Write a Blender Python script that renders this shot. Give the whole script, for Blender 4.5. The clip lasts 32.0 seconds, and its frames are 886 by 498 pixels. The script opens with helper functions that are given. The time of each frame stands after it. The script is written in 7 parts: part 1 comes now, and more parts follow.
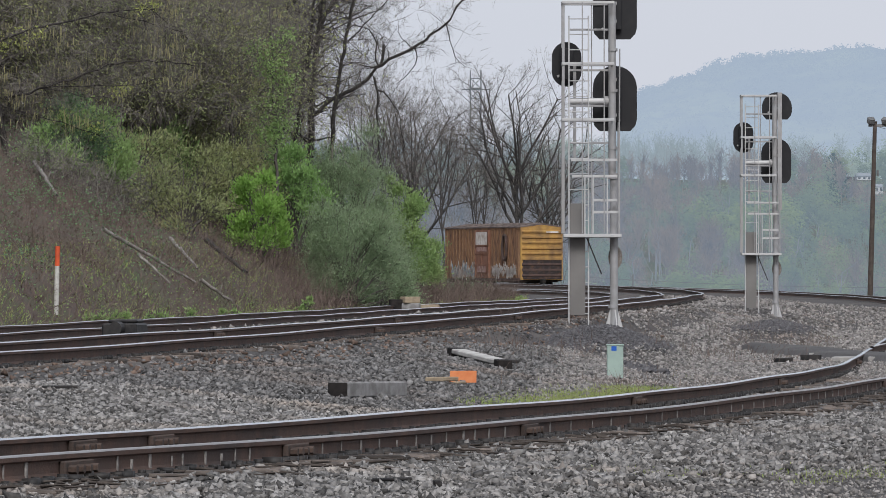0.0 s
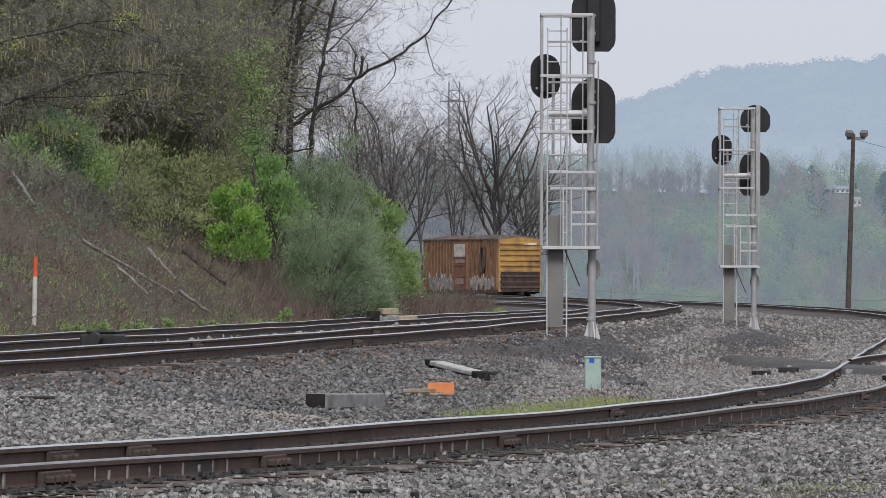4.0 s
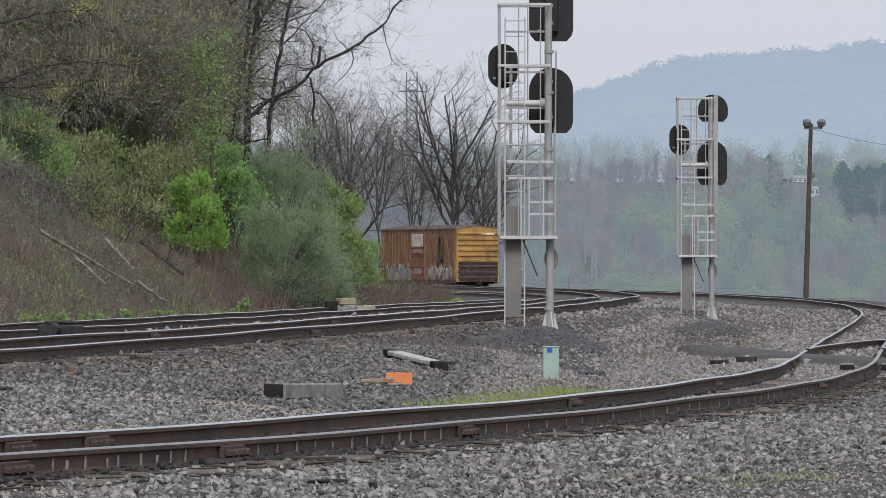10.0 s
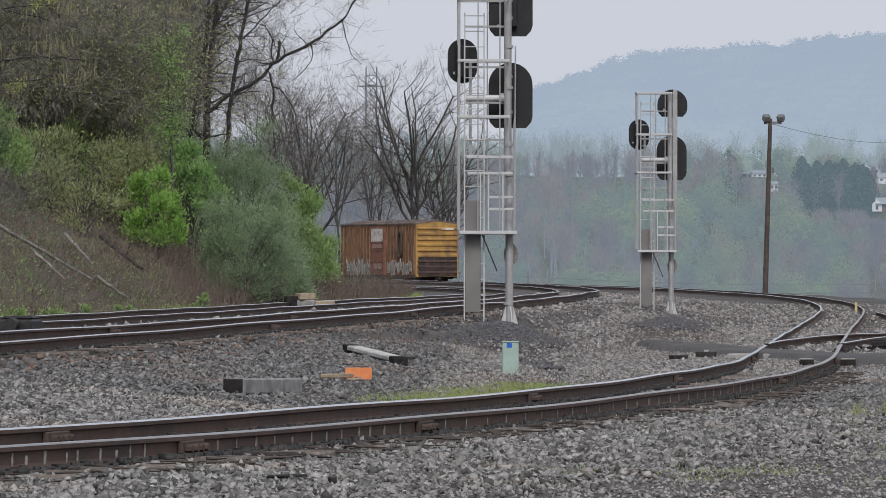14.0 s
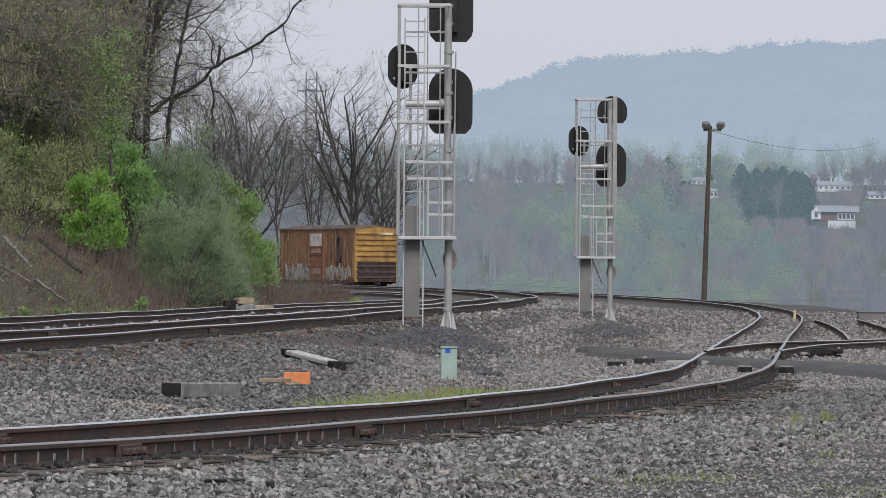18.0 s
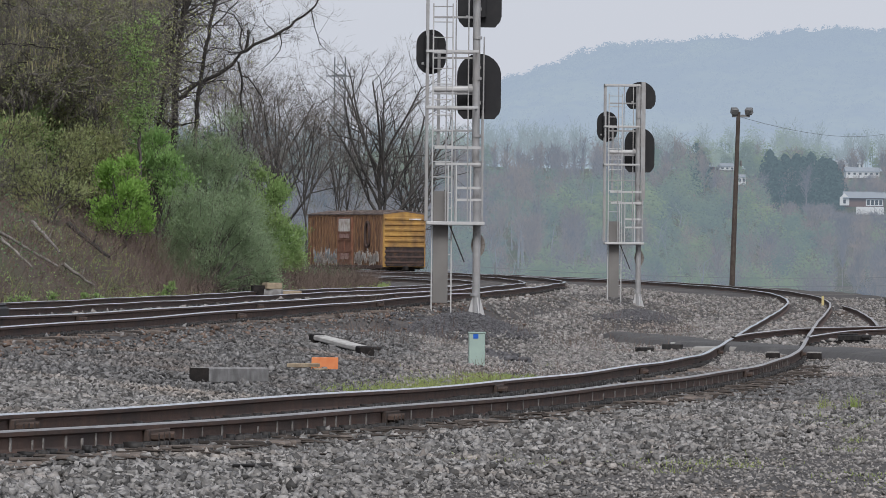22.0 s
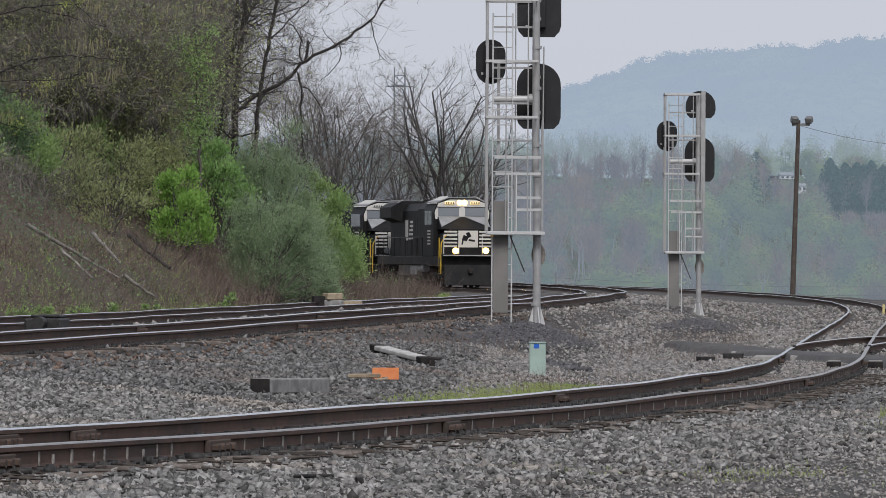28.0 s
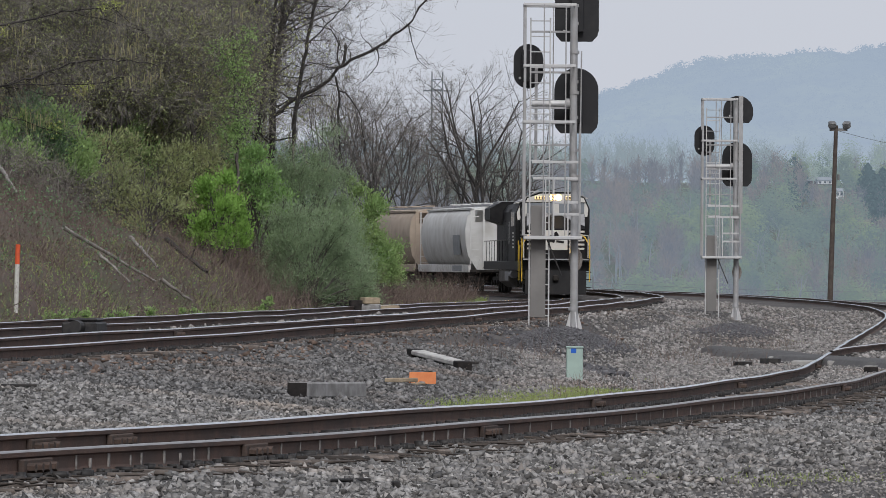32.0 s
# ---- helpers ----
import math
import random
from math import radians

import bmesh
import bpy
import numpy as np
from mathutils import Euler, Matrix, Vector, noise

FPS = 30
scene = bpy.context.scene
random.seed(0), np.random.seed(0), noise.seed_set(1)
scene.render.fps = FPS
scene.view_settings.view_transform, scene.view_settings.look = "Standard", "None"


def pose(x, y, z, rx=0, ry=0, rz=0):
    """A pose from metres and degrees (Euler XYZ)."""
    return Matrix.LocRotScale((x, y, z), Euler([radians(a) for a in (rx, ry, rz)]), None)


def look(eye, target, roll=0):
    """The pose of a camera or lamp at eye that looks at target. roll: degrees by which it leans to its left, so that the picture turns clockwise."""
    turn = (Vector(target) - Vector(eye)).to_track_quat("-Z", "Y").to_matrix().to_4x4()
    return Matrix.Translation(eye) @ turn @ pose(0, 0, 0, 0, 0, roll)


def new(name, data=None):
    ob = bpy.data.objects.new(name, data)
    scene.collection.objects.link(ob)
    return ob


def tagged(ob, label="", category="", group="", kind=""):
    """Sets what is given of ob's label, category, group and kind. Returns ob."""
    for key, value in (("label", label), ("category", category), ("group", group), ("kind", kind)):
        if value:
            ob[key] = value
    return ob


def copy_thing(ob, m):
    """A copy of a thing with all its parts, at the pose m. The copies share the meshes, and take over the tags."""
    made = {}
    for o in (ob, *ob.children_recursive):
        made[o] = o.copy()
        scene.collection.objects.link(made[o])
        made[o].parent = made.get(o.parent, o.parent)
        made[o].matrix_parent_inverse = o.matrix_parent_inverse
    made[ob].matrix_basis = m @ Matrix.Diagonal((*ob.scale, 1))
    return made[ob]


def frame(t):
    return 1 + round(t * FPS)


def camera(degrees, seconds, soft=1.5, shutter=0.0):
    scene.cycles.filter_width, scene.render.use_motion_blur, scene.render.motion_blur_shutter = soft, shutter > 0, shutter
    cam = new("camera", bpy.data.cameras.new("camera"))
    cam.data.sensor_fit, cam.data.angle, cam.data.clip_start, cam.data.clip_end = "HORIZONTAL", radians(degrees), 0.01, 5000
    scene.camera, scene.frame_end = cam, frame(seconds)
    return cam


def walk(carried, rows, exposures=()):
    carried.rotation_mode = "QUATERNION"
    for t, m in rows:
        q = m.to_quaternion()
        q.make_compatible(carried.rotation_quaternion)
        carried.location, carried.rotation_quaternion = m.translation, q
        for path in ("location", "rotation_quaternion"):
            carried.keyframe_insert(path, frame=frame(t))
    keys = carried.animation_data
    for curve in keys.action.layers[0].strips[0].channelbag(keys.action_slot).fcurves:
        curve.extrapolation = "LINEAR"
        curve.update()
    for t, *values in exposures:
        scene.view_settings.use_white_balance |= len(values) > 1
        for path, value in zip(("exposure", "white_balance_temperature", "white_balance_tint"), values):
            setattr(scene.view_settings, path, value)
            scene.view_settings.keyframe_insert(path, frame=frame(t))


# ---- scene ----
# camera: a hand-held long lens that pans; the eye stays in one place
EYE = 1.5
cam = camera(8.4, 32.0, soft=0.8)
PAN = [
    (0, 0, 0.2147, 0), (0.5, 0.0259, 0.2601, 0.0714), (1, -0.0079, 0.31, 0.0892), (1.5, -0.0703, 0.3558, 0.1242), (2, -0.1119, 0.3861, 0.0886),
    (2.5, -0.1264, 0.3805, 0.0691), (4.5, -0.1879, 0.3189, -0.2262), (5, -0.1074, 0.3216, -0.2712), (5.5, -0.0042, 0.3143, -0.3088),
    (6, -0.0063, 0.2808, -0.1718), (6.5, -0.1124, 0.2476, -0.0973), (7, -0.2365, 0.2592, -0.0962), (7.5, -0.3218, 0.2328, -0.1741),
    (8, -0.3953, 0.2325, -0.1743), (8.5, -0.4661, 0.2401, -0.1321), (9, -0.5241, 0.2494, -0.142), (9.5, -0.5652, 0.214, -0.1659), (10, -0.6078, 0.2318, -0.0694),
    (10.5, -0.6665, 0.2579, -0.0256), (11, -0.6963, 0.2435, -0.1016), (11.5, -0.7461, 0.2508, -0.1067), (12, -0.788, 0.2604, -0.0937),
    (12.5, -0.8199, 0.233, -0.0831), (13, -0.8647, 0.2662, -0.0508), (13.5, -0.9021, 0.1991, -0.0834), (14, -0.9925, 0.1845, -0.0683),
    (14.5, -1.0828, 0.1902, -0.0825), (15, -1.186, 0.162, -0.0724), (15.5, -1.3153, 0.1843, -0.131), (17.5, -1.5777, 0.2361, -0.3773),
    (18, -1.5716, 0.2376, -0.4074), (18.5, -1.5569, 0.2363, -0.4001), (19, -1.5333, 0.2439, -0.4423), (19.5, -1.5304, 0.1933, -0.3656),
    (20, -1.516, 0.2209, -0.479), (20.5, -1.4671, 0.1474, -0.5643), (21, -1.4131, 0.1307, -0.5523), (21.5, -1.376, 0.1129, -0.5203),
    (22, -1.3049, 0.0965, -0.5216), (22.5, -1.2422, 0.116, -0.4535), (23, -1.1802, 0.1179, -0.4197), (23.5, -1.1286, 0.1511, -0.4281),
    (24, -1.0815, 0.1713, -0.4739), (24.5, -1.037, 0.1773, -0.4462), (25, -0.9966, 0.1605, -0.429), (25.5, -0.957, 0.1836, -0.4085),
    (27.5, -0.7625, 0.1807, -0.2988), (28, -0.7315, 0.1876, -0.3096), (28.5, -0.6845, 0.2021, -0.3237), (29, -0.6599, 0.1855, -0.3247),
    (29.5, -0.6516, 0.1867, -0.3032), (30, -0.6254, 0.189, -0.4108), (30.5, -0.5677, 0.2185, -0.4441), (31, -0.4932, 0.2307, -0.5714),
    (31.5, -0.4264, 0.2326, -0.4701), (32, -0.3777, 0.2272, -0.4152),
]
walk(cam, [(t, pose(0, 0, EYE, 90 + pitch, roll, yaw)) for t, yaw, pitch, roll in PAN], exposures=[(0, 0.08, 6380, 10), (12, 0.08, 6380, 10), (15, -0.03, 6380, 10), (19, 0.02, 6380, 10), (25, 0.0, 6380, 10), (28, -0.05, 6380, 10), (32, -0.04, 6380, 10)])

# ---- light: a bright overcast sky ----
world = bpy.data.worlds.new("overcast")
scene.world = world
world.use_nodes = True
wn, wl = world.node_tree.nodes, world.node_tree.links
sky = wn.new("ShaderNodeTexSky")
sky.sky_type, sky.sun_disc, sky.sun_elevation, sky.sun_rotation = "NISHITA", False, radians(38), radians(175)
sky.dust_density, sky.air_density = 6.0, 1.0
cloud = wn.new("ShaderNodeMix")
cloud.data_type = "RGBA"
cloud.inputs[0].default_value = 0.82
scale = wn.new("ShaderNodeMix")
scale.data_type, scale.blend_type = "RGBA", "MULTIPLY"
scale.inputs[0].default_value = 1.0
scale.inputs[7].default_value = (0.1, 0.1, 0.1, 1)
wl.new(sky.outputs[0], scale.inputs[6])
wl.new(scale.outputs[2], cloud.inputs[6])
cloud.inputs[7].default_value = (0.715, 0.742, 0.815, 1)
wl.new(cloud.outputs[2], wn["Background"].inputs[0])
wn["Background"].inputs[1].default_value = 1.0
sun_data = bpy.data.lights.new("sun", "SUN")
sun_data.energy, sun_data.angle, sun_data.color = 2.3, radians(22), (1.0, 0.99, 0.985)
sun = new("sun", sun_data)
sun.matrix_world = look((0, 0, 46), (-5, 54, 0))

# ---- materials ----
def shader(name, base=(0.5, 0.5, 0.5), rough=0.8, metal=0.0, second=None, scale=8.0, amount=0.5, bump=0.0, bump_scale=40.0,
           third=None, third_scale=1.5, third_amount=0.35, random_value=0.0, spread=0.0, spec=0.3, glow=None, glow_strength=0.0):
    """A principled material with two scales of colour variation, relief, and a lightness that varies by object or by island."""
    m = bpy.data.materials.new(name)
    m.use_nodes = True
    n, l = m.node_tree.nodes, m.node_tree.links
    p = n["Principled BSDF"]
    p.inputs["Roughness"].default_value, p.inputs["Metallic"].default_value = rough, metal
    p.inputs["Specular IOR Level"].default_value = spec
    p.inputs["Base Color"].default_value = (*base, 1)
    coord = n.new("ShaderNodeTexCoord")
    out = None

    def mixed(a, colour, tex_scale, low, high, detail=6):
        tex = n.new("ShaderNodeTexNoise")
        tex.inputs["Scale"].default_value, tex.inputs["Detail"].default_value = tex_scale, detail
        l.new(coord.outputs["Object"], tex.inputs["Vector"])
        ramp = n.new("ShaderNodeMapRange")
        ramp.inputs[1].default_value, ramp.inputs[2].default_value = low, high
        l.new(tex.outputs["Fac"], ramp.inputs[0])
        mix = n.new("ShaderNodeMix")
        mix.data_type = "RGBA"
        l.new(ramp.outputs[0], mix.inputs[0])
        if a is None:
            mix.inputs[6].default_value = (*base, 1)
        else:
            l.new(a, mix.inputs[6])
        mix.inputs[7].default_value = (*colour, 1)
        return mix.outputs[2]

    if second:
        out = mixed(out, second, scale, 0.62 - amount * 0.5, 0.72)
    if third:
        out = mixed(out, third, third_scale, 0.65 - third_amount * 0.4, 0.75)
    for node_type, socket, strength in (("ShaderNodeObjectInfo", "Random", random_value), ("ShaderNodeNewGeometry", "Random Per Island", spread)):
        if strength:
            src = n.new(node_type)
            hsv = n.new("ShaderNodeHueSaturation")
            rng = n.new("ShaderNodeMapRange")
            rng.inputs[3].default_value, rng.inputs[4].default_value = 1 - strength, 1 + strength
            l.new(src.outputs[socket], rng.inputs[0])
            l.new(rng.outputs[0], hsv.inputs["Value"])
            if out is None:
                hsv.inputs["Color"].default_value = (*base, 1)
            else:
                l.new(out, hsv.inputs["Color"])
            out = hsv.outputs[0]
    if out is not None:
        l.new(out, p.inputs["Base Color"])
    if bump:
        tex = n.new("ShaderNodeTexNoise")
        tex.inputs["Scale"].default_value, tex.inputs["Detail"].default_value = bump_scale, 5
        l.new(coord.outputs["Object"], tex.inputs["Vector"])
        b = n.new("ShaderNodeBump")
        b.inputs["Strength"].default_value, b.inputs["Distance"].default_value = bump, 0.02
        l.new(tex.outputs["Fac"], b.inputs["Height"])
        l.new(b.outputs[0], p.inputs["Normal"])
    if glow:
        p.inputs["Emission Color"].default_value = (*glow, 1)
        p.inputs["Emission Strength"].default_value = glow_strength
    return m


M = {
    "web": shader("rusty_rail_side", (0.066, 0.045, 0.038), 0.8, 0.05, (0.105, 0.064, 0.049), 6, 0.6, 0.3, 60, (0.045, 0.036, 0.034), 0.9),
    "head": shader("polished_rail_head", (0.64, 0.645, 0.665), 0.15, 0.95, (0.5, 0.49, 0.49), 3, 0.4),
    "head_worn": shader("dull_grey_rail_head", (0.36, 0.35, 0.345), 0.42, 0.8, (0.26, 0.24, 0.23), 3, 0.5),
    "head_dull": shader("worn_rail_head", (0.56, 0.55, 0.55), 0.28, 0.95, (0.40, 0.37, 0.35), 2, 0.5),
    "tie": shader("weathered_timber_tie", (0.15, 0.125, 0.108), 0.9, 0, (0.045, 0.036, 0.031), 7, 0.7, 0.6, 30, random_value=0.65),
    "tie_dark": shader("creosoted_timber", (0.014, 0.013, 0.013), 0.9, 0, (0.035, 0.03, 0.028), 6, 0.5, 0.4, 30, spec=0.15),
    "tie_grey": shader("sun_bleached_timber", (0.30, 0.295, 0.29), 0.9, 0, (0.12, 0.112, 0.108), 5, 0.6, 0.5, 40),
    "tie_pale": shader("whitened_timber", (0.46, 0.45, 0.43), 0.9, 0, (0.30, 0.285, 0.27), 5, 0.5, 0.4, 40),
    "iron": shader("rusted_iron", (0.055, 0.043, 0.038), 0.8, 0.1, (0.085, 0.055, 0.042), 20, 0.5, 0.3, 60, random_value=0.25),
    "black_iron": shader("black_greased_iron", (0.02, 0.02, 0.021), 0.6, 0.2, (0.05, 0.045, 0.042), 9, 0.5),
    "stone": shader("grey_ballast_stone", (0.28, 0.271, 0.262), 0.9, 0, (0.11, 0.105, 0.10), 16, 0.75, 0.5, 70, (0.25, 0.22, 0.195), 0.5, 0.28, spread=0.7, spec=0.15),
    "stone_mid": shader("dirty_ballast_stone", (0.20, 0.196, 0.193), 0.9, 0, (0.10, 0.096, 0.094), 16, 0.7, 0.4, 70, (0.18, 0.15, 0.132), 0.3, 0.3, spread=0.55, spec=0.15),
    "stone_dusty": shader("dusty_ballast_stone", (0.30, 0.284, 0.27), 0.92, 0, (0.17, 0.16, 0.152), 16, 0.7, 0.4, 70, (0.24, 0.20, 0.175), 0.3, 0.3, spread=0.5, spec=0.15),
    "stone_rust": shader("rust_stained_ballast", (0.125, 0.086, 0.068), 0.9, 0, (0.17, 0.125, 0.10), 9, 0.5, 0.3, 60, spread=0.5),
    "cinder": shader("dark_cinder_stone", (0.088, 0.086, 0.092), 0.9, 0, (0.135, 0.131, 0.136), 9, 0.5, 0.3, 60, spread=0.4),
}


def ground_material():
    """Crushed stone with dirt and sparse grass between the tracks, leaf litter on the bank."""
    m = shader("ballast_ground", (0.082, 0.077, 0.074), 0.95, 0, (0.04, 0.037, 0.036), 14, 0.8, 0.9, 16, (0.12, 0.105, 0.095), 0.22, 0.5)
    return m


M["ground"] = ground_material()
M["litter"] = shader("leaf_litter_soil", (0.062, 0.046, 0.040), 0.95, 0, (0.105, 0.078, 0.066), 3, 0.6, 0.9, 8, (0.06, 0.078, 0.034), 0.45, 0.6)


def haze_painted(name, base, second, scale, haze, amount, spread=0.0, third=None, third_scale=0.13):
    """A distant surface with haze painted in: its own colour mixed with an even emission."""
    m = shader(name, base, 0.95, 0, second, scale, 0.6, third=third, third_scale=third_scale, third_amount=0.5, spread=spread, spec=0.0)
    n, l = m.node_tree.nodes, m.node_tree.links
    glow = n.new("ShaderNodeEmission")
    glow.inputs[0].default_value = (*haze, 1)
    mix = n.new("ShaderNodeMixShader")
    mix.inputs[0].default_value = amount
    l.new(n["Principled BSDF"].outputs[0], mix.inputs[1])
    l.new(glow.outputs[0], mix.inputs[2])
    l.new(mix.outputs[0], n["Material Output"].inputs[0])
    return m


# emission colour that stands in for the haze before the far slope
HAZE_GLOW = (0.220, 0.277, 0.352)
M["far_floor"] = haze_painted("far_woodland_floor", (0.13, 0.11, 0.09), (0.10, 0.12, 0.06), 0.05, HAZE_GLOW, 0.35)


# ---- mesh helpers ----
def link_mesh(name, verts, faces, material, parent=None, label="", mats=None, face_mats=None, smooth=False):
    me = bpy.data.meshes.new(name)
    verts = np.asarray(verts, dtype=np.float64)
    if isinstance(faces, np.ndarray):
        k = faces.shape[1]
        me.vertices.add(len(verts))
        me.vertices.foreach_set("co", verts.ravel())
        me.loops.add(faces.size)
        me.loops.foreach_set("vertex_index", faces.ravel().astype(np.int32))
        me.polygons.add(len(faces))
        me.polygons.foreach_set("loop_start", np.arange(0, faces.size, k, dtype=np.int32))
        me.update(calc_edges=True)
    else:
        me.from_pydata([tuple(v) for v in verts], [], faces)
    for mt in mats or [material]:
        me.materials.append(mt)
    if face_mats is not None:
        me.polygons.foreach_set("material_index", np.asarray(face_mats, dtype=np.int32))
    if smooth:
        me.polygons.foreach_set("use_smooth", np.ones(len(me.polygons), dtype=bool))
    me.validate()
    ob = new(name, me)
    if parent:
        ob.parent = parent
    if label:
        ob["label"] = label
    return ob


def part(name, bm, material, parent=None, label="", smooth=False):
    me = bpy.data.meshes.new(name)
    bm.to_mesh(me)
    bm.free()
    for mt in material if isinstance(material, (list, tuple)) else [material]:
        me.materials.append(mt)
    if smooth:
        for p in me.polygons:
            p.use_smooth = True
    ob = new(name, me)
    if parent:
        ob.parent = parent
    if label:
        ob["label"] = label
    return ob


def empty(name, m, label, category, group="", kind=""):
    ob = new(name)
    ob.matrix_world = m
    return tagged(ob, label, category, group, kind)


def add_box(bm, x0, x1, y0, y1, z0, z1, bevel=0.0, turn=None, index=0):
    """A box between two corners, with its edges rounded by bevel."""
    made = bmesh.ops.create_cube(bm, size=1.0)["verts"]
    bmesh.ops.scale(bm, vec=(x1 - x0, y1 - y0, z1 - z0), verts=made)
    bmesh.ops.translate(bm, vec=((x0 + x1) / 2, (y0 + y1) / 2, (z0 + z1) / 2), verts=made)
    if turn:
        bmesh.ops.transform(bm, matrix=turn, verts=made)
    faces = {f for v in made for f in v.link_faces}
    for f in faces:
        f.material_index = index
    if bevel:
        edges = list({e for v in made for e in v.link_edges})
        bmesh.ops.bevel(bm, geom=edges, offset=bevel, segments=1, affect="EDGES")
    return bm


def box(x0, x1, y0, y1, z0, z1, bevel=0.0):
    return add_box(bmesh.new(), x0, x1, y0, y1, z0, z1, bevel)


def add_tube(bm, a, b, r0, r1=None, sides=10, caps=True):
    """A round bar from a to b."""
    a, b = Vector(a), Vector(b)
    way = b - a
    m = Matrix.Translation((a + b) / 2) @ way.to_track_quat("Z", "Y").to_matrix().to_4x4()
    bmesh.ops.create_cone(bm, cap_ends=caps, segments=sides, radius1=r0, radius2=r0 if r1 is None else r1, depth=way.length, matrix=m)
    return bm


def tube(a, b, r0, r1=None, sides=10):
    return add_tube(bmesh.new(), a, b, r0, r1, sides)


def prism(outline, x0, x1, axis="x"):
    """An outline (pairs) drawn out between x0 and x1 along an axis; the pairs are the two other axes in order."""
    bm = bmesh.new()

    def put(c, u, v):
        return (c, u, v) if axis == "x" else (u, c, v) if axis == "y" else (u, v, c)

    rings = [[bm.verts.new(put(c, u, v)) for u, v in outline] for c in (x0, x1)]
    n = len(outline)
    for i in range(n):
        bm.faces.new((rings[0][i], rings[0][(i + 1) % n], rings[1][(i + 1) % n], rings[1][i]))
    bm.faces.new(rings[0])
    bm.faces.new(list(reversed(rings[1])))
    bmesh.ops.recalc_face_normals(bm, faces=bm.faces)
    return bm


# ---- the lines of the tracks ----
class Line:
    """A track's centre line: a start, a heading, its bend along the way (left is positive), the height of its rails and its cant."""

    def __init__(self, x, y, heading, bends, heights, cants, length, step=0.5, beyond=0.0, bend_beyond=0.0018):
        s = np.arange(0, length + beyond, step)
        k = np.interp(s, np.linspace(0, length, len(bends)), bends)
        k = np.where(s > length, bend_beyond, k)
        self.h = heading - np.cumsum(k) * step
        self.x = x + np.cumsum(np.sin(self.h)) * step
        self.y = y + np.cumsum(np.cos(self.h)) * step
        self.z = np.interp(s, np.linspace(0, length, len(heights)), heights) + EYE
        self.c = np.interp(s, np.linspace(0, length, len(cants)), cants)
        self.s, self.step, self.length = s, step, length + beyond

    def at(self, s, side=0.0):
        """The place s metres along and side metres to the right, and the heading there."""
        x, y, z, h, c = (np.interp(s, self.s, v) for v in (self.x, self.y, self.z, self.h, self.c))
        return x + side * np.cos(h), y - side * np.sin(h), z + c * side / 1.51, h

    def back(self, metres, bend=0.0):
        """Carries the line backwards from its start."""
        n = int(metres / self.step)
        h = self.h[0] + np.arange(n, 0, -1) * self.step * bend
        dx, dy = np.sin(h) * self.step, np.cos(h) * self.step
        self.x = np.concatenate([self.x[0] - np.cumsum(dx[::-1])[::-1], self.x])
        self.y = np.concatenate([self.y[0] - np.cumsum(dy[::-1])[::-1], self.y])
        self.h = np.concatenate([h, self.h])
        self.z = np.concatenate([np.full(n, self.z[0]), self.z])
        self.c = np.concatenate([np.full(n, self.c[0]), self.c])
        self.s = np.concatenate([np.arange(-n, 0) * self.step, self.s])
        return self


NEAR = Line(-3.759851, 36.700973, 0.29646, (0.005291, 0.002318, 0, -0.000149, 0.000305, 0.001237, 0.002242, 0.003186, 0.004126),
            (-1.141, -1.522, -1.515, -1.411, -1.188, -0.88), (-0.024, 0.036, -0.02, 0.022), 330, beyond=220, bend_beyond=0.0018).back(25, 0.004)
OUTER = Line(-6.39571, 65.848575, 0.165039, (0.000903, 0.000926, 0.000884, 0.000768, 0.000444, 0.000657, 0.001118, 0.001363, 0.0017, 0.0018, 0.0018, 0.0018, 0.0018),
             (-0.917, -0.757, -0.739, -0.866, -0.832, -0.765, -0.70, -0.66), (-0.027, 0.057, 0.0586, 0.0107), 420, beyond=260).back(40, 0.001)
INNER = Line(-10.537075, 75.807862, 0.131392, (0.001854, 0.00063, 0.00005, -0.000817, -0.000164, 0.001765, 0.003100, 0.004200, 0.003507, 0.003008, 0.002548, 0.002106, 0.001668),
             (-0.945, -1.052, -1.084, -0.965, -0.85, -0.757), (-0.052, -0.03, 0.049, 0), 420, beyond=330).back(45, 0.001)
BRANCH = Line(9.1, 119.1, 0.122, (0, -0.008, -0.016, -0.016, -0.012), (-1.50, -1.50, -1.50, -1.50), (0, 0), 40, beyond=40, bend_beyond=-0.006)
YARD = Line(14.55, 145.0, 0.088, (0.0003, 0.0005), (-1.50, -1.48), (0, 0), 66)
SIDING = Line(11.0, 385.0, -0.30, (0.001, 0.001), (-1.5, -1.5), (0, 0), 70)
LINES = (NEAR, OUTER, INNER, BRANCH, YARD, SIDING)


def line_distance(line, x, y):
    """For many places: the way along, the offset to the right, and the rail height of the nearest place on a line."""
    sx, sy = line.x[::4], line.y[::4]
    best = np.full(x.shape, 1e9)
    idx = np.zeros(x.shape, dtype=int)
    for i in range(len(sx)):
        d = (x - sx[i]) ** 2 + (y - sy[i]) ** 2
        m = d < best
        best[m], idx[m] = d[m], i
    j = idx * 4
    dx, dy, h = x - line.x[j], y - line.y[j], line.h[j]
    off = dx * np.cos(h) - dy * np.sin(h)
    dist = np.sqrt(best)
    off = np.where(dist > np.abs(off) + 3, np.sign(off) * dist, off)
    return line.s[j], off, line.z[j], dist


def smooth_step(v, a, b):
    t = np.clip((v - a) / (b - a), 0, 1)
    return t * t * (3 - 2 * t)


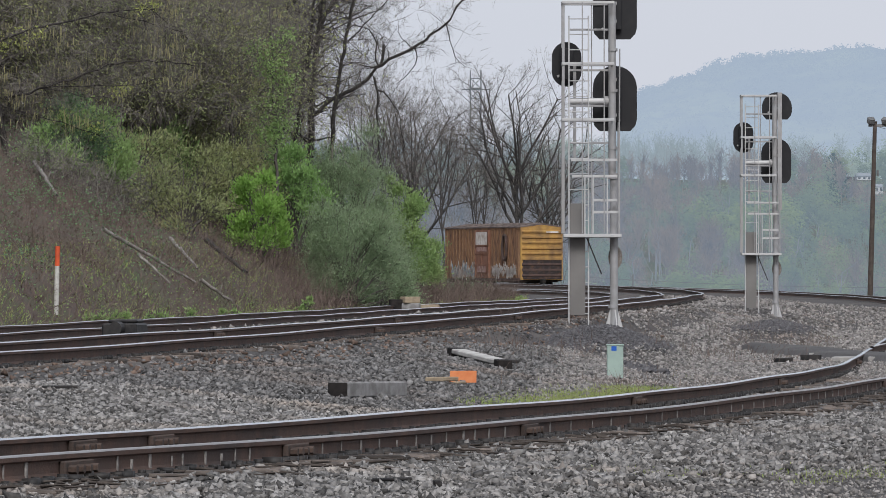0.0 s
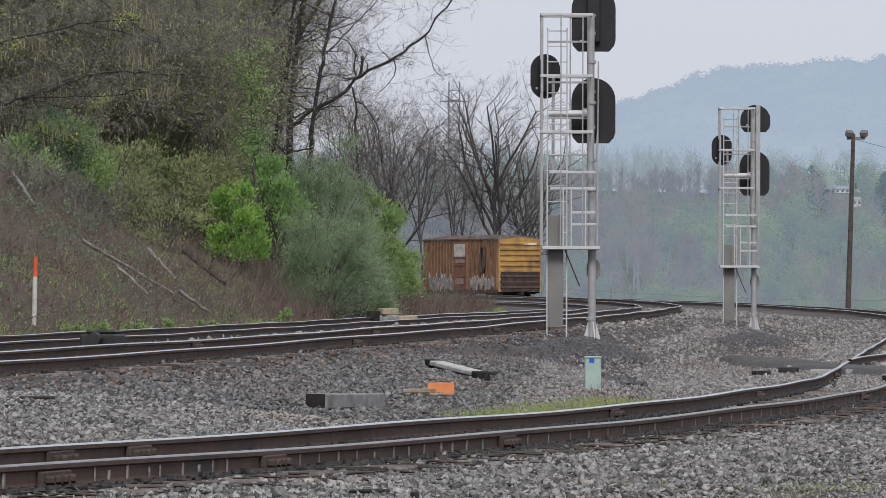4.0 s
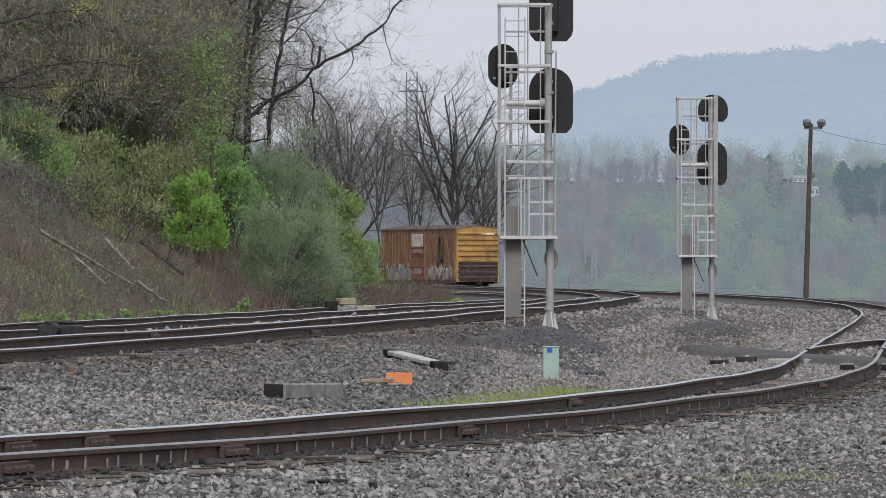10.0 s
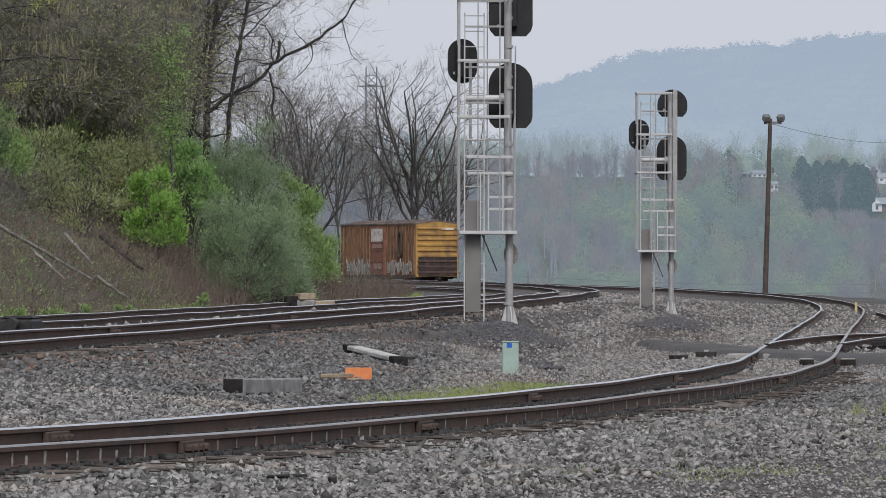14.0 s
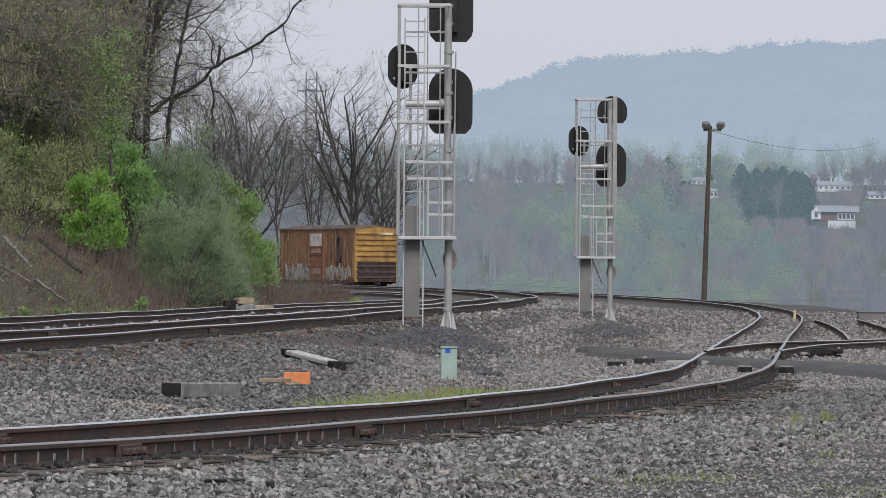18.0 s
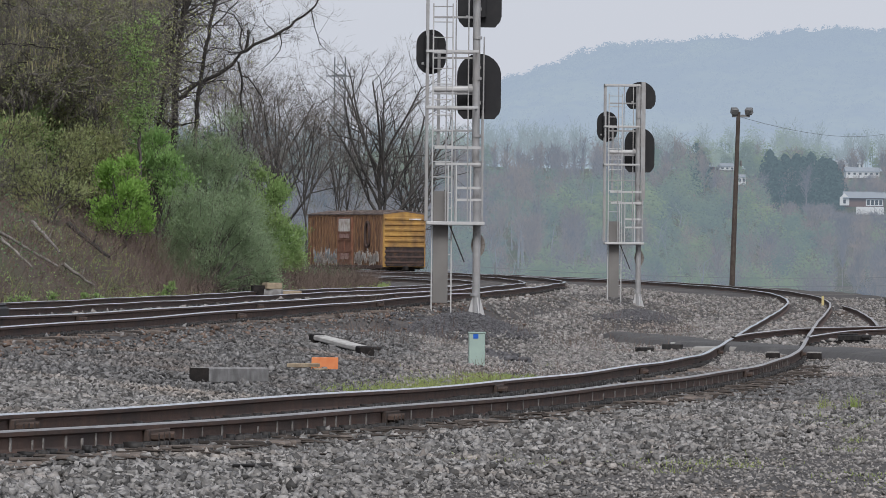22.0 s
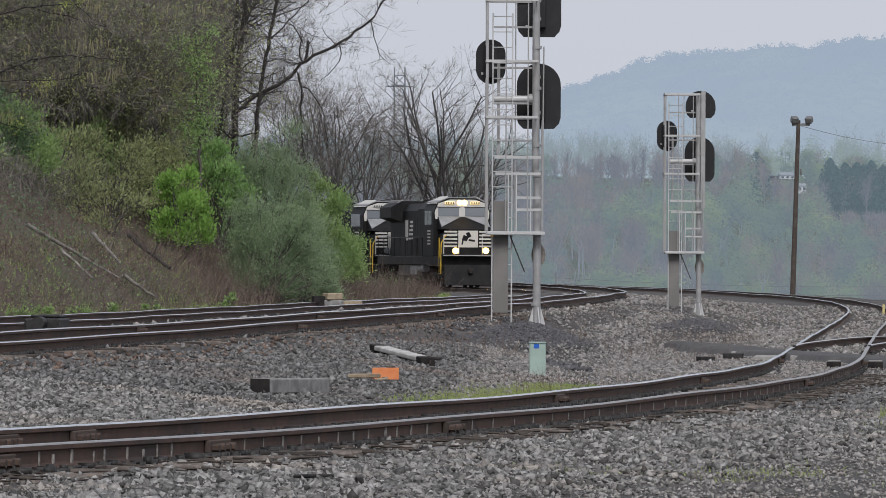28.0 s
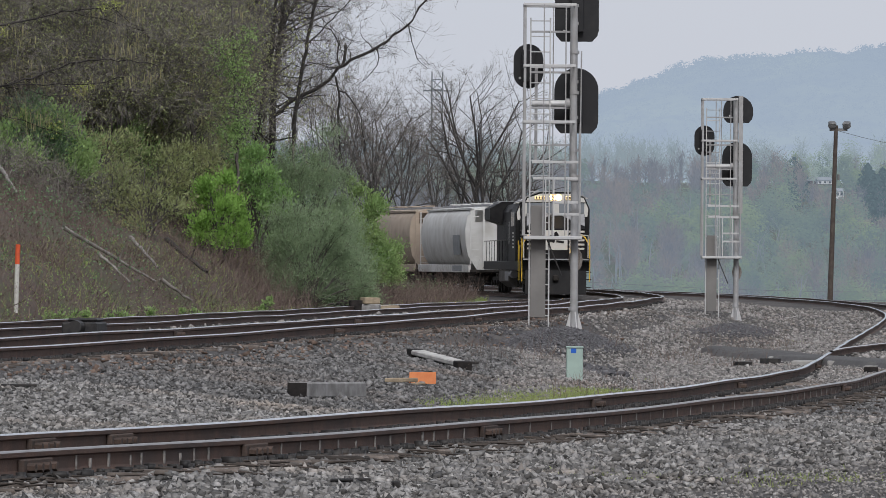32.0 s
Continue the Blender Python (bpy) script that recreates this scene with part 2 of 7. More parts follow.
def wave(x, y):
    """A gentle unevenness of a few octaves."""
    return (np.sin(x * 0.9 + 1.3 * np.sin(y * 0.31)) * np.cos(y * 0.63 + 0.7 * np.sin(x * 0.5)) * 0.5
            + np.sin(x * 2.3 + y * 1.1) * np.cos(y * 1.9 - x * 0.7) * 0.3 + np.sin(x * 5.1 - y * 3.3) * np.cos(y * 4.7 + x * 2.9) * 0.2)


MOUNDS = ((2.80, 108.0, 1.2, 6.0, 0.50, 0.03), (8.24, 150.0, 0.9, 6.0, 0.28, 0.0))


def ground_height(x, y):
    x, y = np.asarray(x, float), np.asarray(y, float)
    total, weight = np.zeros(x.shape), np.zeros(x.shape)
    beds = np.full(x.shape, -1e9)
    inner_off = outer_off = None
    for line in LINES:
        s, off, z, dist = line_distance(line, x, y)
        w = 1 / (dist ** 2 + 2.0) ** 1.5
        total += w * (z - 0.24)
        weight += w
        bed = z - 0.205 - smooth_step(dist, 1.35, 3.2) * 0.9
        beds = np.maximum(beds, bed)
        if line is INNER:
            inner_off = off
        if line is NEAR:
            outer_off, outer_s = off, s
    base = total / weight
    # gravel yard before the near track
    yard = smooth_step(outer_off, 1.8, 5.0) * smooth_step(y, 110, 60)
    base = base * (1 - yard) + yard * (EYE - 1.50 + 0.05 * wave(x * 0.4, y * 0.4))
    z = base + 0.03 * wave(x, y) - 0.2 * smooth_step(y, 90, 108) * (1 - smooth_step(y, 150, 185))
    z = z + 0.12 * np.exp(-(((x - 3.36) / 0.9) ** 2 + ((y - 118.6) / 3.0) ** 2))
    for mx, my, rx, ry, h, foot in MOUNDS:
        heap = np.exp(-(((x - mx * y / my) / rx) ** 2 + ((y - my) / ry) ** 2))
        z = np.maximum(z, foot + h * heap - 0.7 * np.clip(0.3 - heap, 0, None))
    z = np.maximum(z, beds)
    # wooded bank beside the inner track
    up = -inner_off - 3.2 - 3.0 * smooth_step(y, 215, 270)
    bank = np.clip(up, 0, None)
    rise = 0.62 * bank * smooth_step(bank, 0, 2.5)
    rise = 16 * (1 - np.exp(-rise / 16))
    far_off = smooth_step(y, 420, 330)
    z = z + rise * (0.25 + 0.75 * far_off) * (1 + 0.05 * wave(x * 0.5, y * 0.3))
    # valley beyond the tracks
    fall = np.clip(outer_off - 5.5, 0, None) * smooth_step(y, 120, 200) * (1 - smooth_step(y, 335, 390) * smooth_step(x, 34, 14))
    back = np.clip(y - 475, 0, None) * 0.12
    drop = 26 * (1 - np.exp(-(0.35 * fall + back * smooth_step(x, -60, 0)) / 26))
    z = z - drop * (1 - smooth_step(bank, 0, 6))
    # wooded slope across the valley
    slope = np.clip(-11.6 + (y - 942) * 0.03, -21, 46.4) + 2.5 * wave(x * 0.016, y * 0.012)
    across = smooth_step(y, 470, 640)
    return z * (1 - across) + slope * across


def at_ground(x, y):
    return float(ground_height(np.array([x]), np.array([y]))[0])


def build_ground():
    xs = np.concatenate([-np.geomspace(900, 26, 26), np.arange(-25, -12, 0.8), np.arange(-12, 24, 0.4), np.arange(24, 40, 1.0), np.geomspace(41, 1200, 26)])
    ys = np.concatenate([np.arange(-60, 28, 8.0), np.arange(28, 70, 0.5), np.arange(70, 140, 0.8), np.arange(140, 300, 1.6), np.arange(300, 460, 4.0), np.geomspace(465, 4600, 30)])
    gx, gy = np.meshgrid(xs, ys)
    gz = ground_height(gx.ravel(), gy.ravel())
    verts = np.stack([gx.ravel(), gy.ravel(), gz], 1)
    nx, ny = len(xs), len(ys)
    i, j = np.meshgrid(np.arange(nx - 1), np.arange(ny - 1))
    a = (j * nx + i).ravel()
    faces = np.stack([a, a + 1, a + nx + 1, a + nx], 1)
    cx, cy = verts[faces].mean(1)[:, 0], verts[faces].mean(1)[:, 1]
    _, off, _, _ = line_distance(INNER, cx, cy)
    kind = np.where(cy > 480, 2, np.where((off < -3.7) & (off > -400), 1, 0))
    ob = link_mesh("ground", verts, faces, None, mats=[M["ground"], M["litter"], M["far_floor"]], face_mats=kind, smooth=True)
    return tagged(ob, "grey crushed stone ballast and dirt beside the tracks", "ground", kind="structure")


build_ground()

# ---- rails ----
PROFILE = [(-0.07, -0.180), (0.07, -0.180), (0.07, -0.168), (0.018, -0.150), (0.009, -0.130), (0.009, -0.055), (0.035, -0.042), (0.036, -0.014),
           (0.028, -0.004), (0.014, -0.001), (0.0, 0.0), (-0.014, -0.001), (-0.028, -0.004), (-0.036, -0.014), (-0.035, -0.042), (-0.009, -0.055), (-0.009, -0.130), (-0.018, -0.150), (-0.07, -0.168)]


def rail(line, side, s0, s1, parent, top, kink=0.006):
    s = np.arange(s0, s1, 0.8)
    x, y, z, h = line.at(s, side)
    dip = kink * np.sin(s * 0.49 + side) + kink * np.sin(s * 0.21 + 2 * side)
    z = z + dip
    n = len(PROFILE)
    off = np.array([p[0] for p in PROFILE])
    up = np.array([p[1] for p in PROFILE])
    vx = x[:, None] + np.cos(h)[:, None] * off
    vy = y[:, None] - np.sin(h)[:, None] * off
    vz = z[:, None] + up
    verts = np.stack([vx.ravel(), vy.ravel(), vz.ravel()], 1)
    k = len(s)
    r, c = np.meshgrid(np.arange(k - 1), np.arange(n), indexing="ij")
    a, b = (r * n + c).ravel(), (r * n + (c + 1) % n).ravel()
    faces = np.stack([a, b, b + n, a + n], 1)
    mats = np.where((c.ravel() >= 7) & (c.ravel() <= 12), 1, 0)
    ob = link_mesh("rail", verts, faces, None, parent, mats=[M["web"], top], face_mats=mats)
    ob.data.polygons.foreach_set("use_smooth", mats.astype(bool))
    return ob


def track(name, line, s0, s1, label, top):
    root = empty(name, Matrix(), label, "railway track", "railway tracks")
    for side in (-0.755, 0.755):
        rail(line, side, s0, s1, root, M["head_worn"] if line is NEAR and side > 0 else top)
    return root


near_track = track("railway_track", NEAR, -24, 545, "jointed railway track with rusty rails and bright worn heads", M["head"])
outer_track = track("railway_track", OUTER, -39, 675, "outer main railway track with dark rails curving away", M["head"])
inner_track = track("railway_track", INNER, -44, 745, "inner main railway track beside the wooded bank", M["head"])
yard_track = track("railway_track", YARD, 0, 65, "yard railway track that runs beside the near track", M["head_worn"])
branch_track = track("railway_track", BRANCH, 2, 78, "branch railway track leaving the near track at a switch", M["head_dull"])
siding_track = track("railway_track", SIDING, 0, 68, "low siding track under the parked boxcar", M["head_dull"])

M.update({
    "galv": shader("galvanised_steel", (0.33, 0.33, 0.335), 0.6, 0.3, (0.27, 0.265, 0.26), 5, 0.5, 0.15, 50, (0.30, 0.285, 0.27), 0.7),
    "alu": shader("dull_aluminium_paint", (0.42, 0.42, 0.425), 0.5, 0.2, (0.48, 0.47, 0.46), 7, 0.5),
    "guard": shader("grey_guard_plate", (0.155, 0.148, 0.142), 0.6, 0.2, (0.155, 0.147, 0.14), 9, 0.5, 0.1, 60, (0.21, 0.2, 0.19), 1.2),
    "black": shader("matt_black_paint", (0.012, 0.012, 0.014), 0.55, 0, (0.02, 0.02, 0.021), 4, 0.4),
    "concrete": shader("weathered_concrete", (0.33, 0.32, 0.30), 0.9, 0, (0.23, 0.22, 0.21), 9, 0.6, 0.4, 40),
    "brown": shader("brown_mottled_plate", (0.12, 0.10, 0.088), 0.8, 0, (0.24, 0.22, 0.2), 30, 0.6),
    "mint": shader("pale_green_enamel", (0.31, 0.40, 0.355), 0.5, 0, (0.26, 0.33, 0.30), 6, 0.5, 0, 40, (0.36, 0.42, 0.37), 1.3),
    "blue": shader("blue_sticker", (0.02, 0.10, 0.42), 0.4),
    "orange": shader("faded_orange_sheet", (0.70, 0.26, 0.11), 0.6, 0, (0.62, 0.17, 0.06), 6, 0.4),
    "orange_dark": shader("orange_reflective_cap", (0.58, 0.09, 0.03), 0.6, 0, (0.42, 0.07, 0.03), 6, 0.4),
    "white_post": shader("chalky_white_plastic", (0.50, 0.49, 0.46), 0.7, 0, (0.36, 0.34, 0.31), 9, 0.5),
    "pale_wood": shader("split_pale_wood", (0.33, 0.27, 0.19), 0.9, 0, (0.22, 0.17, 0.12), 12, 0.5, 0.3, 40),
    "chalk": shader("pale_drip_mark", (0.30, 0.28, 0.26), 0.9, 0, (0.14, 0.125, 0.115), 40, 0.6),
    "asphalt": shader("worn_dark_asphalt", (0.085, 0.082, 0.082), 0.92, 0, (0.06, 0.058, 0.058), 5, 0.5, 0.3, 60, (0.11, 0.105, 0.10), 0.8),
    "pole_wood": shader("dark_treated_pole", (0.055, 0.042, 0.036), 0.85, 0, (0.085, 0.07, 0.06), 4, 0.5, 0.3, 30),
    "lamp_grey": shader("grey_floodlight_housing", (0.13, 0.13, 0.13), 0.5, 0.3, (0.2, 0.2, 0.2), 6, 0.4),
    "yellow_stake": shader("yellowed_stake", (0.5, 0.42, 0.2), 0.8, 0, (0.4, 0.33, 0.16), 8, 0.4),
})


# ---- things fixed to the tracks ----
BOLT = []


def joint_bar(line, s, side, parent):
    """Two bolted splice plates clasping the rail's web."""
    x, y, z, h = line.at(s, side)
    root = empty("joint_bar", pose(float(x), float(y), float(z), 0, 0, -math.degrees(float(h))), "", "")
    root.parent = parent
    root["label"] = "rusty bolted joint bar"
    for e in (-1, 1):
        x0, x1 = sorted((e * 0.012, e * 0.055))
        part("splice_plate", box(x0, x1, -0.28, 0.28, -0.152, -0.045, 0.008), M["iron"], root)
        for i in range(4):
            if not BOLT:
                BOLT.append(part("bolt", tube((-0.03, 0, 0), (0.03, 0, 0), 0.03, None, 6), M["iron"], root))
                bolt = BOLT[0]
            else:
                bolt = new("bolt", BOLT[0].data)
                bolt.parent = root
            bolt.location = (e * 0.08, -0.20 + 0.135 * i, -0.1)
    return root


for s in (1.8, 6.6, 14.0, 43.5, 70.0):
    joint_bar(NEAR, s, 0.755, near_track)
for s in (6.3, 8.2, 28.5, 45.3, 72.0):
    joint_bar(NEAR, s, -0.755, near_track)
for s in (30.0, 49.0, 74.0):
    joint_bar(OUTER, s, 0.755, outer_track)
    joint_bar(OUTER, s - 6, -0.755, outer_track)


def boxes_mesh(centres, headings, half, jitter=0.0, seed=1):
    """Many small boxes in one mesh."""
    rng = np.random.default_rng(seed)
    c = np.array([(a, b, d) for a in (-1, 1) for b in (-1, 1) for d in (-1, 1)], float) * np.asarray(half)
    f = np.array([(0, 1, 3, 2), (4, 6, 7, 5), (0, 4, 5, 1), (2, 3, 7, 6), (0, 2, 6, 4), (1, 5, 7, 3)])
    n = len(centres)
    local = np.repeat(c[None], n, 0) * (1 + jitter * rng.standard_normal((n, 1, 3)))
    ca, sa = np.cos(-headings)[:, None], np.sin(-headings)[:, None]
    x = local[:, :, 0] * ca - local[:, :, 1] * sa
    y = local[:, :, 0] * sa + local[:, :, 1] * ca
    v = np.stack([x, y, local[:, :, 2]], 2) + np.asarray(centres)[:, None, :]
    faces = (f[None] + (np.arange(n) * 8)[:, None, None]).reshape(-1, 4)
    return v.reshape(-1, 3), faces


def fixings(line, s0, s1, parent, pitch=0.25, sides=(-0.86, -0.65, 0.65, 0.86), seed=3):
    """Spike heads and rail anchors along the foot of both rails."""
    rng = np.random.default_rng(seed)
    pts, heads = [], []
    for side in sides:
        s = np.arange(s0, s1, pitch) + rng.uniform(-0.04, 0.04, len(np.arange(s0, s1, pitch)))
        x, y, z, h = line.at(s, side)
        pts.append(np.stack([x, y, z - 0.165 + rng.uniform(-0.012, 0.015, len(s))], 1))
        heads.append(h)
    v, f = boxes_mesh(np.concatenate(pts), np.concatenate(heads), (0.05, 0.024, 0.026), 0.25, seed)
    ob = link_mesh("rail_anchor", v, f, M["black_iron"], parent, "dark rusty anchors and spike heads")
    ob["kind"] = "stuff"


def rail_braces(line, s0, s1, side, parent):
    """Chunky braces bolted along a stock rail at the points."""
    s = np.arange(s0, s1, 0.55)
    x, y, z, h = line.at(s, side)
    v, f = boxes_mesh(np.stack([x, y, z - 0.09], 1), h, (0.10, 0.07, 0.055), 0.15, 4)
    link_mesh("rail_brace", v, f, M["black_iron"], parent, "black rail braces at the points")["kind"] = "stuff"


rail_braces(INNER, 12.0, 21.0, 0.86, inner_track)
fixings(NEAR, -3, 110, near_track)
fixings(OUTER, 0, 130, outer_track, 0.27)
fixings(INNER, 0, 120, inner_track, 0.27)
fixings(BRANCH, 3, 60, branch_track)

# pale drip marks on the near rail's web
marks_s = np.concatenate([np.arange(0.5, 1.2, 0.36), np.arange(2.6, 5.6, 0.37), np.arange(7.4, 13.4, 0.52), np.arange(15, 60, 0.9)])
marks_s = marks_s + np.random.default_rng(7).uniform(-0.08, 0.08, len(marks_s))
mx, my, mz, mh = NEAR.at(marks_s, 0.755 + 0.013)
v, f = boxes_mesh(np.stack([mx, my, mz - 0.112], 1), mh, (0.004, 0.018, 0.072), 0.3, 5)
link_mesh("drip_mark", v, f, M["chalk"], near_track, "pale drip marks on the web")["kind"] = "stuff"


# spikes and clips along the rail feet
for line, parent, s1, step in ((NEAR, near_track, 70, 0.26), (OUTER, outer_track, 90, 0.36), (INNER, inner_track, 90, 0.4)):
    rng_s = np.random.default_rng(71)
    s = np.arange(-2 if line is NEAR else 0, s1, step)
    for side in (-0.755 - 0.085, -0.755 + 0.085, 0.755 - 0.085, 0.755 + 0.085):
        sx, sy, sz, sh = line.at(s + rng_s.uniform(-0.05, 0.05, len(s)), side)
        v, f = boxes_mesh(np.stack([sx, sy, sz - 0.152], 1), sh, (0.03, 0.024, 0.022), 0.35, 9)
        link_mesh("rail_spike", v, f, M["black_iron"], parent, "rusty spikes along the rail foot")["kind"] = "stuff"


def ties(line, s0, s1, parent, pitch=0.5, length=2.6, seed=2):
    rng = np.random.default_rng(seed)
    bm = box(-length / 2, length / 2, -0.11, 0.11, -0.18, 0.0, 0.015)
    base = None
    for s in np.arange(s0, s1, pitch):
        x, y, z, h = line.at(s + rng.uniform(-0.04, 0.04))
        if base is None:
            base = part("tie", bm, M["tie"], parent)
            ob = base
        else:
            ob = new("tie", base.data)
            ob.parent = parent
        ob.matrix_world = pose(float(x), float(y), float(z) - 0.165 - rng.uniform(0, 0.025), 0, float(rng.uniform(-0.6, 0.6)), -math.degrees(float(h)) + rng.uniform(-3, 3)) @ Matrix.Translation((rng.uniform(-0.12, 0.12), 0, 0))


ties(NEAR, -3, 105, near_track)
ties(OUTER, 0, 100, outer_track, 0.55)
ties(INNER, 0, 70, inner_track, 0.6)
ties(BRANCH, 4, 60, branch_track, 0.55)
ties(YARD, 1, 60, yard_track, 0.6)


# ---- signal masts ----
def head_outline(w, z0, z1, bottom):
    """A signal background: a round top, straight sides, and a round or clipped foot."""
    r = w / 2
    pts = [(r * math.cos(a), z1 - r + r * math.sin(a)) for a in np.linspace(0, math.pi, 17)]
    if bottom == "round":
        pts += [(r * math.cos(a), z0 + r + r * math.sin(a)) for a in np.linspace(math.pi, 2 * math.pi, 17)]
    else:
        pts += [(-r, z0 + 0.22), (-r * 0.93, z0 + 0.11), (-r * 0.70, z0), (r * 0.70, z0), (r * 0.93, z0 + 0.11), (r, z0 + 0.22)]
    return pts


def signal_head(parent, x, y, w, z0, z1, bottom, lamps):
    plate = part("signal_head", prism([(x + u, v) for u, v in head_outline(w, z0, z1, bottom)], y, y + 0.02, "y"), M["black"], parent, "black oval signal background seen from behind")
    mid = (z0 + z1) / 2
    h = (z1 - z0) * 0.36
    part("housing", box(x - 0.13, x + 0.13, y - 0.16, y - 0.002, mid - h, mid + h, 0.02), M["black"], plate)
    part("latch", box(x - w * 0.28 - 0.025, x - w * 0.28 + 0.02, y - 0.03, y - 0.001, z0 + 0.18, z0 + 0.23, 0.008), M["alu"], plate)
    for i in range(lamps):
        z = z0 + (z1 - z0) * (i + 0.5) / lamps
        bm = bmesh.new()
        add_tube(bm, (x, y + 0.021, z), (x, y + 0.32, z), 0.13, 0.12, 14, caps=False)
        part("hood", bm, M["black"], plate)
    return plate


def bar(parent, name, a, b, r, mat="galv", sides=8, label=""):
    return part(name, tube(a, b, r, None, sides), M[mat], parent, label)


def flat_bar(parent, name, x0, x1, y0, y1, z0, z1, mat="galv"):
    return part(name, box(x0, x1, y0, y1, z0, z1, 0.004), M[mat], parent)


def signal_mast(m, label, short_top):
    root = empty("signal_mast", m, label, "railway signal", "signal masts beside the curve")
    part("foundation", box(-0.21, 0.21, -0.21, 0.21, -0.5, 0.0, 0.03), M["concrete"], root)
    base = part("base_plate", box(-0.2, 0.2, -0.2, 0.2, 0.0, 0.03, 0.006), M["galv"], root)
    for a in range(4):
        fin = prism([(0.06, 0.03), (0.20, 0.03), (0.19, 0.09), (0.08, 0.47), (0.06, 0.47)], -0.012, 0.012, "y")
        bmesh.ops.rotate(fin, cent=(0, 0, 0), matrix=Matrix.Rotation(radians(90 * a + 18), 3, "Z"), verts=fin.verts)
        part("gusset", fin, M["alu"], base)
    bm = bmesh.new()
    add_tube(bm, (0, 0, 0.03), (0, 0, 3.1), 0.078, None, 18)
    add_tube(bm, (-0.035, 0, 3.1), (-0.035, 0, 6.52), 0.075, None, 18)
    add_tube(bm, (-0.01, 0, 3.04), (-0.01, 0, 3.16), 0.105, None, 18)
    part("mast_pole", bm, M["galv"], root, smooth=False)
    for z in (0.5, 2.4, 3.62, 4.75, 5.55):
        part("clamp", tube((-0.02, 0, z), (-0.02, 0, z + 0.06), 0.092, None, 16), M["galv"], root)
    bar(root, "conduit", (0.10, -0.02, 3.2), (0.115, -0.02, 5.6), 0.014)
    # ladder
    ladder = new("ladder")
    ladder.parent = root
    for x in (-0.885, -0.50):
        flat_bar(ladder, "ladder_rail", x - 0.014, x + 0.014, -0.045, 0.005, 0.0, 6.25, "alu")
    for i in range(21):
        bar(ladder, "rung", (-0.885, -0.02, 0.09 + 0.305 * i), (-0.50, -0.02, 0.09 + 0.305 * i), 0.011, "alu", 6)
    part("climb_guard", box(-0.865, -0.565, -0.085, -0.055, 0.36, 2.56, 0.006), M["guard"], ladder, "tall grey guard plate over the lower rungs")
    # safety cage round the ladder
    cage = new("ladder_cage")
    cage.parent = root
    for x, y in ((-1.0, -0.33), (-1.0, 0.33), (-0.63, -0.42), (-0.43, 0.38), (-0.20, -0.36)):
        w = 0.026 if x < -0.9 else 0.012
        flat_bar(cage, "upright", x - w, x + w, y - 0.012, y + 0.012, 1.97, 6.5)
    for z in (6.5, 5.30, 4.20):
        flat_bar(cage, "hoop", -1.03, 0.0, -0.375, -0.345, z - 0.026, z + 0.026, "alu")
        flat_bar(cage, "hoop", -1.03, 0.0, 0.345, 0.375, z - 0.03, z + 0.03)
        flat_bar(cage, "hoop", -1.03, -1.0, -0.345, 0.345, z - 0.03, z + 0.03)
        flat_bar(cage, "hoop", -0.05, -0.02, -0.345, -0.08, z - 0.03, z + 0.03)
    for z, x0 in ((3.41, -0.85), (3.09, -0.83), (2.62, -0.43)):
        flat_bar(cage, "crossbar", x0, 0.06, -0.30, -0.27, z - 0.026, z + 0.026, "alu")
    for z in (5.98, 5.18, 4.48, 3.75):
        flat_bar(cage, "ladder_stay", -0.90, -0.08, 0.03, 0.055, z - 0.02, z + 0.02)
    # service platform
    platform = part("platform", box(-1.0, 0.14, -0.42, 0.42, 1.89, 1.96, 0.01), M["alu"], root, "narrow steel service platform")
    for x in (-0.58, -0.42, -0.14):
        flat_bar(platform, "railing_post", x - 0.013, x + 0.013, -0.40, -0.37, 1.961, 3.1, "alu")
    for y in (-0.385, 0.385):
        flat_bar(platform, "railing_post", 0.08, 0.11, y - 0.015, y + 0.015, 1.961, 4.2)
    flat_bar(platform, "railing", -0.42, 0.10, -0.36, -0.335, 2.36, 2.41, "alu")
    bar(platform, "hanging_rod", (-0.54, -0.3, 1.88), (-0.25, -0.3, 1.17), 0.013, "black_iron", 6)
    # heads
    arm = part("bracket_arm", tube((-0.86, 0.06, 4.57), (-0.03, 0.06, 4.57), 0.066, None, 14), M["alu"], root)
    part("arm_clamp", tube((-0.19, 0.06, 4.57), (-0.10, 0.06, 4.57), 0.10, None, 14), M["galv"], arm)
    part("arm_riser", box(-0.80, -0.74, 0.05, 0.09, 3.4, 5.3, 0.006), M["galv"], arm)
    if short_top:
        signal_head(root, 0.05, 0.38, 0.87, 5.83, 6.62, "clip", 1)
    else:
        signal_head(root, 0.03, 0.38, 0.87, 5.80, 7.08, "clip", 3)
    signal_head(root, 0.03, 0.38, 0.87, 3.99, 5.28, "clip", 3)
    signal_head(root, -0.92, 0.42, 0.585, 4.87, 5.75, "round", 2)
    if short_top:
        flat_bar(root, "head_channel", 0.045, 0.17, -0.07, -0.03, 3.2, 6.6)
    for z in (4.3, 5.0, 6.15, 6.5):
        flat_bar(root, "head_bracket", -0.06, 0.06, 0.05, 0.24, z - 0.03, z + 0.03)
    part("number_plate", prism([(0.14 * math.cos(a) + 0.03, 1.5 + 0.23 * math.sin(a)) for a in np.linspace(0, 2 * math.pi, 13)[:-1]], 0.09, 0.12, "y"), M["brown"], root, "brown mottled round plate")
    return root


signal_mast(pose(3.36, 118.6, 0.28), "galvanised railway signal mast with caged ladder and three black heads", False)
signal_mast(pose(9.63, 174.5, 0.08), "far galvanised signal mast with caged ladder and round top head", True)


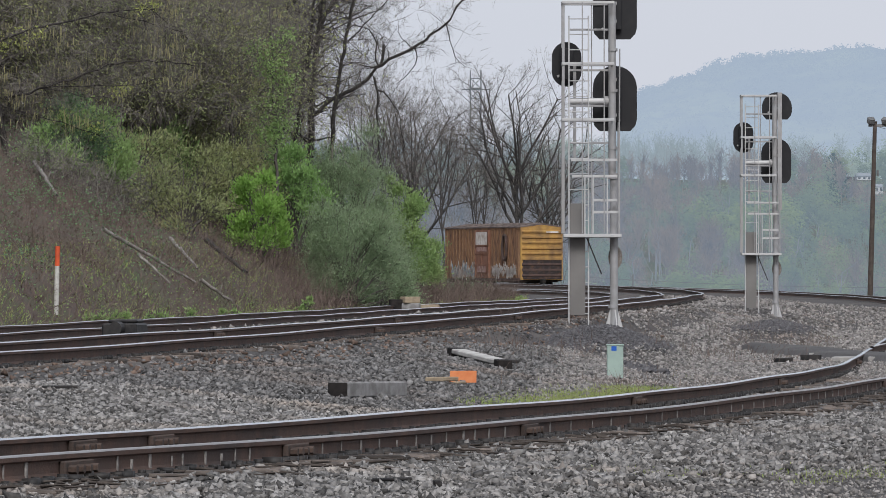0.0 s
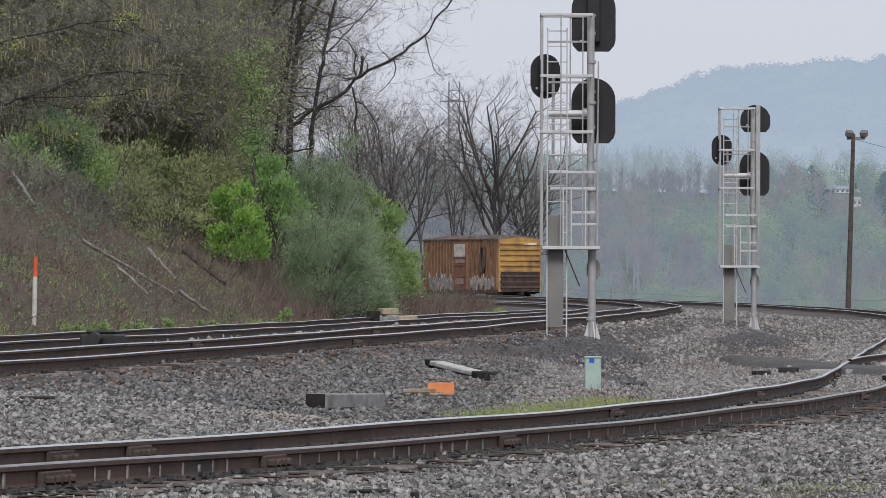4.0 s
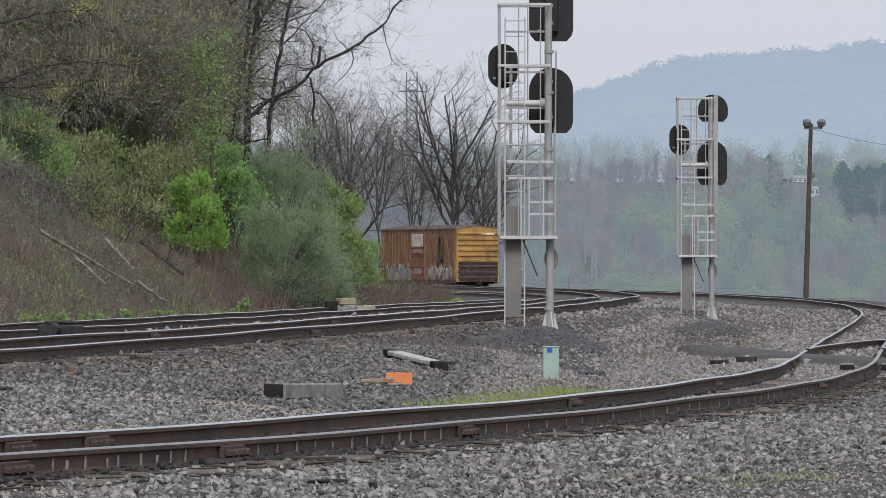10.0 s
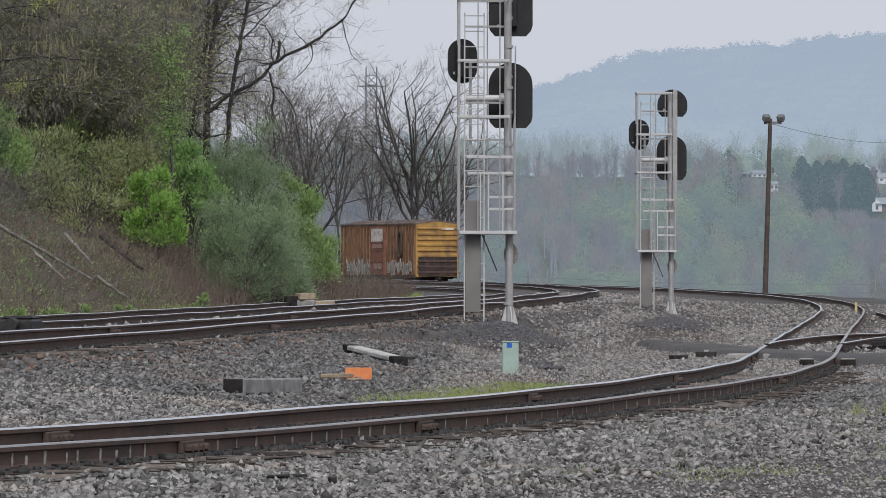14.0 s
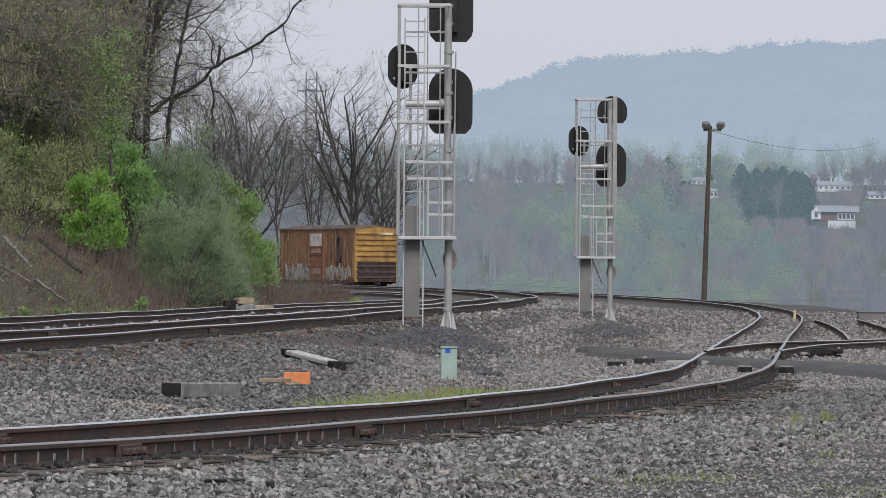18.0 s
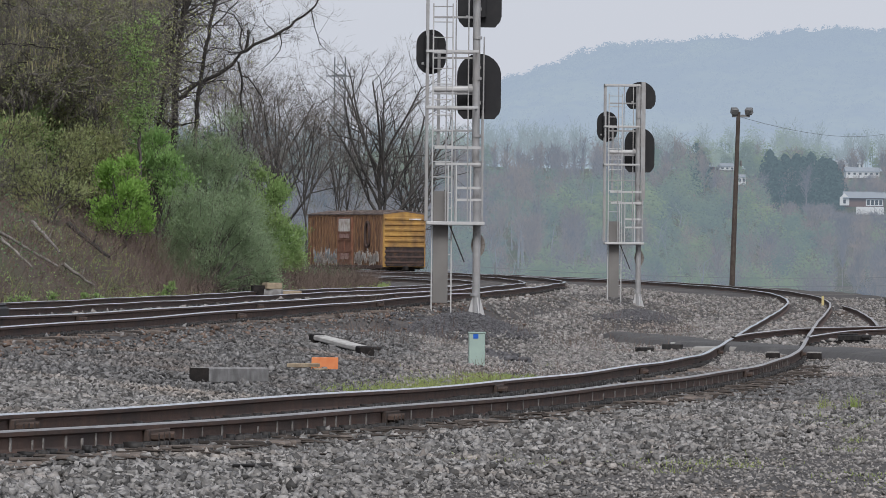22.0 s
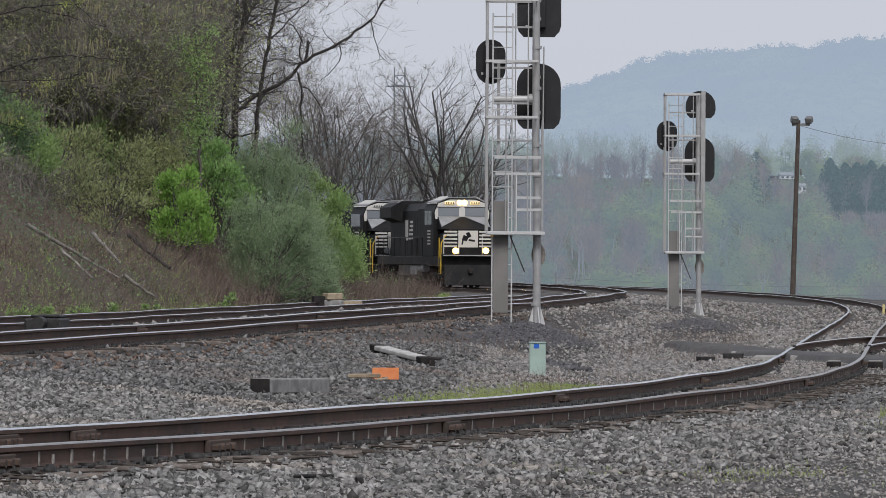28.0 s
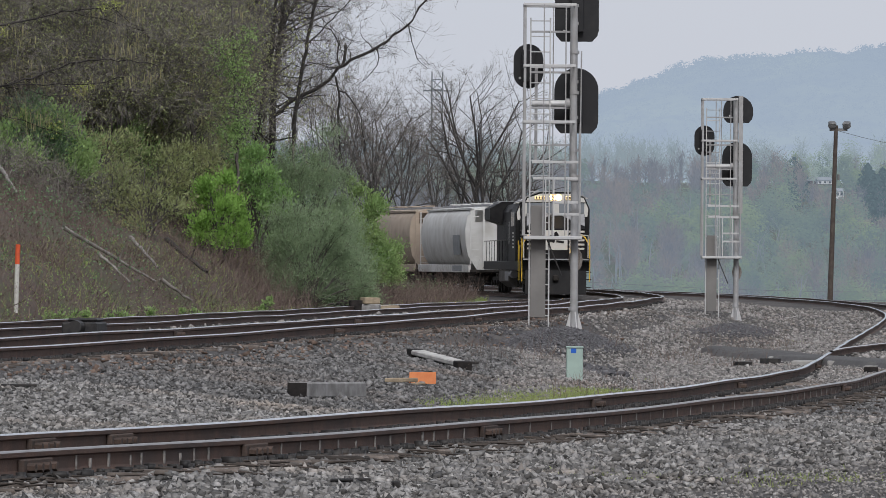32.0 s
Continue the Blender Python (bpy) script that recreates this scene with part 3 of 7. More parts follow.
# ---- small things beside the tracks ----
def utility_box(m):
    root = empty("utility_box", m, "pale green metal utility pedestal with a blue sticker", "utility box")
    part("body", box(-0.118, 0.118, -0.1, 0.1, -0.1, 0.46, 0.012), M["mint"], root)
    part("lid", box(-0.126, 0.126, -0.108, 0.108, 0.462, 0.485, 0.006), M["mint"], root)
    part("sticker", box(-0.055, 0.02, -0.104, -0.101, 0.39, 0.455), M["blue"], root, "small blue square sticker")


utility_box(pose(2.48, 87.0, at_ground(2.48, 87.0)))


def loose_tie(x, y, turn, length, label, tilt=0.0, w=0.2, low=0.0, mat="tie_grey"):
    z = at_ground(x, y)
    root = empty("loose_tie", pose(x, y, z, 0, tilt, turn), label, "timber")
    part("timber", box(-w / 2, w / 2, 0, length, low, 0.17, 0.015), M[mat], root)
    part("end_grain", box(-w / 2 + 0.004, w / 2 - 0.004, -0.006, -0.001, 0.004, 0.166), M["tie_dark"], root, "dark creosoted end")
    return root


grey_tie = loose_tie(-1.16, 66.5, -17, 2.4, "grey weathered loose tie lying on the ballast", w=0.23)
grey_tie.matrix_world = pose(-1.16, 66.5, at_ground(-1.16, 66.5) + 0.01, -0.8, 0, -15.5)
cross_tie = loose_tie(0.86, 84.0, 20, 2.4, "pale topped loose tie with black ends", low=0.10, mat="tie_pale")
cross_tie.matrix_world = pose(0.86, 84.0, at_ground(0.86, 84.0) - 0.045, 3.5, 0, 17)
part("far_end", box(-0.106, 0.106, 2.2, 2.41, -0.003, 0.175, 0.01), M["tie_dark"], cross_tie, "dark creosoted end")
part("near_end", box(-0.106, 0.106, -0.02, 0.2, -0.003, 0.175, 0.01), M["tie_dark"], cross_tie, "dark creosoted end")


def orange_sheet():
    root = empty("orange_panel", pose(0.25, 75.5, at_ground(0.25, 75.5) + 0.01, 8, 0, 12), "faded orange plastic panel leaning on the ballast", "debris")
    part("panel", box(-0.17, 0.17, -0.006, 0.006, 0.0, 0.15, 0.003), M["orange"], root)
    part("rib", box(-0.17, 0.17, 0.007, 0.02, 0.06, 0.085, 0.003), M["orange"], root)


orange_sheet()


def wood_scrap(x, y, l, w, turn, label, mat="pale_wood", h=0.05, lean=0):
    root = empty("wood_scrap", pose(x, y, at_ground(x, y) + 0.025, lean, 0, turn), label, "debris", "scattered wood scraps")
    bm = box(-l / 2, l / 2, -w / 2, w / 2, 0, h, 0.008)
    for vtx in bm.verts:
        vtx.co += Vector((noise.noise(vtx.co * 9 + Vector((x, y, 0))) * 0.03, noise.noise(vtx.co * 7 + Vector((y, x, 3))) * 0.03, 0))
    part("board", bm, M[mat], root)


wood_scrap(0.02, 75.0, 0.34, 0.12, 20, "pale split board beside the orange panel")
wood_scrap(-0.1, 74.3, 0.22, 0.10, -30, "small pale splinter of board")
wood_scrap(0.21, 74.7, 0.16, 0.10, 50, "pale chip of wood", h=0.03)
wood_scrap(0.95, 86.0, 0.24, 0.16, 10, "black scrap of rubber on the ballast", "black_iron", 0.04)
wood_scrap(2.15, 112.0, 0.34, 0.3, 15, "black bent mat at the ladder's foot", "black_iron", 0.07, 8)
wood_scrap(-5.1, 63.0, 0.35, 0.09, 25, "black strip of rubber on the stones", "black_iron", 0.03)
wood_scrap(-4.6, 62.0, 0.45, 0.08, -15, "black strip of torn rubber", "black_iron", 0.03)
wood_scrap(-3.9, 61.2, 0.4, 0.07, 10, "black length of rubber strip", "black_iron", 0.03)
wood_scrap(-0.34, 39.92, 0.30, 0.03, 35, "thin black stick among the near stones", "black_iron", 0.025)
wood_scrap(-0.03, 39.39, 0.05, 0.05, 10, "black lump among the near stones", "black_iron", 0.045)
wood_scrap(6.2, 110.0, 0.3, 0.2, 25, "black scrap beside the crossing", "black_iron", 0.08)
wood_scrap(6.9, 113.0, 0.35, 0.2, -20, "black chunk of rubber beside the crossing", "black_iron", 0.1)
wood_scrap(7.25, 117.0, 0.25, 0.2, 40, "pale painted scrap beside the rail", "white_post", 0.08)


def wood_blocks():
    for x, y, z, l, w, h, turn, mat, label in ((-1.45, 186.0, 0, 0.4, 0.35, 0.42, 10, "tie_dark", "dark sawn tie block in a stack"),
                                               (-0.98, 186.0, 0, 0.55, 0.4, 0.30, -8, "tie_grey", "grey sawn tie block in a stack"),
                                               (-1.02, 186.0, 0.305, 0.52, 0.4, 0.20, 24, "pale_wood", "pale tie block on top of another"),
                                               (-0.42, 186.3, 0, 0.6, 0.4, 0.26, 5, "pale_wood", "flat pale tie block beside the stack")):
        root = empty("tie_block", pose(x, y, at_ground(x, y) + z - 0.01, 0, 0, turn), label, "timber", "stacked tie blocks")
        part("timber", box(-l / 2, l / 2, -w / 2, w / 2, 0, h, 0.02), M[mat], root)


wood_blocks()


def marker_post(x, y, label):
    root = empty("marker_post", pose(x, y, at_ground(x, y) - 0.05), label, "marker post")
    part("post", tube((0, 0, -0.2), (0.03, 0, 1.20), 0.055, 0.055, 14), M["white_post"], root)
    part("cap", tube((0.03, 0, 1.201), (0.045, 0, 1.66), 0.057, 0.055, 14), M["orange_dark"], root, "orange upper sleeve")


marker_post(-9.01, 140.4, "white marker post with an orange top on the bank")


def stake(x, y):
    root = empty("stake", pose(x, y, at_ground(x, y)), "yellowed wooden stake at the track's edge", "stake")
    part("stick", box(-0.045, 0.045, -0.02, 0.02, -0.1, 0.40, 0.005), M["yellow_stake"], root)


stake(19.16, 223.0)


def switch_machine(x, y, z, turn, label, size=1.0):
    root = empty("switch_machine", pose(x, y, z, 0, 0, turn) @ Matrix.Scale(size, 4), label, "switch machine", "switch machines")
    part("body", box(-0.3, 0.3, -0.5, 0.5, 0, 0.24, 0.03), M["black_iron"], root)
    part("cover", box(-0.26, 0.26, -0.2, 0.44, 0.241, 0.30, 0.03), M["black_iron"], root)
    part("motor", tube((0, -0.52, 0.16), (0, -0.86, 0.16), 0.11, None, 14), M["black_iron"], root)
    part("throw_rod", tube((0.3, -0.1, 0.06), (1.2, -0.1, 0.06), 0.025), M["iron"], root)
    part("tie_pad", box(-0.45, 0.45, -0.62, 0.62, -0.2, -0.002, 0.01), M["tie_dark"], root)


xs, ys, zs, hs = (float(v) for v in INNER.at(26.0, 2.25))
switch_machine(xs, ys, zs - 0.06, -8, "black electric switch machine between the main tracks")
switch_machine(11.36, 125.2, at_ground(11.36, 125.2) + 0.06, 60, "small black switch machine beside the branch track", 0.5)


def switch_slides():
    """Black slide plates of the switch in the inner track."""
    root = empty("switch_slides", Matrix(), "row of black greased slide plates in the switch", "switch plates")
    for k in range(10):
        t = k / 9
        x, y = -8.5 + 2.1 * t, 136.4 - 10.4 * t
        part("slide_plate", box(-0.07, 0.07, -0.3, 0.3, -0.08, 0.12, 0.01, ), M["black_iron"], root).matrix_world = pose(x, y, at_ground(x, y), 0, 0, -10)


switch_slides()


def crossing():
    """A dark footpath of asphalt that crosses the near track."""
    pts = [(6.6, 128.0), (7.4, 120.0), (8.3, 114.5), (9.2, 109.5), (10.0, 104.0), (10.5, 97.0), (10.6, 88.0)]
    cx = np.interp(np.linspace(0, 6, 60), range(7), [p[0] for p in pts])
    cy = np.interp(np.linspace(0, 6, 60), range(7), [p[1] for p in pts])
    dx, dy = np.gradient(cx), np.gradient(cy)
    n = np.hypot(dx, dy)
    nx, ny = -dy / n, dx / n
    cols = np.array([-1.0, -0.7, -0.25, 0.25, 0.7, 1.0])
    up = np.array([-0.25, 0.12, 0.18, 0.18, 0.12, -0.25])
    taper = np.clip(np.linspace(0, 10, 60), 0.35, 1)
    vx = cx[:, None] + nx[:, None] * cols * taper[:, None]
    vy = cy[:, None] + ny[:, None] * cols * taper[:, None]
    vz = ground_height(vx.ravel(), vy.ravel()).reshape(vx.shape) + up
    _, off, zr, dist = line_distance(NEAR, vx.ravel(), vy.ravel())
    vz = np.minimum(vz, np.where(dist.reshape(vx.shape) < 1.6, zr.reshape(vx.shape) - 0.03, 99))
    a = (np.arange(59)[:, None] * 6 + np.arange(5)).ravel()
    faces = np.stack([a, a + 1, a + 7, a + 6], 1)
    ob = link_mesh("footpath", np.stack([vx.ravel(), vy.ravel(), vz.ravel()], 1), faces, M["asphalt"], smooth=True)
    tagged(ob, "dark asphalt path crossing the near track", "path", kind="structure")


crossing()


def light_pole():
    x, y = 22.92, 320.0
    z = at_ground(x, y)
    root = empty("light_pole", pose(x, y, z, 0, 0, 0), "dark wooden light pole with two floodlights on top", "light pole")
    top = 9.48 - z
    part("pole", tube((-0.28, 0, -0.6), (0, 0, top), 0.15, 0.105, 14), M["pole_wood"], root)
    part("crossarm", box(-0.35, 0.6, -0.06, 0.06, top - 0.3, top - 0.16, 0.01), M["lamp_grey"], root)
    for dx, rot in ((-0.22, 15), (0.55, -25)):
        bm = add_box(bmesh.new(), -0.19, 0.19, -0.16, 0.16, -0.17, 0.17, 0.04, Matrix.Translation((dx, -0.1, top + 0.02)) @ Matrix.Rotation(radians(rot), 4, "Z") @ Matrix.Rotation(radians(25), 4, "X"))
        part("floodlight", bm, M["lamp_grey"], root, "grey box floodlight")
    part("insulator", tube((0.14, 0, top - 2.9), (0.14, 0, top - 2.6), 0.06, None, 8), M["lamp_grey"], root)


light_pole()


def crossing_boards():
    """Pale boards and sawn blocks set beside the rails where the path crosses."""
    for x, y, l, w, h, turn, mat, label in ((7.45, 112.0, 0.42, 1.3, 0.10, -6, "concrete", "pale flat crossing panel beside the rail"), (8.15, 112.6, 0.40, 1.3, 0.10, -6, "concrete", "pale flat crossing panel between the rails"),
                                            (8.05, 103.6, 0.24, 0.4, 0.12, -6, "tie_dark", "dark block with a pale top inside the rail"), (8.78, 103.8, 0.26, 0.4, 0.12, -6, "tie_dark", "dark block with a pale top outside the rail")):
        z = at_ground(x, y)
        root = empty("crossing_board", pose(x, y, z, 0, 0, turn), label, "crossing panel", "boards of the crossing")
        part("board", box(-l / 2, l / 2, -w / 2, w / 2, -0.05, h, 0.012), M[mat], root)
        if mat == "tie_dark":
            # thin paler slab on top of each dark block
            part("worn_top", box(-l / 2 + 0.01, l / 2 - 0.01, -w / 2 + 0.01, w / 2 - 0.01, h + 0.001, h + 0.02, 0.006), M["concrete"], root, "pale grey top")


crossing_boards()


def equipment_case():
    x, y = 22.28, 226.0
    z = at_ground(x, y)
    root = empty("equipment_case", pose(x, y, z), "dark grey steel equipment case beside the yard track", "equipment case")
    part("body", box(-0.5, 0.5, -0.3, 0.3, -0.17 - z, 0.16 - z, 0.02), M["guard"], root)
    part("lid", box(-0.54, 0.54, -0.34, 0.34, 0.16 - z, 0.21 - z, 0.015), M["guard"], root)
    for e in (-0.42, 0.42):
        part("leg", box(e - 0.04, e + 0.04, -0.04, 0.04, -0.1, -0.17 - z, 0.005), M["galv"], root)


equipment_case()

# ---- rolling stock ----
M.update({
    "loco_black": shader("sooty_black_loco_paint", (0.007, 0.007, 0.008), 0.6, 0, (0.018, 0.017, 0.017), 2, 0.5, 0, 40, (0.011, 0.011, 0.011), 0.5, spec=0.15),
    "loco_white": shader("dulled_white_paint", (0.508, 0.5, 0.476), 0.6, 0, (0.48, 0.46, 0.42), 3, 0.5),
    "roof_grey": shader("dusty_grey_roof", (0.27, 0.27, 0.28), 0.7, 0, (0.2, 0.2, 0.2), 2, 0.5),
    "yellow": shader("yellow_handrail_paint", (0.62, 0.42, 0.04), 0.6, 0, (0.5, 0.33, 0.05), 6, 0.4),
    "running": shader("grimy_running_gear", (0.012, 0.011, 0.01), 0.9, 0, (0.03, 0.026, 0.023), 4, 0.5, 0.3, 20),
    "fuel": shader("dusty_fuel_tank", (0.07, 0.066, 0.062), 0.8, 0, (0.12, 0.11, 0.1), 2, 0.5),
    # grey-blue base paints in the sky mirrored by the glass
    "pane": shader("cab_window_sky_in_colour", (0.17, 0.185, 0.20), 0.10, 0, spec=0.6),
    "lamp": shader("lit_headlamp", (1, 0.9, 0.7), 0.3, glow=(1.0, 0.55, 0.08), glow_strength=9.0),
    "number_glow": shader("lit_number_board", (1, 0.85, 0.5), 0.4, glow=(1.0, 0.60, 0.18), glow_strength=0.45),
    "hopper_grey": shader("light_grey_hopper_paint", (0.50, 0.50, 0.49), 0.6, 0, (0.40, 0.39, 0.37), 1.2, 0.5, 0, 40, (0.30, 0.28, 0.26), 0.5, 0.25),
    "hopper_tan": shader("dirty_tan_hopper_paint", (0.34, 0.28, 0.22), 0.7, 0, (0.25, 0.20, 0.16), 1.2, 0.5, 0, 40, (0.20, 0.17, 0.14), 0.5, 0.3),
    "patch": shader("dark_grey_overpaint", (0.20, 0.21, 0.22), 0.7, 0, (0.24, 0.25, 0.26), 3, 0.4),
    "car_yellow": shader("faded_yellow_car_end", (0.46, 0.28, 0.075), 0.75, 0, (0.27, 0.145, 0.05), 1.6, 0.7, 0.2, 30, (0.10, 0.062, 0.045), 0.9, 0.55),
    "car_pink": shader("faded_pinkish_overpaint", (0.42, 0.30, 0.26), 0.9, 0, (0.22, 0.10, 0.08), 4, 0.7, 0.2, 30),
    "car_soot": shader("sooty_burnt_paint", (0.028, 0.022, 0.021), 0.9, 0, (0.11, 0.06, 0.035), 2.2, 0.2, 0.3, 30, (0.06, 0.045, 0.045), 5.0, 0.4),
    "car_post": shader("dark_rusted_ribs", (0.13, 0.072, 0.045), 0.9, 0, (0.20, 0.11, 0.06), 2.5, 0.6, 0.3, 30, (0.06, 0.038, 0.032), 1.1, 0.4),
    "car_rust": shader("rusted_boxcar_side", (0.42, 0.25, 0.135), 0.9, 0, (0.27, 0.145, 0.085), 2.4, 0.6, 0.3, 30, (0.10, 0.058, 0.048), 1.3, 0.5),
    "car_dark": shader("burnt_dark_panel", (0.05, 0.038, 0.034), 0.85, 0, (0.10, 0.06, 0.05), 2.5, 0.6, 0.3, 30),
    "car_roof": shader("dull_rusty_roof", (0.085, 0.066, 0.06), 0.85, 0, (0.2, 0.16, 0.14), 1.5, 0.5),
    "car_door": shader("red_brown_door", (0.17, 0.07, 0.045), 0.85, 0, (0.26, 0.14, 0.09), 2.0, 0.6, 0.3, 30),
    "spray_white": shader("white_spray_paint", (0.62, 0.59, 0.55), 0.8, 0, (0.36, 0.29, 0.24), 3, 0.55),
    "spray_blue": shader("blue_grey_spray_paint", (0.22, 0.30, 0.36), 0.7, 0, (0.3, 0.36, 0.4), 6, 0.5),
})


def wheelset(truck, y):
    ob = part("wheelset", tube((-0.80, y, 0.50), (0.80, y, 0.50), 0.09, None, 10), M["running"], truck)
    for e in (-1, 1):
        bm = bmesh.new()
        add_tube(bm, (e * 0.69, y, 0.50), (e * 0.82, y, 0.50), 0.48, None, 24)
        add_tube(bm, (e * 0.67, y, 0.50), (e * 0.70, y, 0.50), 0.51, None, 24)
        part("wheel", bm, M["running"], ob)


def bogie(root, y, axles, spacing):
    truck = part("truck", box(-0.3, 0.3, y - 0.5, y + 0.5, 0.55, 0.85, 0.03), M["running"], root)
    half = spacing * (axles - 1) / 2
    for e in (-1, 1):
        part("side_frame", box(e * 1.02 - 0.09, e * 1.02 + 0.09, y - half - 0.5, y + half + 0.5, 0.48, 0.82, 0.06), M["running"], truck)
        for i in range(axles):
            part("journal_box", box(e * 1.12 - 0.07, e * 1.12 + 0.07, y - half + i * spacing - 0.17, y - half + i * spacing + 0.17, 0.36, 0.66, 0.03), M["running"], truck)
    for i in range(axles):
        wheelset(truck, y - half + i * spacing)


def coupler(root, y, e):
    part("coupler", box(-0.13, 0.13, min(y, y + e * 0.55), max(y, y + e * 0.55), 0.72, 1.0, 0.05), M["running"], root)


def railing(root, pts, r=0.02, mat="loco_white"):
    bm = bmesh.new()
    for a, b in zip(pts, pts[1:]):
        add_tube(bm, a, b, r, None, 6)
    return part("handrail", bm, M[mat], root)


def locomotive(label, lit, more=0.0):
    """A wide-nosed freight locomotive; its nose points along -y, and its hood is longer by more."""
    root = empty("locomotive", Matrix(), label, "locomotive", "locomotives of the train")
    part("underframe", box(-1.5, 1.5, -10.4, 10.4 + more, 1.18, 1.62, 0.03), M["loco_black"], root)
    part("fuel_tank", prism([(-1.45, 1.15), (1.45, 1.15), (1.45, 0.62), (1.05, 0.32), (-1.05, 0.32), (-1.45, 0.62)], -3.4, 3.4, "y"), M["fuel"], root)
    bogie(root, -6.9, 3, 1.9)
    bogie(root, 6.9 + more, 3, 1.9)
    coupler(root, -10.5, -1)
    coupler(root, 10.5 + more, 1)
    # front platform, plough and steps
    part("plough", prism([(-10.75, 1.2), (-10.4, 1.2), (-10.5, 0.2), (-10.95, 0.14)], -1.35, 1.35, "x"), M["loco_black"], root)
    part("anticlimber", box(-1.5, 1.5, -10.9, -10.41, 1.63, 1.74, 0.02), M["loco_black"], root)
    part("sill_stripe", box(-1.45, 1.45, -10.915, -10.902, 1.655, 1.71), M["roof_grey"], root)
    for e in (-1, 1):
        for z in (0.45, 0.8, 1.12):
            part("step", box(e * 1.40 - 0.18, e * 1.40 + 0.18, -10.42, -9.95, z - 0.02, z + 0.02, 0.006), M["running"], root)
    # nose
    nose = part("nose", prism([(-1.28, 1.625), (1.28, 1.625), (1.28, 2.75), (0.85, 3.05), (-0.85, 3.05), (-1.28, 2.75)], -10.1, -8.2, "y"), M["loco_black"], root)
    part("nose_panel", box(-0.52, 0.52, -10.125, -10.102, 2.1, 2.98, 0.01), M["loco_white"], nose, "white nose panel with a dark emblem")
    bm = bmesh.new()
    for x0, x1, z0, z1, a in ((-0.30, -0.02, 2.45, 2.72, 20), (-0.08, 0.12, 2.62, 2.9, -30), (0.02, 0.36, 2.42, 2.52, 8), (-0.34, -0.26, 2.25, 2.5, 12)):
        c = Vector(((x0 + x1) / 2, -10.135, (z0 + z1) / 2))
        add_box(bm, x0 - c.x, x1 - c.x, -0.006, 0.006, z0 - c.z, z1 - c.z, 0, Matrix.Translation(c) @ Matrix.Rotation(radians(a), 4, "Y"))
    part("emblem", bm, M["loco_black"], nose)
    for e in (-1, 1):
        for i in range(5):
            z = 2.12 + i * 0.19
            part("stripe", box(min(e * 0.58, e * 1.27), max(e * 0.58, e * 1.27), -10.12, -10.102, z, z + 0.085), M["loco_white"], nose)
    part("nose_slope", prism([(-9.6, 3.052), (-8.21, 3.052), (-8.21, 3.72), (-8.35, 3.72)], -1.3, 1.3, "x"), M["loco_black"], nose)
    for e in (-1, 1):
        # pale panels either side of the black wedge above the nose
        bm = bmesh.new()
        tri = [(e * 1.29, 3.16), (e * 1.29, 3.70), (e * 0.12, 3.70)]
        lay = [[bm.verts.new((x, -9.6 + (z - 3.052) * 1.871 - d, z + d)) for x, z in tri] for d in (0.004, 0.016)]
        bm.faces.new(lay[1])
        bm.faces.new(list(reversed(lay[0])))
        for i in range(3):
            bm.faces.new((lay[0][i], lay[0][(i + 1) % 3], lay[1][(i + 1) % 3], lay[1][i]))
        bmesh.ops.recalc_face_normals(bm, faces=bm.faces)
        part("slope_panel", bm, M["roof_grey"], nose, "pale grey slope panel")
    # cab
    cab = part("cab", prism([(-1.52, 1.625), (1.52, 1.625), (1.52, 3.95), (1.3, 4.45), (0.7, 4.68), (-0.7, 4.68), (-1.3, 4.45), (-1.52, 3.95)], -8.2, -4.9, "y"), M["loco_black"], root)
    part("face_panel", prism([(-1.42, 3.60), (1.42, 3.60), (1.46, 3.95), (1.26, 4.42), (0.68, 4.62), (-0.68, 4.62), (-1.26, 4.42), (-1.46, 3.95)], -8.222, -8.2005, "y"), M["loco_white"], cab, "white painted cab face")
    for e in (-1, 1):
        part("roof_edge", prism([(e * 1.36, 4.40), (e * 0.80, 4.72), (e * 0.74, 4.80), (e * 1.44, 4.42)], -8.2, -5.6, "y"), M["loco_white"], cab)
        for k in range(2):
            part("air_tank", tube((e * 1.28, -4.6 + k * 1.1, 0.98), (e * 1.28, -3.7 + k * 1.1, 0.98), 0.2, None, 12), M["roof_grey"], root)
        part("tank_panel", box(*sorted((e * 1.452, e * 1.47)), -2.6, -0.6, 0.66, 1.1), M["roof_grey"], root)
    part("cab_roof", prism([(-1.34, 4.46), (-0.72, 4.695), (0.72, 4.695), (1.34, 4.46), (1.36, 4.50), (0.74, 4.74), (-0.74, 4.74), (-1.36, 4.50)], -8.25, -4.85, "y"), M["roof_grey"], cab)
    for e in (-1, 1):
        part("windshield", box(min(e * 0.16, e * 1.28), max(e * 0.16, e * 1.28), -8.245, -8.2235, 3.74, 4.2, 0.01), M["pane"], cab)
        part("brow", box(min(e * 0.1, e * 1.4), max(e * 0.1, e * 1.4), -8.26, -8.2465, 4.205, 4.24), M["loco_black"], cab)
        x0, x1 = sorted((e * 1.522, e * 1.54))
        part("side_window", box(x0, x1, -7.6, -6.5, 3.3, 4.0, 0.005), M["pane"], cab)
        part("side_window", box(x0, x1, -6.4, -5.5, 3.3, 4.0, 0.005), M["pane"], cab)
        for i in range(5):
            part("cab_bar", box(x0, x1, -7.3, -6.4, 2.25 + i * 0.17, 2.33 + i * 0.17), M["loco_white"], cab)
        x0, x1 = sorted((e * 0.42, e * 0.94))
        part("number_board", box(x0, x1, -8.29, -8.2235, 4.36, 4.52, 0.02), M["number_glow" if lit else "loco_white"], cab, "lit number board" if lit else "")
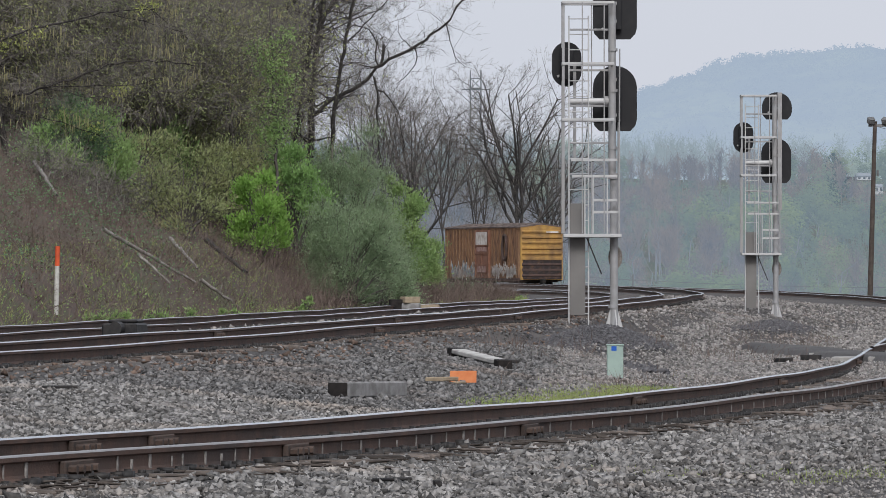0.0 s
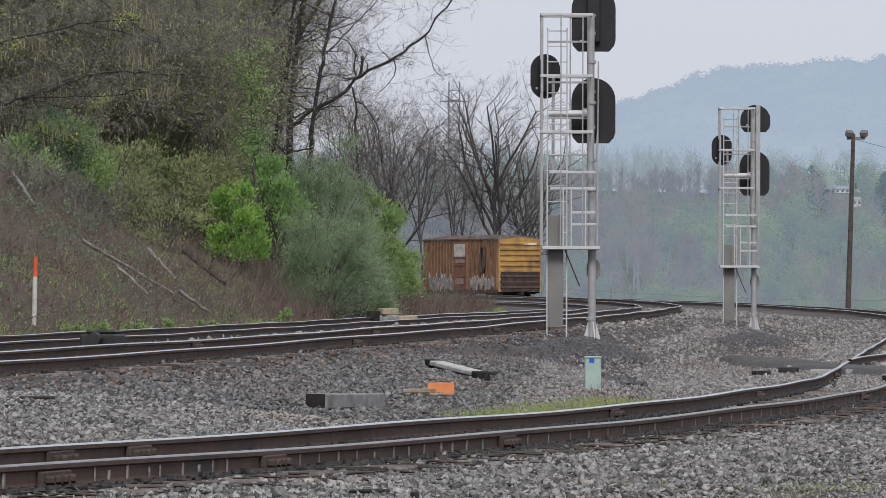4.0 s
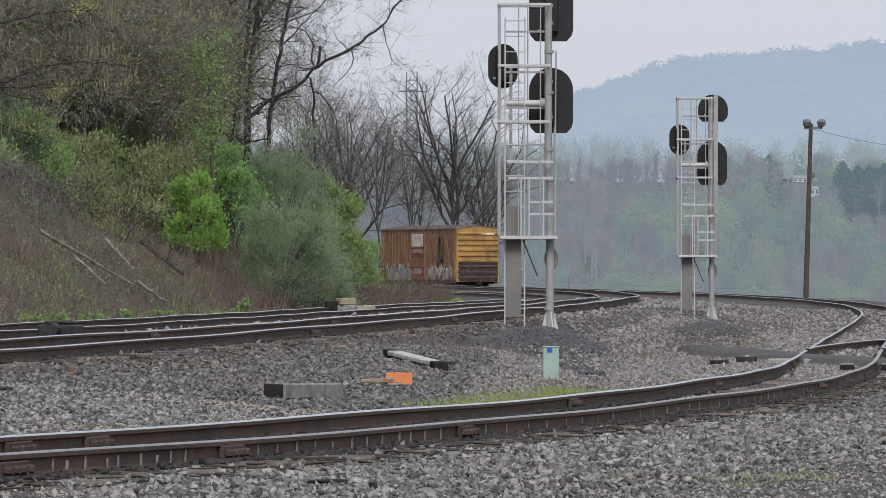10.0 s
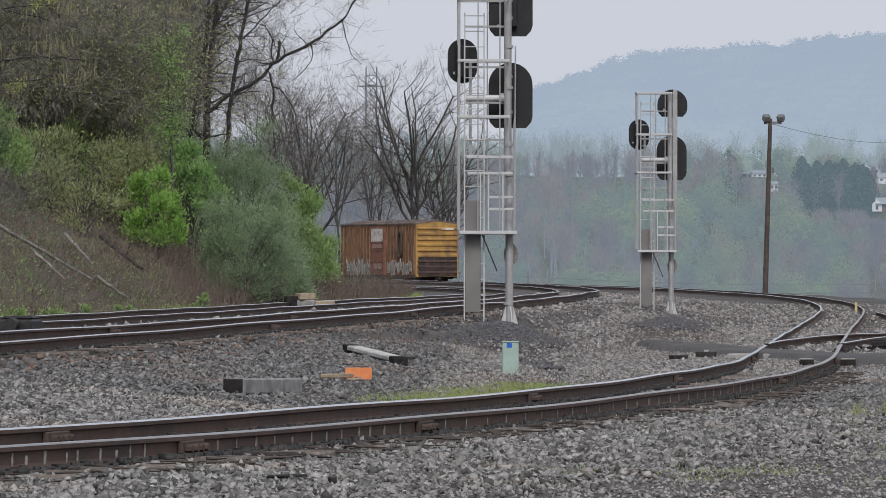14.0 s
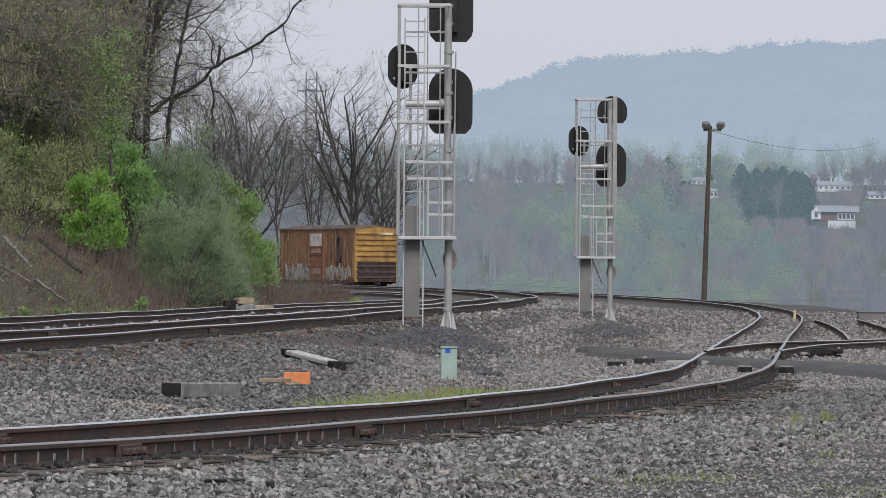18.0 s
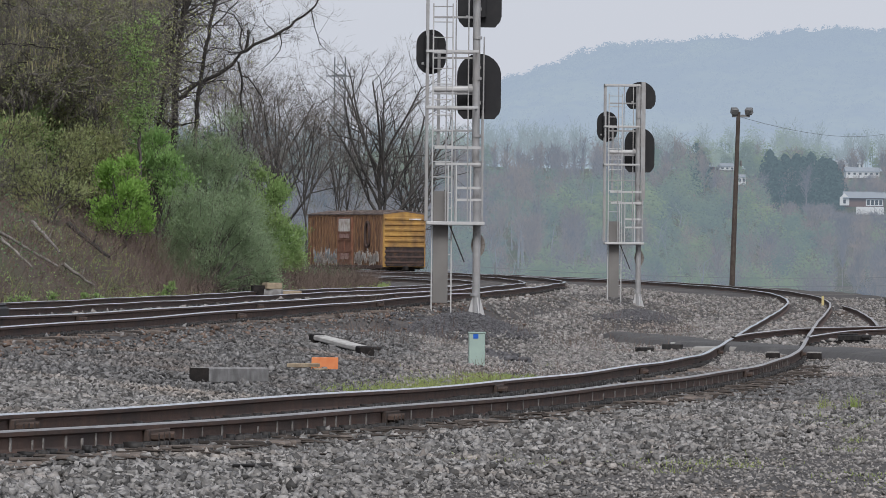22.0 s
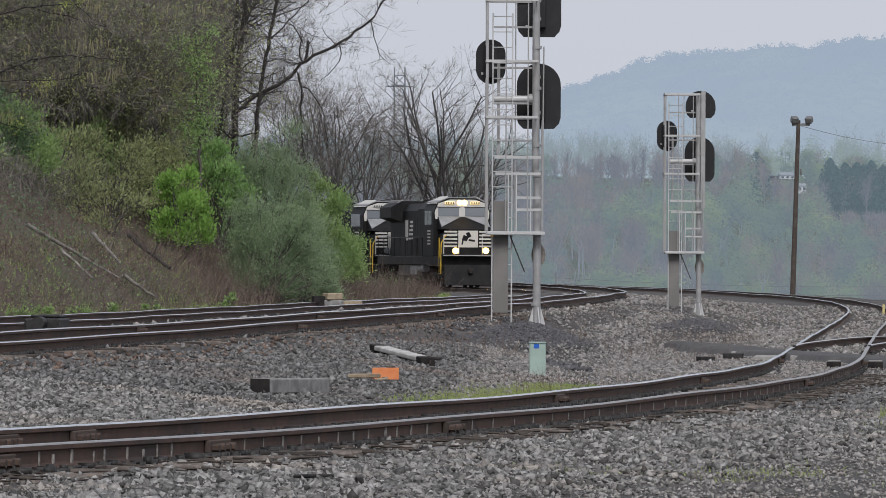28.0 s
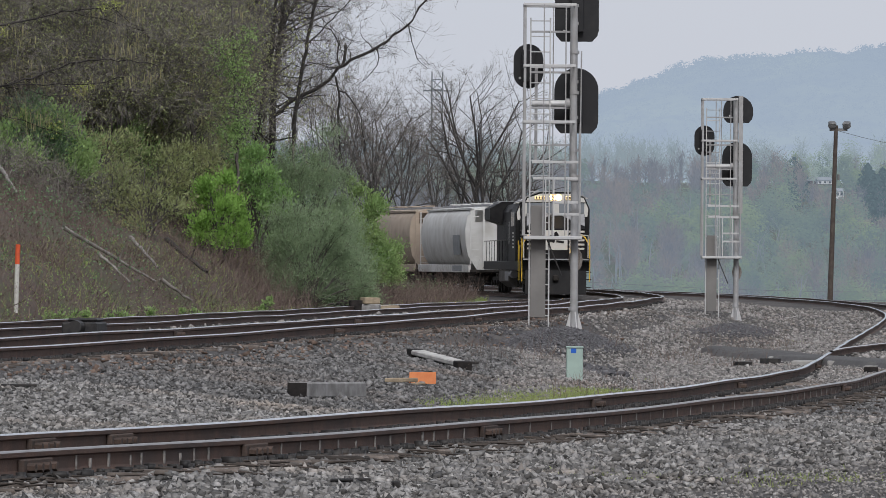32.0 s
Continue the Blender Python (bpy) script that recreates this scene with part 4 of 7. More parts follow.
        for i in range(4):
            xx = x0 + 0.06 + i * 0.125
            part("number_bar", box(xx, xx + 0.06, -8.296, -8.291, 4.39, 4.49), M["loco_black"], cab)
        part("headlight", tube((e * 0.13, -8.238, 4.45), (e * 0.13, -8.2235, 4.45), 0.14, None, 16), M["lamp" if lit else "pane"], cab, "lit round headlight" if lit else "")
        part("ditch_light", tube((e * 0.80, -10.96, 1.93), (e * 0.80, -10.86, 1.93), 0.16, None, 16), M["lamp" if lit else "pane"], root, "lit ditch light" if lit else "")
        part("ditch_bracket", box(e * 0.80 - 0.12, e * 0.80 + 0.12, -10.855, -10.6, 1.745, 2.05, 0.02), M["loco_black"], root)
        railing(root, [(e * 1.42, -10.85, 1.75), (e * 1.42, -10.85, 2.75), (e * 0.62, -10.85, 2.8), (e * 0.62, -10.85, 1.75)], 0.022, "loco_white")
        railing(root, [(e * 1.50, -10.45, 0.7), (e * 1.50, -10.5, 2.3), (e * 1.30, -10.45, 2.65), (e * 1.1, -10.3, 2.8)], 0.028, "yellow")
        railing(root, [(e * 1.50, -9.9, 0.7), (e * 1.50, -9.9, 2.6)], 0.024, "yellow")
        # walkway rail along the hood
        railing(root, [(e * 1.47, -4.8, 2.65), (e * 1.47, 10.3 + more, 2.65)], 0.02, "fuel")
        for y in np.arange(-4.5, 10.4 + more, 1.85):
            railing(root, [(e * 1.47, float(y), 1.63), (e * 1.47, float(y), 2.65)], 0.018, "loco_black")
    # long hood with radiator
    hood = part("long_hood", prism([(-0.85, 1.625), (0.85, 1.625), (0.85, 4.1), (0.6, 4.5), (-0.6, 4.5), (-0.85, 4.1)], -4.88, 9.9 + more, "y"), M["loco_black"], root)
    for y in np.arange(-4.2, 5.6 + more, 0.82):
        for e in (-1, 1):
            x0, x1 = sorted((e * 0.852, e * 0.872))
            part("hood_door", box(x0, x1, float(y), float(y) + 0.74, 1.75, 3.7, 0.006), M["loco_black"], hood)
    for e in (-1, 1):
        x0, x1 = sorted((e * 0.874, e * 0.884))
        for i in range(5):
            part("side_bar", box(x0, x1, 2.2, 3.6 - 0.12 * i, 2.55 + i * 0.22, 2.68 + i * 0.22), M["loco_white"], hood)
        part("side_emblem", box(x0, x1, 3.8, 4.7, 2.5, 3.6), M["loco_white"], hood)
        for i in range(4):
            part("side_bar", box(x0, x1, -0.6, 0.1, 2.7 + i * 0.24, 2.83 + i * 0.24), M["loco_white"], hood)
    part("radiator_wing", prism([(-1.52, 3.75), (-0.86, 3.5), (0.86, 3.5), (1.52, 3.75), (1.52, 4.32), (0.9, 4.66), (-0.9, 4.66), (-1.52, 4.32)], 5.7 + more, 9.6 + more, "y"), M["loco_black"], hood)
    for e in (-1, 1):
        x0, x1 = sorted((e * 0.25, e * 1.1))
        part("radiator_screen", box(x0, x1, 6.0 + more, 9.3 + more, 4.52, 4.68, 0.02), M["roof_grey"], hood)
    part("inverter_cabin", prism([(-1.4, 1.63), (1.4, 1.63), (1.4, 4.15), (1.0, 4.55), (-1.0, 4.55), (-1.4, 4.15)], -4.87, -2.6, "y"), M["loco_black"], hood)
    part("exhaust", box(-0.35, 0.35, 1.0, 2.0, 4.5, 4.72, 0.03), M["running"], hood)
    part("bell", tube((0, -3.4, 4.56), (0, -3.4, 4.78), 0.14, 0.1, 12), M["roof_grey"], hood)
    for y in (-1.2, 3.2):
        part("fan", tube((0, y, 4.5), (0, y, 4.62), 0.5, None, 18), M["running"], hood)
    return root


def hopper_section():
    """Half a bulging cross-section: pairs of half width and height."""
    return [(0.95, 1.15), (1.42, 1.9), (1.56, 2.6), (1.58, 3.3), (1.46, 3.95), (1.15, 4.35), (0.55, 4.5)]


def hopper_car(label, paint, patched):
    root = empty("hopper_car", Matrix(), label, "hopper car", "covered hopper cars of the train")
    half = hopper_section()
    outline = half + [(-u, v) for u, v in reversed(half)]
    length = 7.2
    bm = bmesh.new()
    rings = []
    for y, sz, shift in ((-length, 1.0, 0), (-length + 0.15, 1.0, 0), (0, 1.0, 0), (length - 0.15, 1.0, 0), (length, 1.0, 0)):
        rings.append([bm.verts.new((u * sz, y, v)) for u, v in outline])
    n = len(outline)
    for a, b in zip(rings, rings[1:]):
        for i in range(n):
            bm.faces.new((a[i], a[(i + 1) % n], b[(i + 1) % n], b[i]))
    for face in bm.faces:
        face.smooth = True
    for ring in (rings[0], rings[-1]):
        bm.faces.new([bm.verts.new(v.co) for v in ring])
    bmesh.ops.recalc_face_normals(bm, faces=bm.faces)
    body = part("body", bm, M[paint], root)
    part("roof_walk", box(-0.35, 0.35, -7.6, 7.6, 4.51, 4.62, 0.01), M["roof_grey"], body)
    for y in (-5, -1.7, 1.7, 5):
        part("hatch", box(-0.3, 0.3, y - 0.4, y + 0.4, 4.63, 4.72, 0.03), M[paint], body)
    for e in (-1, 1):
        x0, x1 = sorted((e * 1.44, e * 1.58))
        part("side_sill", box(x0, x1, -8.2, 8.2, 1.02, 1.42, 0.015), M[paint], root)
        part("roof_edge", prism([(e * 1.12, 4.36), (e * 1.26, 4.33), (e * 1.26, 4.42), (e * 1.12, 4.44)], -7.25, 7.25, "y"), M[paint], body)
        for y in (-8.15, 8.15):
            ladder = part("end_ladder", box(e * 1.45 - 0.03, e * 1.45 + 0.03, y - 0.03, y + 0.03, 1.43, 4.3), M[paint], root)
            part("end_post", box(e * 0.75 - 0.05, e * 0.75 + 0.05, y - 0.05, y + 0.05, 1.1, 4.3, 0.01), M[paint], root)
            for i in range(8):
                x0, x1 = sorted((e * 1.0, e * 1.42))
                part("rung", box(x0, x1, y - 0.015, y + 0.015, 1.5 + i * 0.35, 1.53 + i * 0.35), M[paint], ladder)
        if patched:
            pts = [(1.535, 1.95), (1.595, 2.6), (1.60, 3.0)]
            outl = [(e * (u + 0.004), v) for u, v in pts] + [(e * (u + 0.016), v) for u, v in reversed(pts)]
            part("overpaint", prism(outl, -5.6, -3.4, "y"), M["patch"], body, "dark grey overpainted patch")
            x0, x1 = sorted((e * 1.584, e * 1.59))
            part("overpaint", box(x0, x1, -6.2, -3.2, 1.08, 1.38), M["patch"], root, "dark grey overpainted patch")
    for e in (-1, 1):
        part("slope_sheet", prism([(e * 7.21, 3.7), (e * 7.21, 4.3), (e * 7.9, 4.3)] if e > 0 else [(-7.21, 3.7), (-7.9, 4.3), (-7.21, 4.3)], -1.05, 1.05, "x"), M[paint], body)
        part("end_platform", box(-1.5, 1.5, min(e * 7.25, e * 8.3), max(e * 7.25, e * 8.3), 1.02, 1.16, 0.02), M["running"], root)
        coupler(root, e * 8.3, e)
        bogie(root, e * 6.6, 2, 1.78)
    for y in (-4.2, 0.0, 4.2):
        part("discharge_gate", prism([(-0.9, 1.14), (0.9, 1.14), (0.35, 0.45), (-0.35, 0.45)], y - 1.0, y + 1.0, "y"), M["running"], root)
    return root


def boxcar(m):
    """A parked boxcar; its near end is at y = 0 and it reaches along +y."""
    root = empty("boxcar", m, "rusty graffitied boxcar with a faded yellow end parked on a siding", "boxcar")
    body = part("body", box(-1.42, 1.42, 0.06, 15.4, 1.0, 4.42, 0.02), M["car_rust"], root)
    part("roof", prism([(-1.52, 4.40), (-1.52, 4.48), (0, 4.72), (1.52, 4.48), (1.52, 4.40), (0, 4.60)], -0.02, 15.5, "y"), M["car_roof"], root)
    for y in np.arange(0.9, 15.0, 1.25):
        part("roof_rib", prism([(-1.53, 4.485), (-1.53, 4.52), (0, 4.76), (1.53, 4.52), (1.53, 4.485), (0, 4.725)], float(y), float(y) + 0.08, "y"), M["car_roof"], root)
    # near end: corrugated panels
    end = part("end_wall", box(-1.47, 1.47, 0.0, 0.055, 0.95, 4.40, 0.015), M["car_yellow"], root, "faded yellow corrugated end, sooty below")
    part("gable", prism([(-1.47, 4.401), (1.47, 4.401), (0, 4.63)], 0.0, 0.05, "y"), M["car_yellow"], end)
    for i in range(9):
        z = 1.15 + i * 0.36
        part("corrugation", prism([(-0.09, z + 0.05), (-0.002, z), (-0.002, z + 0.2), (-0.09, z + 0.15)], -1.38, 1.38, "x"), M["car_dark"] if i in (0, 1, 2) else M["car_yellow"], end)
    part("soot_panel", box(-1.3, 1.40, -0.05, -0.003, 1.0, 2.35), M["car_soot"], end, "burnt dark panel")
    part("name_strip", box(0.3, 1.15, -0.10, -0.092, 4.06, 4.16), M["spray_white"], end, "pale worn strip of lettering")
    for x in (-1.42, 1.42):
        part("corner_post", box(x - 0.06, x + 0.06, -0.03, 0.1, 0.95, 4.42, 0.01), M["car_yellow"], end)
    # long side that faces the tracks
    for e in (-1, 1):
        for y in np.arange(0.55, 15.3, 0.60):
            if 5.9 < y < 9.0:
                continue
            x0, x1 = sorted((e * 1.422, e * 1.50))
            part("side_post", box(x0, x1, float(y), float(y) + 0.14, 1.1, 4.3, 0.02), M["car_post"], body)
        x0, x1 = sorted((e * 1.424, e * 1.53))
        door = part("door", box(x0, x1, 6.05, 8.9, 1.08, 4.28, 0.02), M["car_door"], root, "red-brown sliding door with a white patch")
        xp = e * 1.535
        x0, x1 = sorted((xp, xp + e * 0.012))
        part("white_patch", box(*sorted((xp + e * 0.052, xp + e * 0.06)), 6.3, 8.6, 3.3, 4.15), M["spray_white"], door)
        part("pink_patch", box(*sorted((xp + e * 0.052, xp + e * 0.058)), 6.4, 8.4, 2.85, 3.15), M["car_pink"], door)
        part("pink_patch", box(*sorted((xp + e * 0.052, xp + e * 0.058)), 6.5, 8.3, 1.45, 1.85), M["car_pink"], door)
        for z in (1.9, 2.7, 3.2):
            part("door_rib", box(*sorted((xp, xp + e * 0.05)), 6.1, 8.85, z, z + 0.1), M["car_door"], door)
        for y in (6.1, 7.45, 8.75):
            part("door_rib", box(*sorted((xp, xp + e * 0.05)), y, y + 0.1, 1.1, 4.25), M["car_door"], door)
        rng = np.random.default_rng(11)
        for k in range(260):
            y = float(rng.uniform(1.0, 13.8))
            if 5.7 < y < 9.1:
                continue
            bm = bmesh.new()
            yy, zz = y, float(rng.uniform(1.1, 1.6))
            for q in range(3):
                y2, z2 = yy + float(rng.uniform(-0.2, 0.2)), zz + float(rng.uniform(0.05, 0.5)) * (1 if q != 1 else -0.8)
                add_box(bm, -0.004, 0.004, -0.05, 0.05, 0, max(0.1, math.hypot(y2 - yy, z2 - zz)), 0, Matrix.Translation((e * 1.508, yy, zz)) @ Matrix.Rotation(-math.atan2(y2 - yy, z2 - zz), 4, "X"))
                yy, zz = y2, z2
            part("spray_stroke", bm, M["spray_blue"] if k % 4 == 0 and y > 9 else M["spray_white"], body)
        part("side_sill", box(*sorted((e * 1.36, e * 1.46)), 0.1, 15.3, 0.86, 1.06, 0.01), M["car_dark"], root)
        part("end_ladder", box(*sorted((e * 1.425, e * 1.49)), 0.12, 0.5, 1.1, 3.0), M["car_rust"], root)
    bm = bmesh.new()
    for a in np.linspace(0, 2 * math.pi, 15)[:-1]:
        add_tube(bm, (-1.53, 3.0 + 0.42 * math.cos(a), 3.1 + 0.85 * math.sin(a)), (-1.53, 3.0 + 0.42 * math.cos(a + 0.45), 3.1 + 0.85 * math.sin(a + 0.45)), 0.09, None, 6)
    part("painted_loop", bm, M["car_dark"], body, "dark sprayed loop")
    part("underframe", box(-1.3, 1.3, 0.4, 15.0, 0.80, 0.98, 0.02), M["running"], root)
    bogie(root, 2.2, 2, 1.78)
    bogie(root, 13.2, 2, 1.78)
    coupler(root, 0.0, -1)
    return root


boxcar(pose(6.5, 398.0, SIDING.z[0], 0, 0, 19))
lead = locomotive("black freight locomotive with white striped nose and lit headlights", True)
second = locomotive("second black freight locomotive with unlit lamps coupled behind the leader", False, 3.6)
cars = [hopper_car("light grey covered hopper with a dark patch on its side", "hopper_grey", True),
        hopper_car("dirty tan covered hopper car", "hopper_tan", False),
        hopper_car("grey covered hopper car further back", "hopper_grey", False)]


def motions():
    """The train rolls along the inner track towards the camera."""
    def rows(behind, half):
        made = []
        for t in [float(v) for v in range(0, 33)]:
            s = HEAD_AT_END + SPEED * (32 - t) + behind
            x0, y0, z0, _ = (float(v) for v in INNER.at(s - half))
            x1, y1, z1, _ = (float(v) for v in INNER.at(s + half))
            made.append((t, pose((x0 + x1) / 2, (y0 + y1) / 2, (z0 + z1) / 2, math.degrees(math.atan2(z1 - z0, 2 * half)), 0, -math.degrees(math.atan2(x1 - x0, y1 - y0)))))
        return made

    walk(lead, rows(10.95, 6.9))
    walk(second, rows(10.95 + 22.3, 6.9))
    for i, car in enumerate(cars):
        walk(car, rows(10.95 + 22.3 + 22.6 + 3.6 + 17.8 * i, 6.6))

# ---- plants ----
def leaf_material(name, colour, second, spread=0.35, light=0.35, rough=0.6):
    """Thin leaves: part of the light passes through them."""
    m = shader(name, colour, rough, 0, second, 0.8, 0.6, spread=spread, spec=0.25)
    n, l = m.node_tree.nodes, m.node_tree.links
    p, out = n["Principled BSDF"], n["Material Output"]
    t = n.new("ShaderNodeBsdfTranslucent")
    mix = n.new("ShaderNodeMixShader")
    mix.inputs[0].default_value = light
    src = p.inputs["Base Color"].links[0].from_socket
    l.new(src, t.inputs[0])
    l.new(p.outputs[0], mix.inputs[1])
    l.new(t.outputs[0], mix.inputs[2])
    l.new(mix.outputs[0], out.inputs[0])
    return m


M.update({
    "bark": shader("grey_brown_bark", (0.075, 0.067, 0.06), 0.95, 0, (0.115, 0.105, 0.094), 4, 0.5, 0.5, 14),
    "bark_dark": shader("dark_wet_bark", (0.03, 0.027, 0.025), 0.95, 0, (0.05, 0.045, 0.042), 4, 0.5, 0.5, 14),
    # paler than the dark bark: distance haze is put into this colour
    "bark_far": shader("bark_lightened_for_haze", (0.06, 0.055, 0.053), 0.95, 0, (0.085, 0.08, 0.076), 4, 0.5, 0.5, 14),
    "twig": shader("brown_twigs", (0.125, 0.112, 0.10), 0.95, 0, (0.175, 0.16, 0.14), 0.4, 0.6, spread=0.3),
    "twig_olive": leaf_material("olive_catkins", (0.31, 0.295, 0.15), (0.35, 0.315, 0.17), 0.2),
    "bud": leaf_material("reddish_buds", (0.33, 0.33, 0.14), (0.35, 0.30, 0.16)),
    "olive": leaf_material("grey_green_leaves", (0.275, 0.36, 0.215), (0.21, 0.285, 0.155), 0.12),
    "olive_deep": leaf_material("deep_green_leaves", (0.15, 0.24, 0.12), (0.12, 0.20, 0.10)),
    "lime": leaf_material("fresh_bright_green_leaves", (0.25, 0.415, 0.095), (0.21, 0.36, 0.085), 0.2, light=0.45),
    "fresh": leaf_material("fresh_green_leaves", (0.25, 0.40, 0.13), (0.20, 0.34, 0.12), 0.2),
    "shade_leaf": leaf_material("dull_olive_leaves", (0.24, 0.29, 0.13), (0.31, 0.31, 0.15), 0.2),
    "green": leaf_material("mid_green_leaves", (0.22, 0.34, 0.12), (0.27, 0.36, 0.14), 0.2),
    "pale_green": leaf_material("pale_yellow_green_leaves", (0.42, 0.46, 0.14), (0.36, 0.41, 0.13), 0.2),
    "brush": shader("dead_brush_stems", (0.108, 0.079, 0.067), 0.95, 0, (0.155, 0.12, 0.101), 0.5, 0.6, spread=0.35),
    "litter_leaf": shader("dry_brown_leaves", (0.10, 0.072, 0.056), 0.95, 0, (0.15, 0.112, 0.09), 0.8, 0.6, spread=0.35),
    "straw": shader("dry_straw", (0.21, 0.18, 0.13), 0.95, 0, (0.15, 0.13, 0.09), 0.6, 0.6, spread=0.4),
    "grass": leaf_material("grass_blades", (0.24, 0.32, 0.09), (0.32, 0.34, 0.14), 0.25),
    "log": shader("barkless_grey_log", (0.27, 0.25, 0.23), 0.9, 0, (0.11, 0.098, 0.088), 5, 0.5, 0.4, 20),
})


def tubes(segs, sides):
    """Segments (start, end, two radii) as one mesh of open tubes."""
    segs = np.asarray(segs)
    p0, p1, r0, r1 = segs[:, 0:3], segs[:, 3:6], segs[:, 6], segs[:, 7]
    d = p1 - p0
    d /= np.linalg.norm(d, axis=1)[:, None] + 1e-9
    ref = np.where(np.abs(d[:, 2:3]) < 0.9, np.array([[0, 0, 1.0]]), np.array([[1.0, 0, 0]]))
    u = np.cross(d, ref)
    u /= np.linalg.norm(u, axis=1)[:, None]
    w = np.cross(d, u)
    a = np.arange(sides) * 2 * np.pi / sides
    ring = np.cos(a)[None, :, None] * u[:, None, :] + np.sin(a)[None, :, None] * w[:, None, :]
    v = np.concatenate([p0[:, None] + ring * r0[:, None, None], p1[:, None] + ring * r1[:, None, None]], 1)
    k = np.arange(sides)
    f = np.stack([k, (k + 1) % sides, (k + 1) % sides + sides, k + sides], 1)
    faces = (f[None] + (np.arange(len(segs)) * 2 * sides)[:, None, None]).reshape(-1, 4)
    return v.reshape(-1, 3), faces


def grow(rng, start, way, length, radius, levels, kids=3, wobble=0.22, lift=0.12, shrink=0.68, fork=0.75, bits=4):
    """A branching limb: segments and the tips of its last twigs."""
    segs, tips = [], []
    todo = [(np.array(start, float), np.array(way, float), length, radius, levels)]
    while todo:
        p, d, ln, r, lv = todo.pop()
        n = bits if lv > 2 else 3
        for i in range(n):
            d = d + rng.normal(0, wobble, 3) + np.array([0, 0, lift])
            d /= np.linalg.norm(d)
            q = p + d * ln / n
            ra, rb = r * (1 - 0.55 * i / n), r * (1 - 0.55 * (i + 1) / n)
            segs.append((*p, *q, ra, rb))
            if lv > 0 and (i > 0 or lv < levels):
                for _ in range(1 if rng.random() < 0.8 else 2):
                    side = rng.normal(0, 1, 3)
                    side -= d * (side @ d)
                    side /= np.linalg.norm(side)
                    c = d * 0.55 + side * fork
                    todo.append((q, c / np.linalg.norm(c), ln * shrink * rng.uniform(0.65, 1.05), rb * 0.62, lv - 1))
            p = q
        tips.append((*p, *d))
    return segs, np.array(tips)


def strands(base, way, length, width, rng, bend=0.3):
    """Thin tapering blades of two faces each."""
    n = len(base)
    side = np.cross(way, rng.normal(0, 1, (n, 3)))
    side /= np.linalg.norm(side, axis=1)[:, None] + 1e-9
    mid = base + way * (length * 0.55)[:, None] + rng.normal(0, 1, (n, 3)) * (length * bend * 0.15)[:, None]
    tip = base + way * length[:, None] + rng.normal(0, 1, (n, 3)) * (length * bend * 0.5)[:, None]
    w = (side * width[:, None]) / 2
    v = np.stack([base - w, base + w, mid + w * 0.7, mid - w * 0.7, tip + w * 0.12, tip - w * 0.12], 1).reshape(-1, 3)
    f = np.array([(0, 1, 2, 3), (3, 2, 4, 5)])
    return v, (f[None] + (np.arange(n) * 6)[:, None, None]).reshape(-1, 4)


def leaves(centres, size, rng, slim=0.45, droop=0.0, way=None):
    """Small folded leaves round many places."""
    n = len(centres)
    a = rng.normal(0, 1, (n, 3)) if way is None else way + rng.normal(0, 0.45, (n, 3))
    a[:, 2] -= droop
    a /= np.linalg.norm(a, axis=1)[:, None]
    b = np.cross(a, rng.normal(0, 1, (n, 3)))
    b /= np.linalg.norm(b, axis=1)[:, None] + 1e-9
    c = np.cross(a, b)
    s = (size * rng.uniform(0.6, 1.3, n))[:, None]
    v = np.stack([centres, centres + a * s * 0.5 + b * s * slim * 0.5 + c * s * 0.06, centres + a * s, centres + a * s * 0.5 - b * s * slim * 0.5 + c * s * 0.06], 1).reshape(-1, 3)
    return v, np.arange(4 * n).reshape(-1, 4)


def tree(name, seed, height, radius, levels, label, category, stems=1, lean=(0, 0, 1), bark="bark", leaf=None, leaf_size=0.08, per_tip=6, twigs=6,
         twig_length=0.55, spread_tip=0.35, slim=0.45, droop=0.0, kids=3, wobble=0.22, lift=0.12, fork=0.75, shrink=0.68, twig_mat="twig", fan=0.35, group="", bits=4):
    rng = np.random.default_rng(seed)
    root = tagged(new(name), label, category, group)
    segs, tips = [], []
    for i in range(stems):
        w = np.array(lean, float) + (rng.normal(0, fan, 3) * np.array([1, 1, 0.2]) if stems > 1 else 0)
        s, t = grow(rng, rng.normal(0, 0.12 * (stems > 1), 3) * np.array([1, 1, 0]) - np.array([0, 0, 0.3]), w / np.linalg.norm(w), height * rng.uniform(0.75, 1.0) * 0.62, radius * (1 if stems == 1 else rng.uniform(0.5, 1)), levels, kids, wobble, lift, shrink, fork, bits)
        segs += s
        tips.append(t)
    tips = np.concatenate(tips)
    v, f = tubes(segs, 4)
    link_mesh("trunk", v, f, M[bark], root)
    if twigs:
        base = np.repeat(tips[:, :3], twigs, 0)
        way = np.repeat(tips[:, 3:], twigs, 0) + rng.normal(0, 0.6, (len(base), 3)) + np.array([0, 0, 0.15 - droop * 0.4])
        way /= np.linalg.norm(way, axis=1)[:, None]
        ln = twig_length * rng.uniform(0.5, 1.3, len(base))
        v, f = strands(base, way, ln, np.full(len(base), 0.013), rng)
        link_mesh("twig" if leaf else "crown", v, f, M[twig_mat], root)["kind"] = "stuff"
    if leaf:
        c = np.repeat(tips[:, :3], per_tip, 0)
        c = c + rng.normal(0, spread_tip, c.shape) * np.array([1, 1, 0.8])
        v, f = leaves(c, leaf_size, rng, slim, droop)
        link_mesh("crown", v, f, M[leaf], root)["kind"] = "stuff"
    return root


def settle(ob, x, y, turn=0.0, size=1.0, sink=0.0):
    ob.matrix_world = pose(x, y, at_ground(x, y) - sink, 0, 0, turn) @ Matrix.Scale(size, 4)
    return ob


